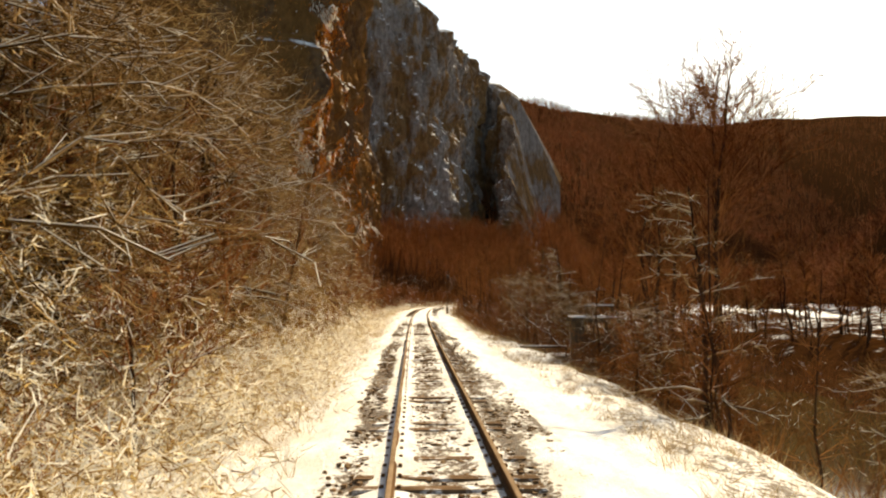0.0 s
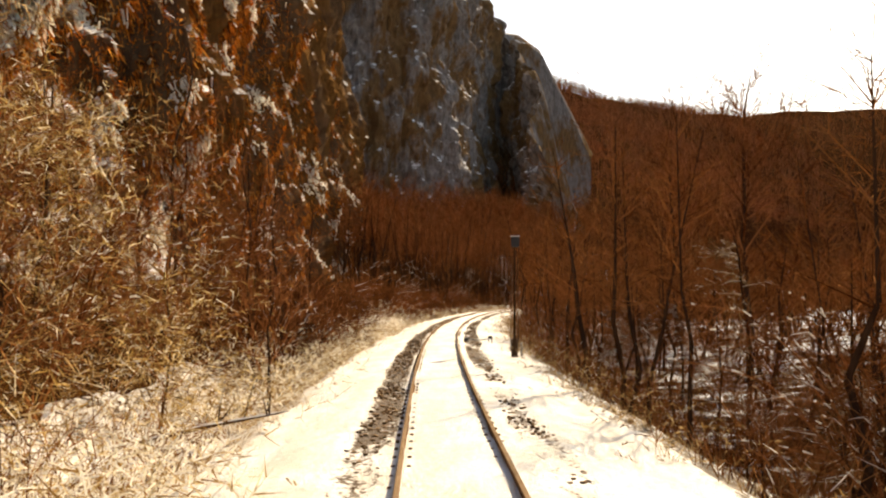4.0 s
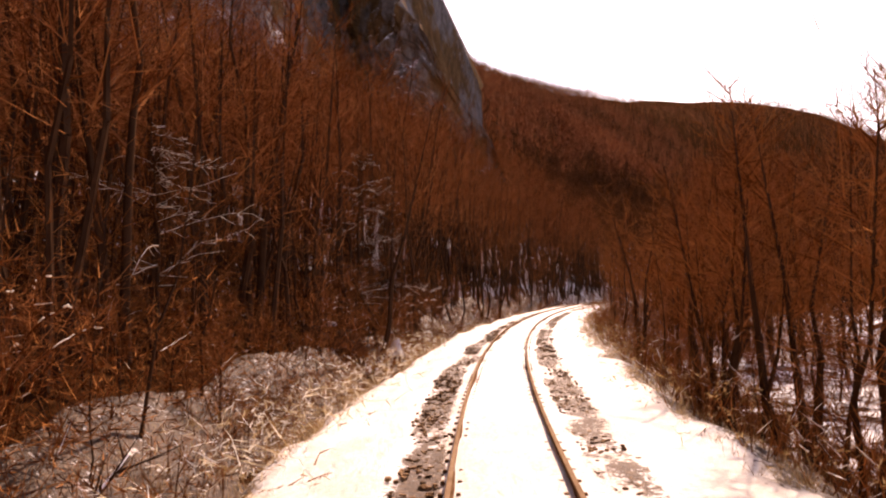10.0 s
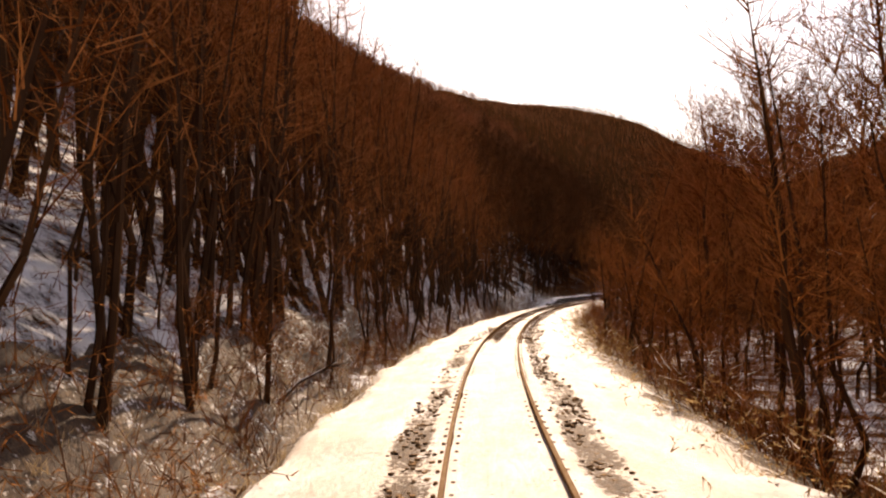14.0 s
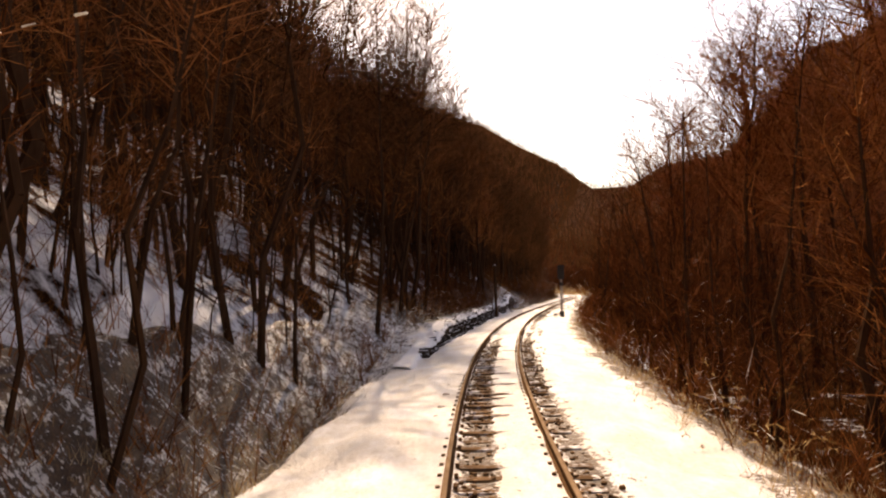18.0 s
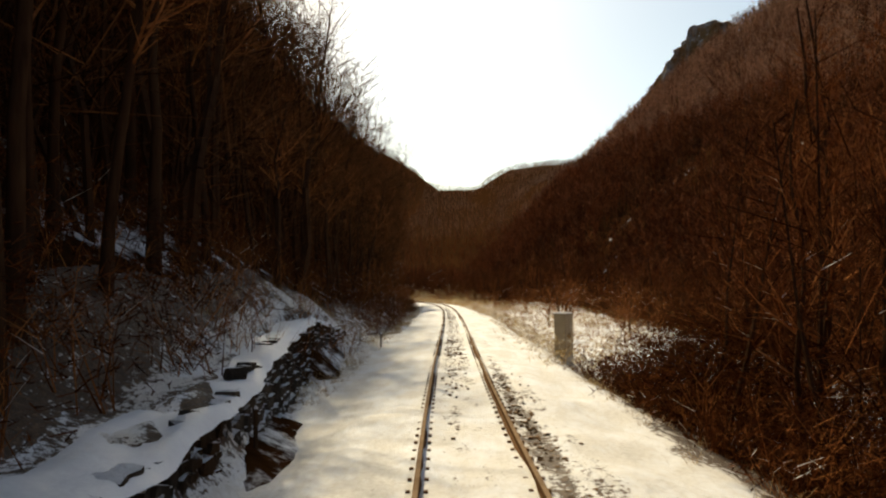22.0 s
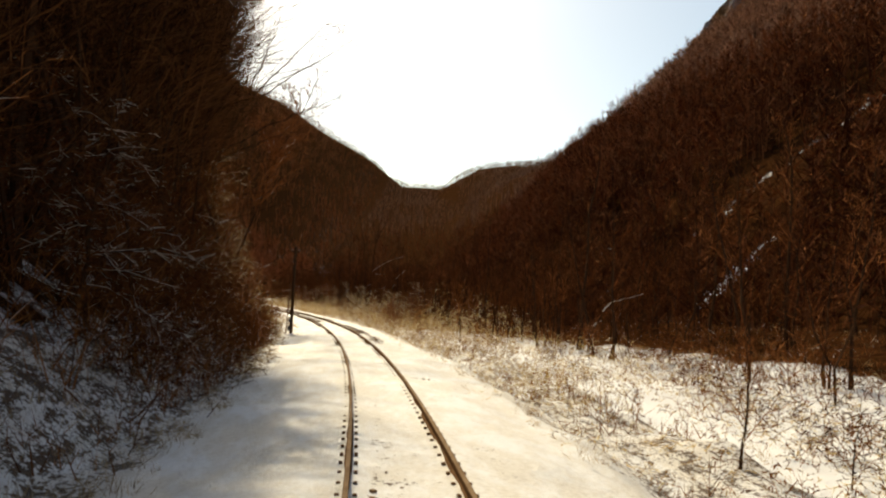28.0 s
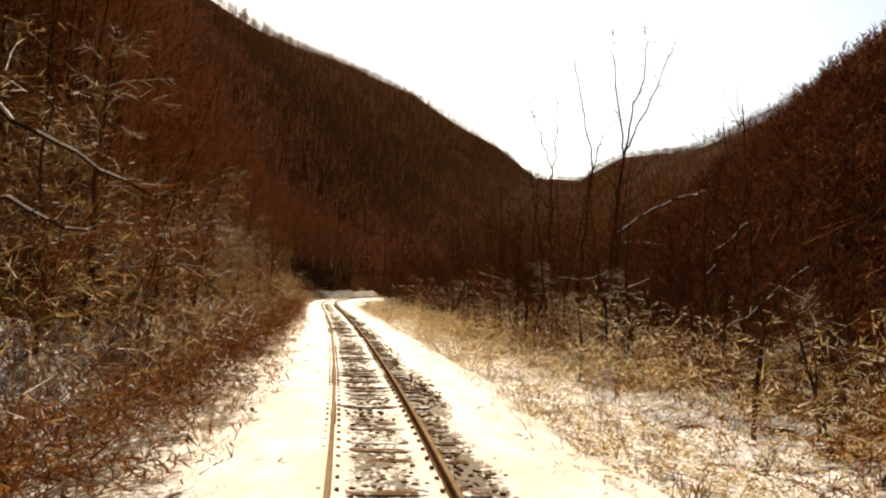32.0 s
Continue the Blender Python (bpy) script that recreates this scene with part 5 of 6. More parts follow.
def build_frost():
    r = np.random.default_rng(61)
    frost("frosted_thicket", 2 + 90 * r.random(1300) ** 1.45, -(4.5 + 12 * r.random(1300)), 1.2, 20, 62)
    frost("snow_tufts", 6 + 64 * r.random(560), -(4.4 + 7 * r.random(560)), 0.95, 13, 91, M_LADEN, "tufts of snow caught in the thicket")
    frost("brown_thicket", r.uniform(4, 90, 2300), -(5.8 + 12 * r.random(2300)), 1.5, 18, 67, M_TAN, "dense tan-brown tangle of bare branches on the bank")
    frost("rusty_brush", r.uniform(88, 160, 420), -(7.4 + 6.0 * r.random(420)), 0.1, 18, 65, M_BRUSH, "rust-brown brambles and dry stalks below the rock")
    frost("dark_brush", np.where(r.random(1100) < 0.5, r.uniform(92, 117, 1100), r.uniform(142, 168, 1100)), -(5.2 + 4.6 * r.random(1100)), 0.08, 18, 78, M_DARKSHADEBRUSH, "dark brown brambles flecked with snow below the rock")
    frost("foot_brush", r.uniform(106, 130, 420), -(6.1 + 4.6 * r.random(420)), 0.14, 18, 90, M_DARKSHADEBRUSH, "dark brown brambles at the foot of the rock")
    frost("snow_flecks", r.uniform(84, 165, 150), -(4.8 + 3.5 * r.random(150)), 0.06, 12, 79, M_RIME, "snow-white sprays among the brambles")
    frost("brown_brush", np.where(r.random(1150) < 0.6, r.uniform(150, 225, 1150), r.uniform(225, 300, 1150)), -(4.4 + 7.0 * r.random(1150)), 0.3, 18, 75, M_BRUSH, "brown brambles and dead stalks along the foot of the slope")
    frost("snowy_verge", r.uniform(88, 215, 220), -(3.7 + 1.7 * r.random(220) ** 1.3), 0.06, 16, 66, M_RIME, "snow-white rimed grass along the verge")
    # shade on this bank is coloured in; tan brush follows where sun falls
    frost("dark_thicket", r.uniform(500, 536, 800), -(4.6 + 9 * r.random(800)), 1.1, 18, 63, M_DARKSHADEBRUSH, "tangle of bare branches on the shaded bank, coloured dark for the shade")
    frost("frosted_brush", r.uniform(530, 680, 1900), -(4.2 + 10 * r.random(1900)), 1.0, 18, 83, M_TAN, "tan-brown tangle of bare branches on the bank")
    frost("snowy_sprays", r.uniform(505, 660, 260), -(4.6 + 6 * r.random(260)), 0.9, 12, 84, M_RIME, "snow-white sprays among the dark branches")
    frost("mound_sprays", r.uniform(112, 140, 90), -(4.6 + 2.4 * r.random(90)), 0.05, 14, 85, M_RIME, "snow-crusted grass heaped on the verge")
    frost("cream_verge", r.uniform(84, 112, 130), -(3.9 + 2.6 * r.random(130)), 0.1, 16, 68, M_RIME, "snow-white rimed grass along the verge")
    frost("verge_brush", r.uniform(370, 409, 1100), 5.2 + 11 * r.random(1100), 0.34, 18, 69, M_DARKSHADEBRUSH, "dense brown bushes at the edge of the meadow")
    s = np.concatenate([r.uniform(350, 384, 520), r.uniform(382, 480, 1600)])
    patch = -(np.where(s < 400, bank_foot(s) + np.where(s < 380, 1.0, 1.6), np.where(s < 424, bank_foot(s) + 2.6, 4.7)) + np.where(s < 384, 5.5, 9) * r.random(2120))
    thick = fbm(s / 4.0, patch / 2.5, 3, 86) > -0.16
    # darkened brush colour again carries the bank's shade
    frost("bank_brush", s[thick], patch[thick], 0.16, 18, 87, M_DARKSHADEBRUSH, "bramble thicket in clumps on the shaded bank, coloured dark for the shade")
    frost("corner_bush", r.uniform(388, 409, 560), 4.9 + 3.6 * r.random(560), 1.0, 18, 88, M_DARKSHADEBRUSH, "dark dense bush at the corner of the meadow")
    frost("sluice_brush", r.uniform(21, 33, 150), 6.0 + 4.5 * r.random(150), 0.35, 18, 89, M_BRUSH, "brown brambles in front of the sluice")
    s = r.uniform(60, 330, 1700)
    u = 9.5 + 34 * r.random(1700) ** 1.3
    dry = keep_dry(s, u)
    frost("flat_brush", s[dry], u[dry], 0.02, 20, 76, M_BRUSH, "brown dead stalks and brambles on the snowy flat")
    frost("right_verge", r.uniform(78, 330, 360), 3.5 + 1.6 * r.random(360), 0.0, 18, 77, M_TAN, "golden dry grass with snow along the edge of the embankment")
    s = r.uniform(406, 640, 2600)
    u = 3.4 + (wood_edge(s) - 3) * r.random(2600) ** 1.2
    tuft = fbm(s / 3.0, u / 2.0, 3, 72) > np.where(s > 552, 0.12, -0.08)
    vs, vu = 1 + 80 * r.random(2000) ** 1.2, -(3.2 + 3.6 * r.random(2000))
    clump = fbm(vs / 1.9, vu / 1.1, 3, 92)
    frost("cream_verge", vs[clump > 0.06], vu[clump > 0.06], 0.16, 20, 73, M_RIME, "snow-white rimed grass along the verge")
    frost("snow_lumps", vs[clump > 0.3], vu[clump > 0.3], 0.2, 16, 93, M_LADEN, "lumps of snow on the bent grass")
    frost("meadow_brush", r.uniform(404, 560, 500), 5 + 14 * r.random(500), 0.0, 26, 74, M_BRUSH, "red-brown dead grass standing on the meadow")
    frost("meadow_tussocks", s[tuft], u[tuft], 0.0, 26, 70, None, "snow-flecked golden tussocks on the meadow")
    s, u = r.uniform(496, 534, 520), 8.5 + 8 * r.random(520)
    clump = fbm(s / 3.0, u / 2.0, 2, 96) > 0.1
    frost("edge_bushes", s[clump], u[clump], 0.1, 18, 95, M_DARKSHADEBRUSH, "dark low bushes along the edge of the meadow")
    frost("edge_brush", r.uniform(556, 640, 420), -(3.1 + 1.6 * r.random(420)), 0.05, 16, 97, M_BRUSH, "brown brambles along the edge of the trackbed")
    s = r.uniform(552, 660, 1000)
    u = 4.9 + 7 * r.random(1000)
    lumpy = fbm(s / 2.6, u / 1.6, 2, 81)
    clump = lumpy > 0.22
    dark = (lumpy < -0.2) & (u > 6.5)
    frost("bend_bushes", s[dark], u[dark], 0.22, 18, 94, M_BRUSH, "low brown bushes between the snowy lumps of the verge")
    frost("golden_brush", s[clump], u[clump], 0.26, 20, 80, M_FROST, "golden frosted brambles heaped along the verge")
    s = r.uniform(540, 670, 700)
    frost("snowy_brush", s, wood_edge(s) - 2.5 + 7 * r.random(700), 0.2, 18, 64)


def build_grass():
    r = np.random.default_rng(8)
    n = 19000
    s = r.uniform(0, 690, n)
    left = r.random(n) < 0.5
    u = np.where(left, -(3.5 + 3.2 * r.random(n)), 3.4 + 3.5 * r.random(n))
    meadow = (s > 404) & ~left
    u = np.where(meadow, 3.2 + 36 * r.random(n) ** 1.6, u)
    u = np.where(left & ((s > 540) | (s < 70)), -(2.3 + 3.4 * r.random(n)), u)
    keep = ~(left & (s > 332) & (s < 398)) & (left | (s < 80) | (s > 400) | (r.random(n) < 0.45))
    s, u = s[keep], u[keep]
    x, y = along(s, u)
    z = land(s, u, x, y)
    n, k = len(x), 11
    foot = np.stack([x, y, z - 0.03], 1)
    p0 = (foot[:, None] + np.concatenate([r.normal(0, 0.10, (n, k, 2)), np.zeros((n, k, 1))], 2)).reshape(-1, 3)
    d = np.concatenate([r.normal(0, 0.55, (n, k, 2)), np.ones((n, k, 1))], 2).reshape(-1, 3)
    ln = (r.uniform(0.12, 0.5, (n, 1)) * r.uniform(0.6, 1.1, (n, k))).reshape(-1, 1)
    v, f = blades(p0, p0 + d * ln, 0.011, r)
    tagged(new("dry_grass", mesh_from("dry_grass", v, f, M_GRASS)), "tufts of straw-coloured dry grass sticking out of the snow", "grass", kind="stuff")


build_woods()
build_brush()
build_frost()
build_grass()


# ---- the gorge's cliffs ----
def build_cliff(name, label, path, mat, seed, step=1.0, rough=1.0, back=60, rows=84, lean=0.10, shelf=0.45, wander=1.0, shift=0.0):
    """A rock wall along a plan of (x, y, foot, top): buttresses, ledges and cracks, with a sloping top behind."""
    p = np.array(path, float)
    d = np.concatenate([[0], np.cumsum(np.hypot(np.diff(p[:, 0]), np.diff(p[:, 1])))])
    q = np.arange(0, d[-1], step)
    px, py, foot, top = [np.interp(q, d, p[:, c]) for c in range(4)]
    deep = np.interp(q, d, p[:, 4]) if p.shape[1] > 4 else np.full(len(q), float(back))
    tx, ty = np.gradient(px, q), np.gradient(py, q)
    soften = np.hanning(9) / np.hanning(9).sum()
    tx, ty = [np.convolve(np.pad(c, 4, "edge"), soften, "valid") for c in (tx, ty)]
    tn = np.hypot(tx, ty)
    nx, ny = ty / tn, -tx / tn            # towards the line
    crest = top + wander * (7 * fbm(q / 22, q * 0 + seed, 4, seed) + 3 * fbm(q / 5, q * 0, 3, seed + 3))
    h = np.linspace(0, 1, rows)
    H, Q = np.meshgrid(h, q)
    z = foot[:, None] + (crest - foot)[:, None] * H
    bulge = 5.0 * fbm(Q / 16, z / 34, 4, seed + 7, 0.55) + 2.2 * np.abs(fbm(Q / 5, z / 15, 4, seed + 11)) * 2 + 1.4 * fbm(Q / 2.6, z / 4.5, 4, seed + 15, 0.6) + 0.8 * np.abs(fbm(Q / 1.2, z / 2.4, 3, seed + 19))
    g = z / 7 + 1.6 * fbm(Q / 9, z / 30, 3, seed)
    ledge = 1.3 * (np.floor(g) + smooth(0.55, 1.0, g - np.floor(g)))
    out = rough * bulge - lean * (z - foot[:, None]) - ledge * shelf * rough + shift
    X, Y = px[:, None] + nx[:, None] * out, py[:, None] + ny[:, None] * out
    # the top slopes away behind
    extra = deep[:, None] * np.array([0.07, 0.17, 0.37, 1.0])
    bx = X[:, -1:] - nx[:, None] * extra
    by = Y[:, -1:] - ny[:, None] * extra
    bz = z[:, -1:] + np.array([1.0, 1.5, -2, -40])
    thin = deep < 39                      # a free-standing rib falls off behind as well
    bz[thin] = (z[:, -1:] + (foot - z[:, -1])[:, None] * np.array([0.03, 0.12, 0.4, 1.0]))[thin]
    X, Y, z = np.hstack([X, bx]), np.hstack([Y, by]), np.hstack([z, bz])
    n = X.shape[1]
    i = (np.arange(len(q) - 1)[:, None] * n + np.arange(n - 1)).ravel()
    v = np.stack([X.ravel(), Y.ravel(), z.ravel()], 1)
    f = np.stack([i, i + n, i + n + 1, i + 1], 1)
    ob = new(name, mesh_from(name, v, f, mat))
    return tagged(ob, label, "cliff", kind="structure"), v, f


NEAR_CLIFF = [(-16.5, 88, 2, 5), (-15, 100, 2, 20), (-14, 112, 2, 48), (-14, 140, 2, 74), (-14, 175, 3, 92), (-13.5, 212, 5, 106), (-13, 232, 6, 108), (-15.5, 240, 6, 104), (-26, 246, 6, 98)]
GREY_CLIFF = [(-44, 262, 4, 130, 40), (-14, 266, 5, 124, 40), (2, 270, 6, 112, 40), (10, 279, 6, 100, 40), (14, 292, 8, 103, 45), (20, 315, 10, 106, 50), (27, 338, 12, 108, 50),
              (34, 354, 12, 102, 50), (39, 345, 12, 90, 30), (41.5, 325, 12, 77, 16), (38, 304, 14, 57, 12), (39.5, 294, 17, 45, 10), (45, 290, 20, 31, 8), (49, 286, 19, 24, 6)]
_, near_v, near_f = build_cliff("cliff_near", "steep rock face under rust-brown dry creeper with snow on ledges", NEAR_CLIFF, M_RUST, 4, step=0.65, rows=130, rough=1.25, lean=0.03, shelf=0.2)
build_cliff("cliff_far", "tall grey limestone cliff with dark cracks and snowy ledges", GREY_CLIFF, M_ROCK, 9, rough=1.2, lean=0.03, shelf=0.12, wander=0.35, shift=2.5, step=0.8, rows=110)

CRAG = [(450, 500, 62, 84), (438, 486, 66, 98), (430, 474, 70, 106), (426, 462, 72, 111), (430, 446, 76, 114), (440, 430, 80, 108)]
build_cliff("cliff_crest", "dark rock crag breaking the wooded skyline", CRAG, M_ROCK, 15, rough=0.8, back=40)


def build_creeper():
    """Dry creeper and grasses hanging over the near rock face."""
    r = np.random.default_rng(12)
    f = near_f[(near_v[near_f[:, 0], 2] < 60) & (near_v[near_f[:, 0], 1] < 205)]
    f = f[r.integers(0, len(f), 330000)]
    w = r.dirichlet((1, 1, 1, 1), len(f))
    p = np.einsum("nk,nkc->nc", w, near_v[f])
    e = np.cross(near_v[f[:, 1]] - near_v[f[:, 0]], near_v[f[:, 3]] - near_v[f[:, 0]])
    e /= np.maximum(np.linalg.norm(e, axis=1, keepdims=True), 1e-6)
    e = e * np.where(e[:, :1] < 0, -1, 1)
    keep = fbm(p[:, 1] / 8, p[:, 2] / 13, 4, 77) > 0.5 * smooth(6, 45, p[:, 2]) - 0.46 + 0.26 * smooth(120, 170, p[:, 1])
    p, e = p[keep], e[keep]
    n = len(p)
    ln = r.uniform(0.25, 1.0, (n, 1))
    d = e * r.uniform(0.1, 0.5, (n, 1)) + np.stack([r.normal(0, .2, n), r.normal(0, .25, n), r.uniform(-1.3, 0.05, n)], 1)
    v, fc = blades(p - e * 0.1, p + d * ln, r.uniform(0.05, 0.17, n), r)
    pick = r.random(n) < 0.008 + 0.5 * smooth(0.16, 0.34, fbm(p[:, 1] / 2.2, p[:, 2] / 2.6, 3, 79))
    slip = np.stack([r.normal(0, .08, n), r.normal(0, .16, n), r.normal(-.2, .25, n)], 1)
    sv, sf = tubes((p + e * 0.08)[pick], (p + e * 0.3 + slip)[pick], r.uniform(0.03, 0.10, pick.sum()), r.uniform(0.02, 0.07, pick.sum()), 5)
    tagged(new("snow_on_rock", mesh_from("snow_on_rock", sv, sf, M_LADEN)), "tufts of snow caught on the rock face", "snow", kind="stuff")
    tagged(new("dry_creeper", mesh_from("dry_creeper", v, fc, M_CREEPER)), "rust-orange dry creeper and grass hanging on the rock", "creeper", kind="stuff")


build_creeper()


# ---- things beside the line ----
def spot(x, y, turn=0.0, z=None):
    """Pose on the ground at world x, y: the local y axis runs along the line."""
    s, u = nearest(np.array([x]), np.array([y]))
    a = float(np.interp(s[0], full_s, full_a))
    if z is None:
        z = float(land(s, u, np.array([x]), np.array([y]))[0])
    return Matrix.Translation((x, y, z)) @ Matrix.Rotation(a + turn, 4, "Z")


def spot_su(s, u, turn=0.0, z=None):
    x, y = along(s, u)
    return spot(float(x), float(y), turn, z)


def lamp_head(parent, w, h, z, y, lamps):
    """Black signal board with hooded lenses, seen from the train."""
    head = part("signal_head", box((w, 0.10, h), (0, y, z + h / 2), 0.03), M_BLACK, parent, "black signal head with hooded lenses")
    for k in range(lamps):
        zc = z + h * (k + 0.5) / lamps
        part("lens", rod(0.085, 0.085, (0, y - 0.05, zc), (0, y - 0.075, zc), 20), M_LENS, head, "unlit dark glass lens")
        hood = bmesh.new()
        ring = [(0.105 * math.cos(a), 0.105 * math.sin(a)) for a in np.linspace(-0.35, math.pi + 0.35, 15)]
        vs = [[hood.verts.new((c * q, y - 0.05 - d, zc + sn * q)) for c, sn in ring] for q, d in ((1.0, 0.0), (1.0, 0.2), (0.92, 0.2), (0.92, 0.0))]
        for i in range(4):
            for j in range(len(ring) - 1):
                hood.faces.new((vs[i][j], vs[i][j + 1], vs[(i + 1) % 4][j + 1], vs[(i + 1) % 4][j]))
        part("hood", hood, M_BLACK, head)
    return head


def build_signals():
    a = tagged(new("railway_signal"), "rusty lattice-grey signal mast with a small dark plate, back turned", "railway signal", "railway signals")
    a.matrix_basis = spot(4.1, 101.1)
    part("mast", rod(0.045, 0.04, (0, 0, -0.3), (0, 0, 4.75), 14), M_BARK, a, "dark weathered tubular mast")
    part("foundation", box((0.26, 0.26, 1.0), (0, 0, 0.25), 0.03), M_POLE, a, "dark boxed mast foot")
    part("signal_plate", box((0.36, 0.10, 0.44), (0.02, -0.06, 4.85), 0.03), M_BLACK, a, "small dark signal board on a bracket")
    part("board_cap", box((0.40, 0.16, 0.035), (0.02, -0.06, 5.085), 0.01), M_SNOW, a, "snow lying on the board")
    part("bracket", box((0.30, 0.05, 0.05), (0.02, 0, 4.6), 0.01), M_STEEL, a)
    part("ladder_rail", rod(0.018, 0.018, (0.2, 0.12, 0.2), (0.12, 0.1, 4.2), 6), M_STEEL, a)
    part("ladder_rail", rod(0.018, 0.018, (-0.16, 0.12, 0.2), (-0.10, 0.1, 4.2), 6), M_STEEL, a)
    for k in range(12):
        part("rung", rod(0.012, 0.012, (-0.15, 0.115, 0.4 + 0.31 * k), (0.18, 0.115, 0.4 + 0.31 * k), 6), M_STEEL, a)
    part("stub_post", rod(0.05, 0.05, (0.32, 0.25, -0.2), (0.32, 0.25, 0.62), 10), M_GREY, a, "short grey cable post")
    b = tagged(new("railway_signal"), "grey signal post with a black hooded light head", "railway signal", "railway signals")
    b.matrix_basis = spot(122.7, 337.8)
    part("mast", rod(0.095, 0.08, (0, 0, -0.4), (0, 0, 4.2), 16), M_GREY, b, "pale grey painted post")
    part("foundation", box((0.36, 0.36, 0.85), (0.02, 0, 0.1), 0.03), M_BLACK, b, "dark foot of the post")
    lamp_head(b, 0.58, 1.22, 3.2, -0.16, 3)
    part("route_box", box((0.3, 0.16, 0.32), (0.03, -0.14, 2.8), 0.02), M_BLACK, b, "small black box below the head")
    part("marker_band", rod(0.10, 0.10, (0, 0, 0.6), (0, 0, 0.85), 16), M_GREY, b)
    part("cable_stake", rod(0.02, 0.02, (-0.35, -0.1, -0.3), (-0.35, -0.1, 0.75), 8), M_STEEL, b, "thin rusty stake")
    part("ladder_rail", rod(0.016, 0.016, (0.18, 0.16, 0.2), (0.12, 0.13, 3.6), 6), M_STEEL, b)
    part("ladder_rail", rod(0.016, 0.016, (-0.16, 0.16, 0.2), (-0.10, 0.13, 3.6), 6), M_STEEL, b)
    for k in range(10):
        part("rung", rod(0.011, 0.011, (-0.14, 0.15, 0.45 + 0.32 * k), (0.16, 0.15, 0.45 + 0.32 * k), 6), M_STEEL, b)


def build_magnet(s, u0, u1, label):
    """Pair of dark trackside boxes joined by a sagging cable."""
    d = tagged(new("track_magnet"), label, "track magnet", "track magnets")
    d.matrix_basis = spot_su(s, u0)
    w = u1 - u0
    for x, nm, sz in ((0.0, "magnet_box", (0.24, 0.40, 0.17)), (w, "junction_box", (0.22, 0.20, 0.16))):
        part(nm, box(sz, (x, 0, 0.22 if x else 0.12), 0.025), M_BLACK, d)
    part("leg", rod(0.02, 0.02, (w + 0.08, 0, -0.2), (w + 0.08, 0, 0.18), 8), M_STEEL, d)
    part("leg", rod(0.02, 0.02, (w - 0.08, 0, -0.2), (w - 0.08, 0, 0.18), 8), M_STEEL, d)
    cable = bpy.data.curves.new("cable", "CURVE")
    cable.dimensions, cable.bevel_depth = "3D", 0.018
    sp = cable.splines.new("POLY")
    sp.points.add(12)
    for i, pt in enumerate(sp.points):
        t = i / 12
        pt.co = (0.12 + (w - 0.2) * t, 0.05 * math.sin(t * 6), 0.16 - 0.35 * t * (1 - t), 1)
    cable.materials.append(M_BLACK)
    under(new("cable", cable), d)


def build_poles():
    a = tagged(new("line_pole"), "dark timber telegraph pole beside the snowy stone bank", "pole", "line poles")
    a.matrix_basis = spot(120.4, 343.5, 0, -0.45)
    part("post", rod(0.13, 0.10, (0, 0, -0.5), (0, 0, 4.7), 14), M_POLE, a)
    part("stub", box((0.18, 0.14, 1.4), (-0.02, 0.13, 0.5), 0.02), M_POLE, a, "concrete-coloured clamp stub")
    part("stay", rod(0.03, 0.03, (-0.36, 0, -0.3), (-0.30, 0, 2.6), 8), M_STEEL, a, "thin rusty stay beside the post")
    part("brace", rod(0.018, 0.018, (-0.33, 0, 1.2), (0, 0, 1.25), 6), M_STEEL, a)
    part("cap", rod(0.115, 0.02, (0, 0, 4.7), (0, 0, 4.8), 12), M_SNOW, a, "snow cap")
    b = tagged(new("line_pole"), "tall dark twin pole with steel rungs and boxes", "pole", "line poles")
    b.matrix_basis = spot(237.1, 444.5)
    part("post", rod(0.11, 0.085, (0, 0, -0.5), (0.1, 0, 5.5), 14), M_POLE, b)
    part("side_post", rod(0.045, 0.04, (-0.32, 0, -0.4), (-0.12, 0, 3.2), 10), M_STEEL, b, "thin steel side post")
    for k in range(8):
        z = 0.25 + 0.34 * k
        part("rung", rod(0.016, 0.016, (-0.31 + 0.021 * k, 0, z), (0.0, 0, z + 0.02), 6), M_STEEL, b)
    part("clamp_box", box((0.2, 0.2, 0.26), (-0.08, -0.14, 0.85), 0.02), M_BLACK, b)
    part("clamp_box", box((0.2, 0.18, 0.34), (-0.10, -0.14, 0.35), 0.02), M_BLACK, b)
    part("crossarm", box((0.5, 0.08, 0.08), (0.09, 0, 5.2), 0.01), M_POLE, b)
    part("insulator", rod(0.03, 0.02, (-0.12, 0, 5.24), (-0.12, 0, 5.38), 10), M_GREY, b)
    part("insulator", rod(0.03, 0.02, (0.30, 0, 5.24), (0.30, 0, 5.38), 10), M_GREY, b)


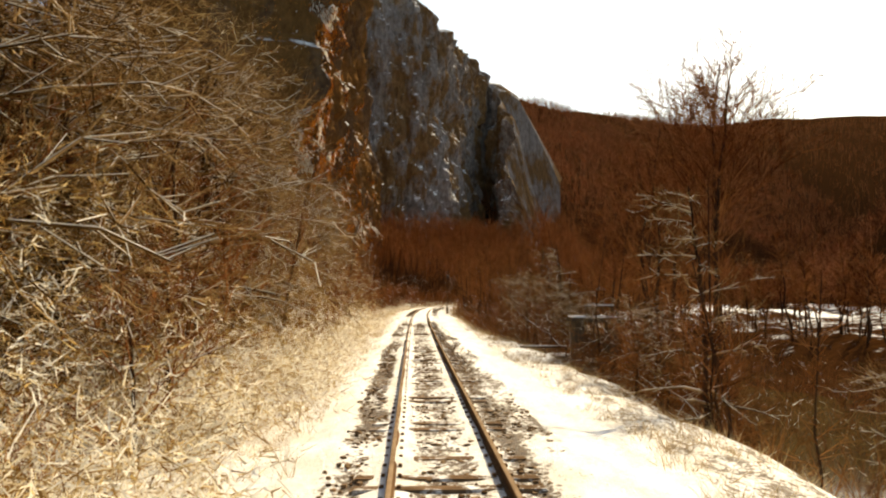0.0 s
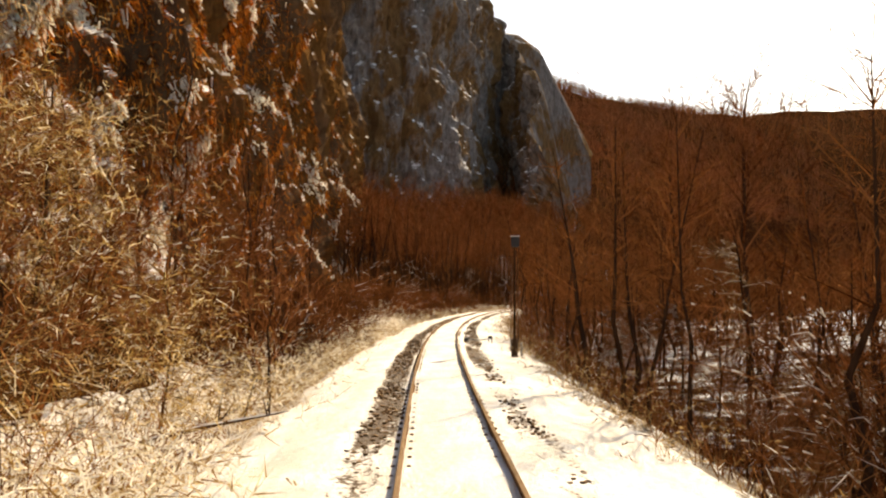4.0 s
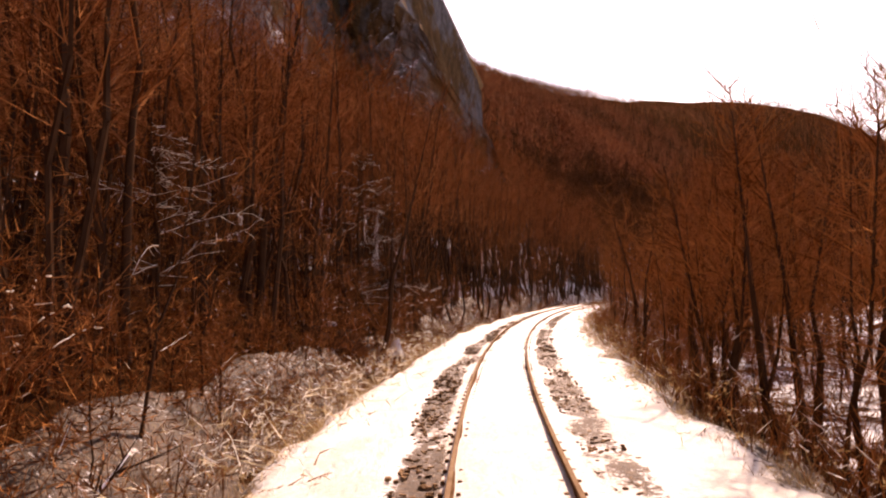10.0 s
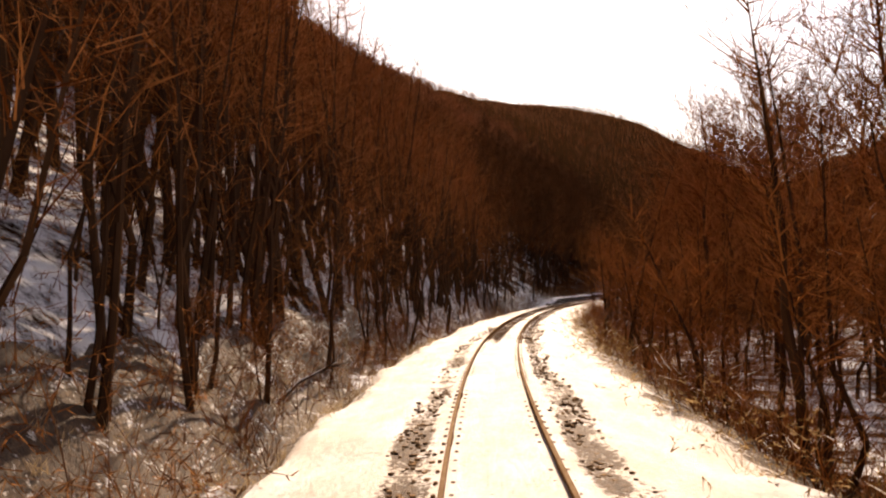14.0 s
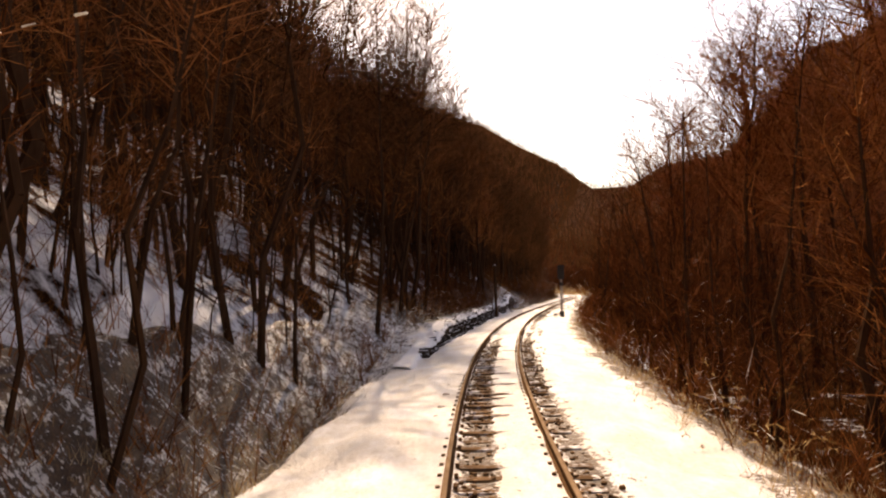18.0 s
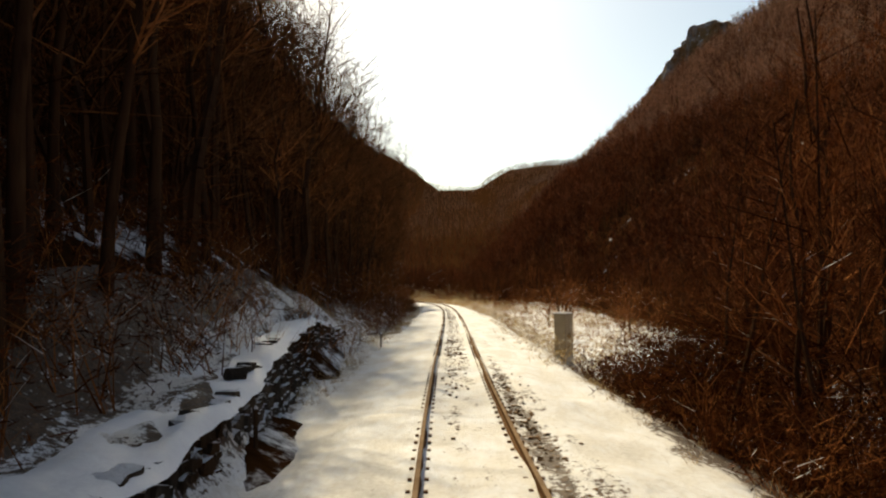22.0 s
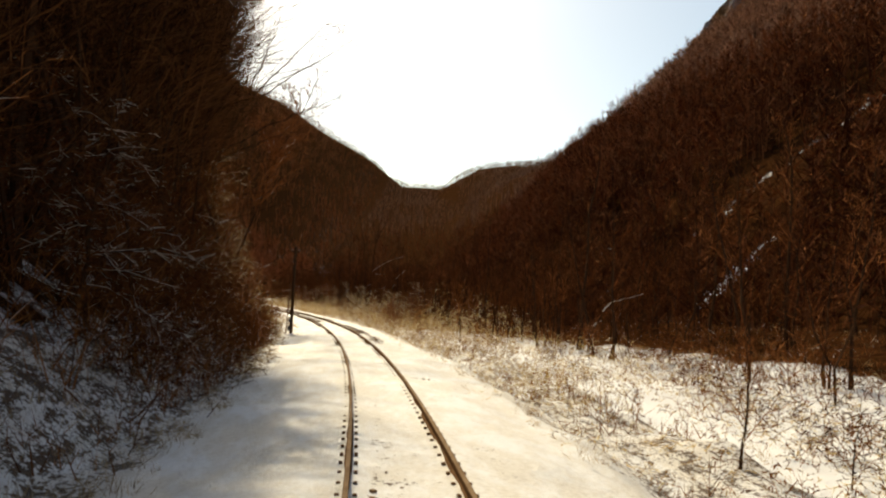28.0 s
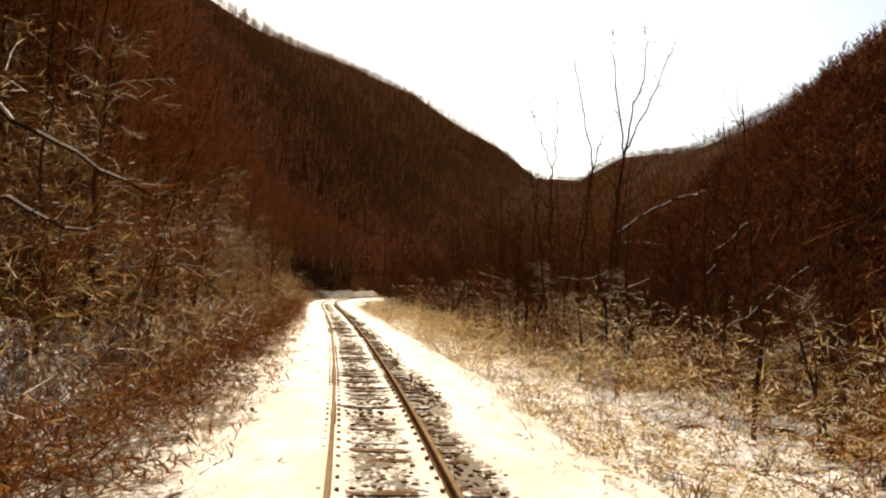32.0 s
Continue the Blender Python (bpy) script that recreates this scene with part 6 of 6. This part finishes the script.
def build_cabinet():
    c = tagged(new("relay_cabinet"), "weathered beige metal relay cabinet standing beside the track", "cabinet")
    c.matrix_basis = spot(153.0, 360.0, 0.85, -0.75)
    part("body", box((0.62, 0.58, 1.82), (0, 0, 1.0), 0.015), M_CABINET, c)
    part("roof", box((0.70, 0.66, 0.06), (0, 0, 1.94), 0.015), M_CABINET, c)
    part("plinth", box((0.66, 0.62, 0.5), (0, 0, -0.1), 0.02), M_GREY, c, "grey concrete plinth")
    for x in (-0.155, 0.155):
        dr = part("door", box((0.295, 0.02, 1.66), (x, -0.297, 1.02), 0.006), M_CABINET, c)
        part("handle", box((0.02, 0.03, 0.14), (x - 0.1 * (1 if x > 0 else -1), -0.32, 1.05), 0.005), M_STEEL, dr)
    part("snow_cap", box((0.66, 0.62, 0.05), (0, 0, 1.99), 0.02), M_SNOW, c, "thin snow on the roof")
    p = tagged(new("marker_stake"), "thin dark stake beside the relay cabinet", "stake", "marker stakes")
    p.matrix_basis = spot(161.0, 364.2)
    part("stake", rod(0.035, 0.03, (0, 0, -0.5), (0, 0, 3.1), 8), M_POLE, p)
    part("tip", rod(0.032, 0.01, (0, 0, 3.1), (0, 0, 3.16), 8), M_POLE, p)
    for s, u, h in ((417, -3.6, 0.6), (392, -3.3, 0.8), (561, 5.2, 0.95)):
        q = tagged(new("marker_stake"), "short dark marker post in the snowy verge", "stake", "marker stakes")
        q.matrix_basis = spot_su(s, u)
        part("stake", rod(0.04, 0.036, (0, 0, -0.3), (0, 0, h), 8), M_POLE, q)
        part("tip", rod(0.037, 0.015, (0, 0, h), (0, 0, h + 0.05), 8), M_SNOW, q, "snow on the top")


def build_footbridge():
    """Low walkway out to the gate works, kerb rail on short posts along its near side."""
    f = tagged(new("footbridge"), "short concrete walkway with low timber rail under snow", "footbridge")
    f.matrix_basis = spot_su(36.4, 4.8, 0.0, 0.0)
    part("deck", box((4.6, 1.2, 0.22), (2.1, 0.6, -0.82), 0.03), M_CONCRETE, f, "stained concrete deck")
    part("snow_cover", box((4.5, 1.05, 0.09), (2.1, 0.62, -0.672), 0.035), M_SNOW, f, "snow lying on the deck")
    for k in range(5):
        part("post", box((0.07, 0.07, 0.42), (0.1 + k, 0.03, -0.51), 0.008), M_POLE, f)
    part("rail", box((4.4, 0.06, 0.09), (2.1, 0.03, -0.27), 0.012), M_POLE, f)
    part("snow_strip", box((4.3, 0.065, 0.04), (2.1, 0.03, -0.205), 0.015), M_SNOW, f, "snow along the rail")
    for x in (0.6, 3.6):
        part("pier", box((0.4, 1.1, 2.4), (x, 0.6, -2.13), 0.05), M_CONCRETE, f, "wet stained concrete pier")


def build_sluice():
    """Gate works beside the walkway: a platform on two piers with a barred parapet."""
    a = tagged(new("sluice_gate"), "old concrete sluice gate with a barred snow-topped parapet", "sluice")
    a.matrix_basis = spot_su(35.0, 7.9, 0.0, 0.0)
    for x in (-0.75, 0.85):
        part("pier", box((0.42, 1.1, 4.4), (x, 0, -1.1), 0.05), M_CONCRETE, a, "stained concrete pier")
    part("gate_leaf", box((1.3, 0.12, 2.6), (0.05, 0.1, -0.9), 0.02), M_STEEL, a, "rusted steel gate leaf")
    part("platform", box((2.4, 1.3, 0.2), (0.05, 0, 1.1), 0.03), M_CONCRETE, a)
    part("snow_ledge", box((2.3, 1.2, 0.08), (0.05, 0, 1.235), 0.03), M_SNOW, a, "snow on the platform")
    part("parapet_rail", box((1.4, 0.08, 0.08), (0.15, -0.5, 1.72), 0.01), M_CONCRETE, a)
    part("snow_strip", box((1.38, 0.08, 0.05), (0.15, -0.5, 1.785), 0.02), M_SNOW, a, "snow on the parapet")
    for k in range(9):
        part("bar", box((0.045, 0.045, 0.55), (-0.49 + 0.16 * k, -0.5, 1.45), 0.006), M_CONCRETE, a)
    part("hoist_screw", rod(0.035, 0.035, (0.05, 0.1, 0.3), (0.05, 0.1, 1.7), 8), M_STEEL, a, "rusted hoist screw")


def rock_shape(seed):
    bm = bmesh.new()
    bmesh.ops.create_cube(bm, size=1.0)
    bmesh.ops.subdivide_edges(bm, edges=bm.edges[:], cuts=1, use_grid_fill=True)
    v = np.array([q.co[:] for q in bm.verts])
    f = np.array([[q.index for q in p.verts] for p in bm.faces])
    bm.free()
    round_off = v / np.linalg.norm(v, axis=1, keepdims=True) * 0.6
    r = np.random.default_rng(seed)
    return (v * 0.6 + round_off * 0.4) + r.normal(0, 0.05, v.shape), f


def build_stone_bank():
    """Dry-laid wall of rough dark stones in courses, a thick lumpy quilt of snow along its top."""
    bank = tagged(new("stone_bank"), "low dry-stone wall of dark rough stones under a thick snow cap", "stone wall", kind="structure")
    r = random.Random(21)
    shapes = [rock_shape(k) for k in range(8)]
    meshes = [mesh_from("stone", v, f, M_BANK) for v, f in shapes]
    vv, ff, n, count = [], [], 0, 0
    for row, z in enumerate((-0.34, -0.14, 0.06, 0.26, 0.42, 0.62, 0.82, 1.02, 1.22)):
        s = 340.0
        while s < 418:
            ln = r.uniform(0.22, 0.52)
            s += ln * 0.5
            back = 0.05 * row + r.uniform(-0.05, 0.05)
            w = float(bank_foot(s)) + 0.18 + back
            x, y = along(s, -w)
            a = float(np.interp(s, full_s, full_a))
            m = Matrix.Translation((x, y, z + r.uniform(-0.05, 0.05))) @ Matrix.Rotation(a + r.uniform(-0.2, 0.2), 4, "Z") @ Matrix.Rotation(r.uniform(-0.25, 0.25), 4, "X") @ Matrix.Diagonal((r.uniform(0.3, 0.42), ln * 1.02, r.uniform(0.17, 0.25), 1))
            s += ln * 0.5
            if r.random() < 0.1 or z > wall_top(s) - 0.06:
                continue
            k = r.randrange(8)
            if 352 < s < 376 and count < 300:
                under(new("stone", meshes[k]), bank).matrix_basis = m
                count += 1
                continue
            v, f = shapes[k]
            q = np.array(m)
            vv.append(v @ q[:3, :3].T + q[:3, 3])
            ff.append(f + n)
            n += len(v)
    tagged(under(new("stones", mesh_from("stones", np.concatenate(vv), np.concatenate(ff), M_BANK)), bank), kind="stuff")
    ss, kk = np.arange(337.0, 421, 0.22), np.linspace(0, 1, 11)
    S, K = np.meshgrid(ss, kk, indexing="ij")
    S, K = S.ravel(), K.ravel()
    lip = 0.16 * fbm(S / 0.8, S * 0, 3, 141) + 0.1 * fbm(S / 3, S * 0, 2, 142)
    w = bank_foot(S) + 0.10 + lip * (1 - K) + knots(S, [(370, 0.85), (392, 1.5)]) * K
    x, y = along(S, -w)
    top = wall_top(S) + 0.15 * fbm(S / 1.1, w / 0.7, 3, 143) + 0.12 * fbm(S / 4, w, 2, 144)
    z = np.where(K < 0.05, top - 0.16, np.where(K < 0.15, top - 0.03, top)) + np.where(K > 0.85, np.minimum(height(S, -w) - top - 0.05, 0) * (K > 0.95), 0)
    i = (np.arange(len(ss) - 1)[:, None] * 11 + np.arange(10)).ravel()
    cap = mesh_from("snow_cap", np.stack([x, y, z], 1), np.stack([i, i + 1, i + 12, i + 11], 1), M_SNOW, True)
    tagged(under(new("snow_cap", cap), bank), "thick lumpy snow along the top")


def build_deadwood():
    """Fallen boughs and root stumps with snow along the left verge."""
    r = random.Random(31)
    for s, u, ln in ((84, -5.2, 3.2), (97, -5.4, 2.5), (137, -5.4, 2.0), (172, -5.2, 1.8), (183, -5.5, 1.5), (204, -5.4, 1.8), (228, -5.5, 1.6), (262, -5.4, 1.8),
                     (300, -5.4, 1.6), (548, -6.5, 3.0), (563, -6.8, 3.4), (588, 9.5, 4.2), (582, 9.0, 5.0), (40, 7.0, 4.0), (62, 6.5, 3.6), (26, 8.0, 4.5)):
        b = tagged(new("fallen_bough"), "broken grey-brown bough with snow along its upper side", "bough", "fallen boughs")
        b.matrix_basis = spot_su(s, u, r.uniform(-1.2, 1.2))
        up = r.uniform(0.15, 0.55) if abs(u) < 5.3 else r.uniform(0.4, 0.8)
        p0 = Vector((0, -ln * 0.4, 0.05))
        p1 = Vector((r.uniform(-0.4, 0.4), ln * 0.15, ln * up * 0.6))
        p2 = Vector((r.uniform(-0.8, 0.8), ln * 0.6, ln * up))
        stem = rod(0.05, 0.038, p0, p1, 8)
        part("stem", stem, M_BARK, b)
        part("stem_end", rod(0.038, 0.012, p1, p2, 8), M_BARK, b)
        for k in range(9):
            q = p0.lerp(p1, 0.5 + 0.5 * r.random()) if k < 2 else p1.lerp(p2, r.random())
            e = q + Vector((r.uniform(-0.9, 0.9), r.uniform(-0.3, 0.9), r.uniform(0.0, 0.7)))
            part("side_branch", rod(0.02, 0.005, q, e, 6), M_BARK, b)
        for q0, q1, w in ((p0, p1, 0.04), (p1, p2, 0.026)):
            part("snow_strip", rod(w, w * 0.5, q0 + Vector((0, 0, 0.03)), q1 + Vector((0, 0, 0.024)), 8), M_SNOW, b, "snow along the wood")


def limb_along(name, pts, r0, r1, parent, seed, shoot=1.1, snow=True):
    """Crooked bare limb through places (s, u, height over the rails), with side shoots and snow on top."""
    r = np.random.default_rng(seed)
    p = []
    for s, u, z in pts:
        x, y = along(s, u)
        p.append((float(x), float(y), z))
    p = np.array(p)
    k = np.linspace(0, len(p) - 1, 4 * len(p))
    p = np.stack([np.interp(k, np.arange(len(p)), p[:, c]) for c in range(3)], 1)
    p[1:-1] += r.normal(0, 0.05, (len(p) - 2, 3))
    rad = np.linspace(r0, r1, len(p))
    wood_part = under(new(name, mesh_from(name, *tubes(p[:-1], p[1:], rad[:-1], rad[1:], 7), M_BARK, True)), parent)
    d = np.diff(p, axis=0)
    ln = np.linalg.norm(d, axis=1)
    n = len(d) // 3
    q0, qd, ql = fork(p[n:-1], d[n:] / ln[n:, None], np.full(len(d) - n, shoot), 3, r, 0.6, 0.0, 0.5, 0.05)
    g0, gd, gl = fork(q0, qd, ql, 4, r, 0.55, 0.2, 1.0, 0.0)
    shoots = join([tubes(q0, q0 + qd * ql[:, None], 0.012, 0.004, 3), tubes(g0, g0 + gd * gl[:, None] * 0.7, 0.005, 0.002, 3)])
    tagged(under(new("spray", mesh_from("spray", *shoots, M_TWIG)), wood_part), kind="stuff")
    if snow:
        top = p + np.array((0, 0, 1.0)) * rad[:, None] * 0.8
        flat = (np.abs(d[:, 2]) / ln < 0.8) & (r.random(len(d)) < 0.8)
        tagged(under(new("snow_strip", mesh_from("snow_strip", *tubes(top[:-1][flat], top[1:][flat], rad[:-1][flat] * 0.75 + 0.008, rad[1:][flat] * 0.75 + 0.006, 6), M_LADEN, True)), wood_part), "snow along the limb", kind="stuff")


def build_limbs():
    a = tagged(new("overhanging_tree"), "bare tree with two low snow-laden limbs over the verge", "tree")
    z = float(height(567.5, -10))
    limb_along("trunk", [(567.5, -10, z - 0.2), (567.7, -9.8, z + 2), (567.5, -9.4, z + 4.5), (567.9, -9.6, z + 8)], 0.16, 0.05, a, 301, snow=False)
    limb_along("limb", [(567.6, -9.6, z + 4.0), (567.3, -7.8, 5.7), (567.1, -6.2, 4.8), (567, -4.2, 3.8)], 0.07, 0.022, a, 302)
    limb_along("limb", [(567.6, -9.7, z + 2.6), (567.2, -8.2, 4.1), (566.8, -6.7, 3.6), (566.5, -5.0, 3.05)], 0.065, 0.022, a, 303)
    # a tall tree reaching out over the line
    a = tagged(new("overhanging_tree"), "tall bare tree spreading fine branches high over the line", "tree")
    z = float(height(532.5, -9.5))
    limb_along("trunk", [(532.5, -9.5, z - 0.2), (532.7, -9.1, 5.5), (533, -8.2, 10), (533.1, -6.8, 13.5)], 0.15, 0.06, a, 320, snow=False)
    for i, pts in enumerate(([(533, -7.6, 11.5), (533.1, -5.5, 14.6), (532.6, -2.9, 16.5), (531.8, 0.2, 18.6)],
                             [(533.1, -6.8, 13.5), (533, -5.0, 15.8), (532.7, -3.2, 17.8), (532.3, -1.6, 19.5)],
                             [(533, -7.8, 10.8), (533.2, -5.0, 12.8), (532.8, -2.4, 14.0), (532.4, -0.4, 15.0)],
                             [(533, -8.0, 10.2), (533.4, -5.8, 11.5), (533.3, -4.0, 12.4), (533.2, -2.6, 12.6)],
                             [(533.1, -6.8, 13.5), (533.5, -6.0, 16.0), (533.5, -5.0, 18.5), (533.4, -4.6, 20.0)])):
        limb_along("limb", pts, 0.06, 0.012, a, 321 + i, 2.3, snow=False)
    # slender forked trees beside the verge
    for i, (label, limbs) in enumerate((
            ("slender forked tree with three upright leaders and snowy side limbs",
             [("trunk", [(589.6, 12.6, -1.2), (589.5, 12.6, 0.8), (589.3, 12.9, 4.4), (589.1, 13.1, 7.3), (589.0, 13.3, 9.3)], 0.12, 0.075),
              ("leader", [(589.0, 13.3, 9.3), (588.9, 12.8, 12.4), (588.8, 12.3, 15.8)], 0.06, 0.012),
              ("leader", [(589.0, 13.3, 9.3), (588.8, 13.6, 11.6), (588.6, 14.1, 13.8), (588.5, 14.0, 16.0)], 0.06, 0.012),
              ("leader", [(589.0, 13.3, 9.3), (588.8, 13.9, 10.9), (588.5, 14.8, 13.0), (588.3, 15.5, 15.2)], 0.06, 0.012),
              ("side_limb", [(589.2, 13.1, 5.5), (588.9, 14.7, 6.7), (588.7, 16.1, 7.4), (588.4, 17.5, 7.8)], 0.055, 0.025),
              ("side_limb", [(589.4, 12.9, 2.7), (589.2, 14.1, 2.9), (589.0, 15.0, 3.4)], 0.035, 0.015),
              ("side_limb", [(589.3, 12.9, 3.6), (589.5, 11.8, 3.1), (589.8, 10.3, 3.2)], 0.035, 0.015),
              ("side_limb", [(589.2, 13.3, 5.0), (589.1, 14.2, 5.1), (588.9, 15.4, 5.0)], 0.035, 0.015)]),
            ("slender bare tree with two leaders beside the verge",
             [("trunk", [(590.1, 9.9, -1.2), (589.8, 9.8, 4.3), (589.6, 9.8, 8.3)], 0.075, 0.045),
              ("leader", [(589.6, 9.8, 8.3), (589.6, 9.2, 10.2), (589.6, 8.4, 11.9)], 0.04, 0.01),
              ("leader", [(589.6, 9.8, 8.3), (589.4, 9.9, 10.5), (589.4, 9.8, 12.2)], 0.04, 0.01)]),
            ("slender leaning tree with a long thin leader",
             [("trunk", [(589.9, 10.9, -1.2), (589.5, 11.5, 4.4), (589.3, 11.8, 8.6)], 0.08, 0.05),
              ("leader", [(589.3, 11.8, 8.6), (589.2, 11.2, 11.7), (589.1, 10.4, 14.7)], 0.045, 0.01),
              ("leader", [(589.3, 11.8, 8.6), (589.1, 12.1, 10.1), (589.0, 12.8, 11.2)], 0.035, 0.01)]))):
        a = tagged(new("tree"), label, "tree", "trees standing by themselves")
        for j, (name, pts, r0, r1) in enumerate(limbs):
            limb_along(name, pts, r0, r1, a, 330 + 10 * i + j, 1.1 if name == "leader" else 0.7, name == "side_limb")
    for base, pts, sd in ((-1.3, [(582.8, 11.2, 0), (582.3, 14.1, 1.8), (581.9, 16.3, 3.5), (581.5, 18.3, 5.3)], 305),
                          (-1.0, [(582.6, 12.6, 0), (582.1, 15.5, 0.7), (581.7, 18.2, 1.9)], 306),
                          (-1.2, [(582.4, 14.0, 0), (582.3, 13.9, 2.9), (582.0, 14.6, 5.7), (581.8, 15.8, 6.9)], 313),
                          (float(height(566, 9.2)), [(566, 9.2, 0), (567, 10.6, 0.6), (568, 12.4, 1.5), (569, 14.2, 2.2)], 307),
                          (float(height(34, 7.4)), [(34, 7.4, 0), (36, 6.9, 1.2), (39, 6.6, 1.9), (42, 6.9, 2.9)], 308),
                          (float(height(44, 8.2)), [(44, 8.2, 0), (43, 7.2, 0.9), (41, 6.4, 1.6), (40, 5.6, 1.7)], 309),
                          (float(height(525.6, 13.7)), [(525.6, 13.7, 0), (525.8, 14.1, 1.6), (526.0, 15.3, 3.0), (526.2, 17.4, 3.6)], 311),
                          (float(height(100, -6.2)), [(100, -6.2, 0), (100.4, -5.9, 1.0), (101, -5.5, 1.9), (101.6, -5.3, 2.2)], 312),
                          (float(height(103, -6.0)), [(103, -6.0, 0), (103.5, -5.6, 0.8), (104, -5.0, 1.6), (104.4, -4.7, 2.2)], 310)):
        b = tagged(new("leaning_stem"), "leaning broken stem with snow along its upper side", "stem", "leaning broken stems")
        limb_along("stem", [(s, u, base - 0.1 + h) for s, u, h in pts], 0.065, 0.02, b, sd)


def lump(seed, size, rough, cuts=3):
    """Knobbly rounded mass."""
    bm = bmesh.new()
    bmesh.ops.create_icosphere(bm, subdivisions=cuts, radius=1.0)
    v = np.array([q.co[:] for q in bm.verts])
    d = 1 + rough * (fbm(v[:, 0] * 1.7 + seed, v[:, 1] * 1.7 + v[:, 2], 3, seed) + 0.6 * fbm(v[:, 2] * 4, v[:, 0] * 4 + v[:, 1] * 3, 3, seed + 1))
    for q, c in zip(bm.verts, v * d[:, None] * np.array(size)):
        q.co = c
    return bm


def build_root_stumps():
    """Uprooted root plate with a broken, snow-crusted stump beside it."""
    r = np.random.default_rng(52)
    for name, label, s, u, size, roots, snowy in (("root_plate", "upturned dark root plate matted with earth and dead stalks", 205.3, -7.0, (0.75, 1.15, 0.95), 130, False),
                                                  ("root_stump", "broken pale stump with curling snow-crusted roots", 207.2, -5.2, (0.5, 0.55, 0.95), 9, True),
                                                  ("root_stump", "low rotten stump under a crust of snow", 201.6, -5.2, (0.4, 0.5, 0.5), 8, True)):
        a = tagged(new(name), label, "tree stump")
        a.matrix_basis = spot_su(s, u, r.uniform(-0.5, 0.5))
        part("root_mass", lump(int(s), size, 0.5), M_BARK, a)
        if snowy:
            cap = lump(int(s), (size[0] * 1.04, size[1] * 1.04, size[2] * 1.06), 0.5)
            bmesh.ops.delete(cap, geom=[f for f in cap.faces if f.normal.z < 0.45], context="FACES")
            part("snow_cap", cap, M_SNOW, a, "snow on the stump")
        w0, w1, w2 = [], [], []
        for i in range(roots):
            way = r.normal(0, 1, 3) * (1, 1, 0.6)
            way /= np.linalg.norm(way)
            p0 = way * np.array(size) * 0.8
            p1 = p0 + way * r.uniform(0.25, 0.6) + (0, 0, r.uniform(-0.1, 0.3))
            p2 = p1 + way * r.uniform(0.1, 0.5) + r.normal(0, 0.15, 3) - (0, 0, 0.35)
            if snowy:
                p2[2] = max(p2[2], 0.0)
                root = part("root", rod(0.045, 0.03, p0, p1, 7), M_BARK, a)
                part("root_end", rod(0.03, 0.012, p1, p2, 6), M_BARK, root)
                part("snow_strip", rod(0.028, 0.02, p0 + (0, 0, 0.035), p1 + (0, 0, 0.025), 6), M_SNOW, root, "snow along the root")
            w0.append(p0), w1.append(p1), w2.append(p2)
        if not snowy:
            v, f = join([tubes(w0, w1, 0.014, 0.009, 4), tubes(w1, w2, 0.009, 0.003, 4)])
            tagged(under(new("root_tangle", mesh_from("root_tangle", v, f, M_DARKSHADEBRUSH)), a), kind="stuff")


build_signals()
build_root_stumps()
build_limbs()
build_magnet(108.6, 1.22, 2.46, "pair of dark trackside magnet boxes joined by a cable")
build_magnet(373.4, 1.2, 2.38, "pair of dark trackside magnet boxes joined by a cable")
build_magnet(377.6, 2.2, 2.65, "pair of dark trackside magnet boxes joined by a cable")
build_poles()
build_cabinet()
build_footbridge()
build_sluice()
build_deadwood()
build_stone_bank()


# ---- loose stones and lumps on the trackbed ----
def build_ballast():
    r = np.random.default_rng(44)
    n = 330000
    s, u = r.uniform(-6, 650, n), r.uniform(-2.4, 2.6, n)
    keep = r.random(n) < np.clip(bareness(s, u) * 0.7 - 0.3, 0, 1)
    keep &= np.abs(np.abs(u) - 0.7525) > 0.09
    s, u = s[keep], u[keep]
    x, y = along(s, u)
    b = bareness(s, u)
    z = land(s, u, x, y) + (0.08 - 0.075 * np.clip(b * 1.3, 0, 1)) + 0.005
    n = len(x)
    # squashed, twisted eight-corner lumps
    c = np.array([[a, b2, d] for a in (-1, 1) for b2 in (-1, 1) for d in (-1, 1)], float)
    c = c[None] * r.uniform(0.55, 1.1, (n, 8, 3)) * (r.uniform(0.018, 0.042, (n, 1, 1)) * np.array([1, 1, 0.7]))
    a = r.uniform(0, 6.28, n)
    cx = c[..., 0] * np.cos(a)[:, None] - c[..., 1] * np.sin(a)[:, None]
    cy = c[..., 0] * np.sin(a)[:, None] + c[..., 1] * np.cos(a)[:, None]
    v = np.stack([cx + x[:, None], cy + y[:, None], c[..., 2] + z[:, None]], -1).reshape(-1, 3)
    f = np.array([[0, 1, 3, 2], [4, 6, 7, 5], [0, 4, 5, 1], [2, 3, 7, 6], [1, 5, 7, 3]])
    f = (np.arange(n)[:, None, None] * 8 + f).reshape(-1, 4)
    tagged(new("ballast_stones", mesh_from("ballast_stones", v, f, M_STONE)), "brown broken ballast stones showing through the snow", "ballast", kind="stuff")


build_ballast()
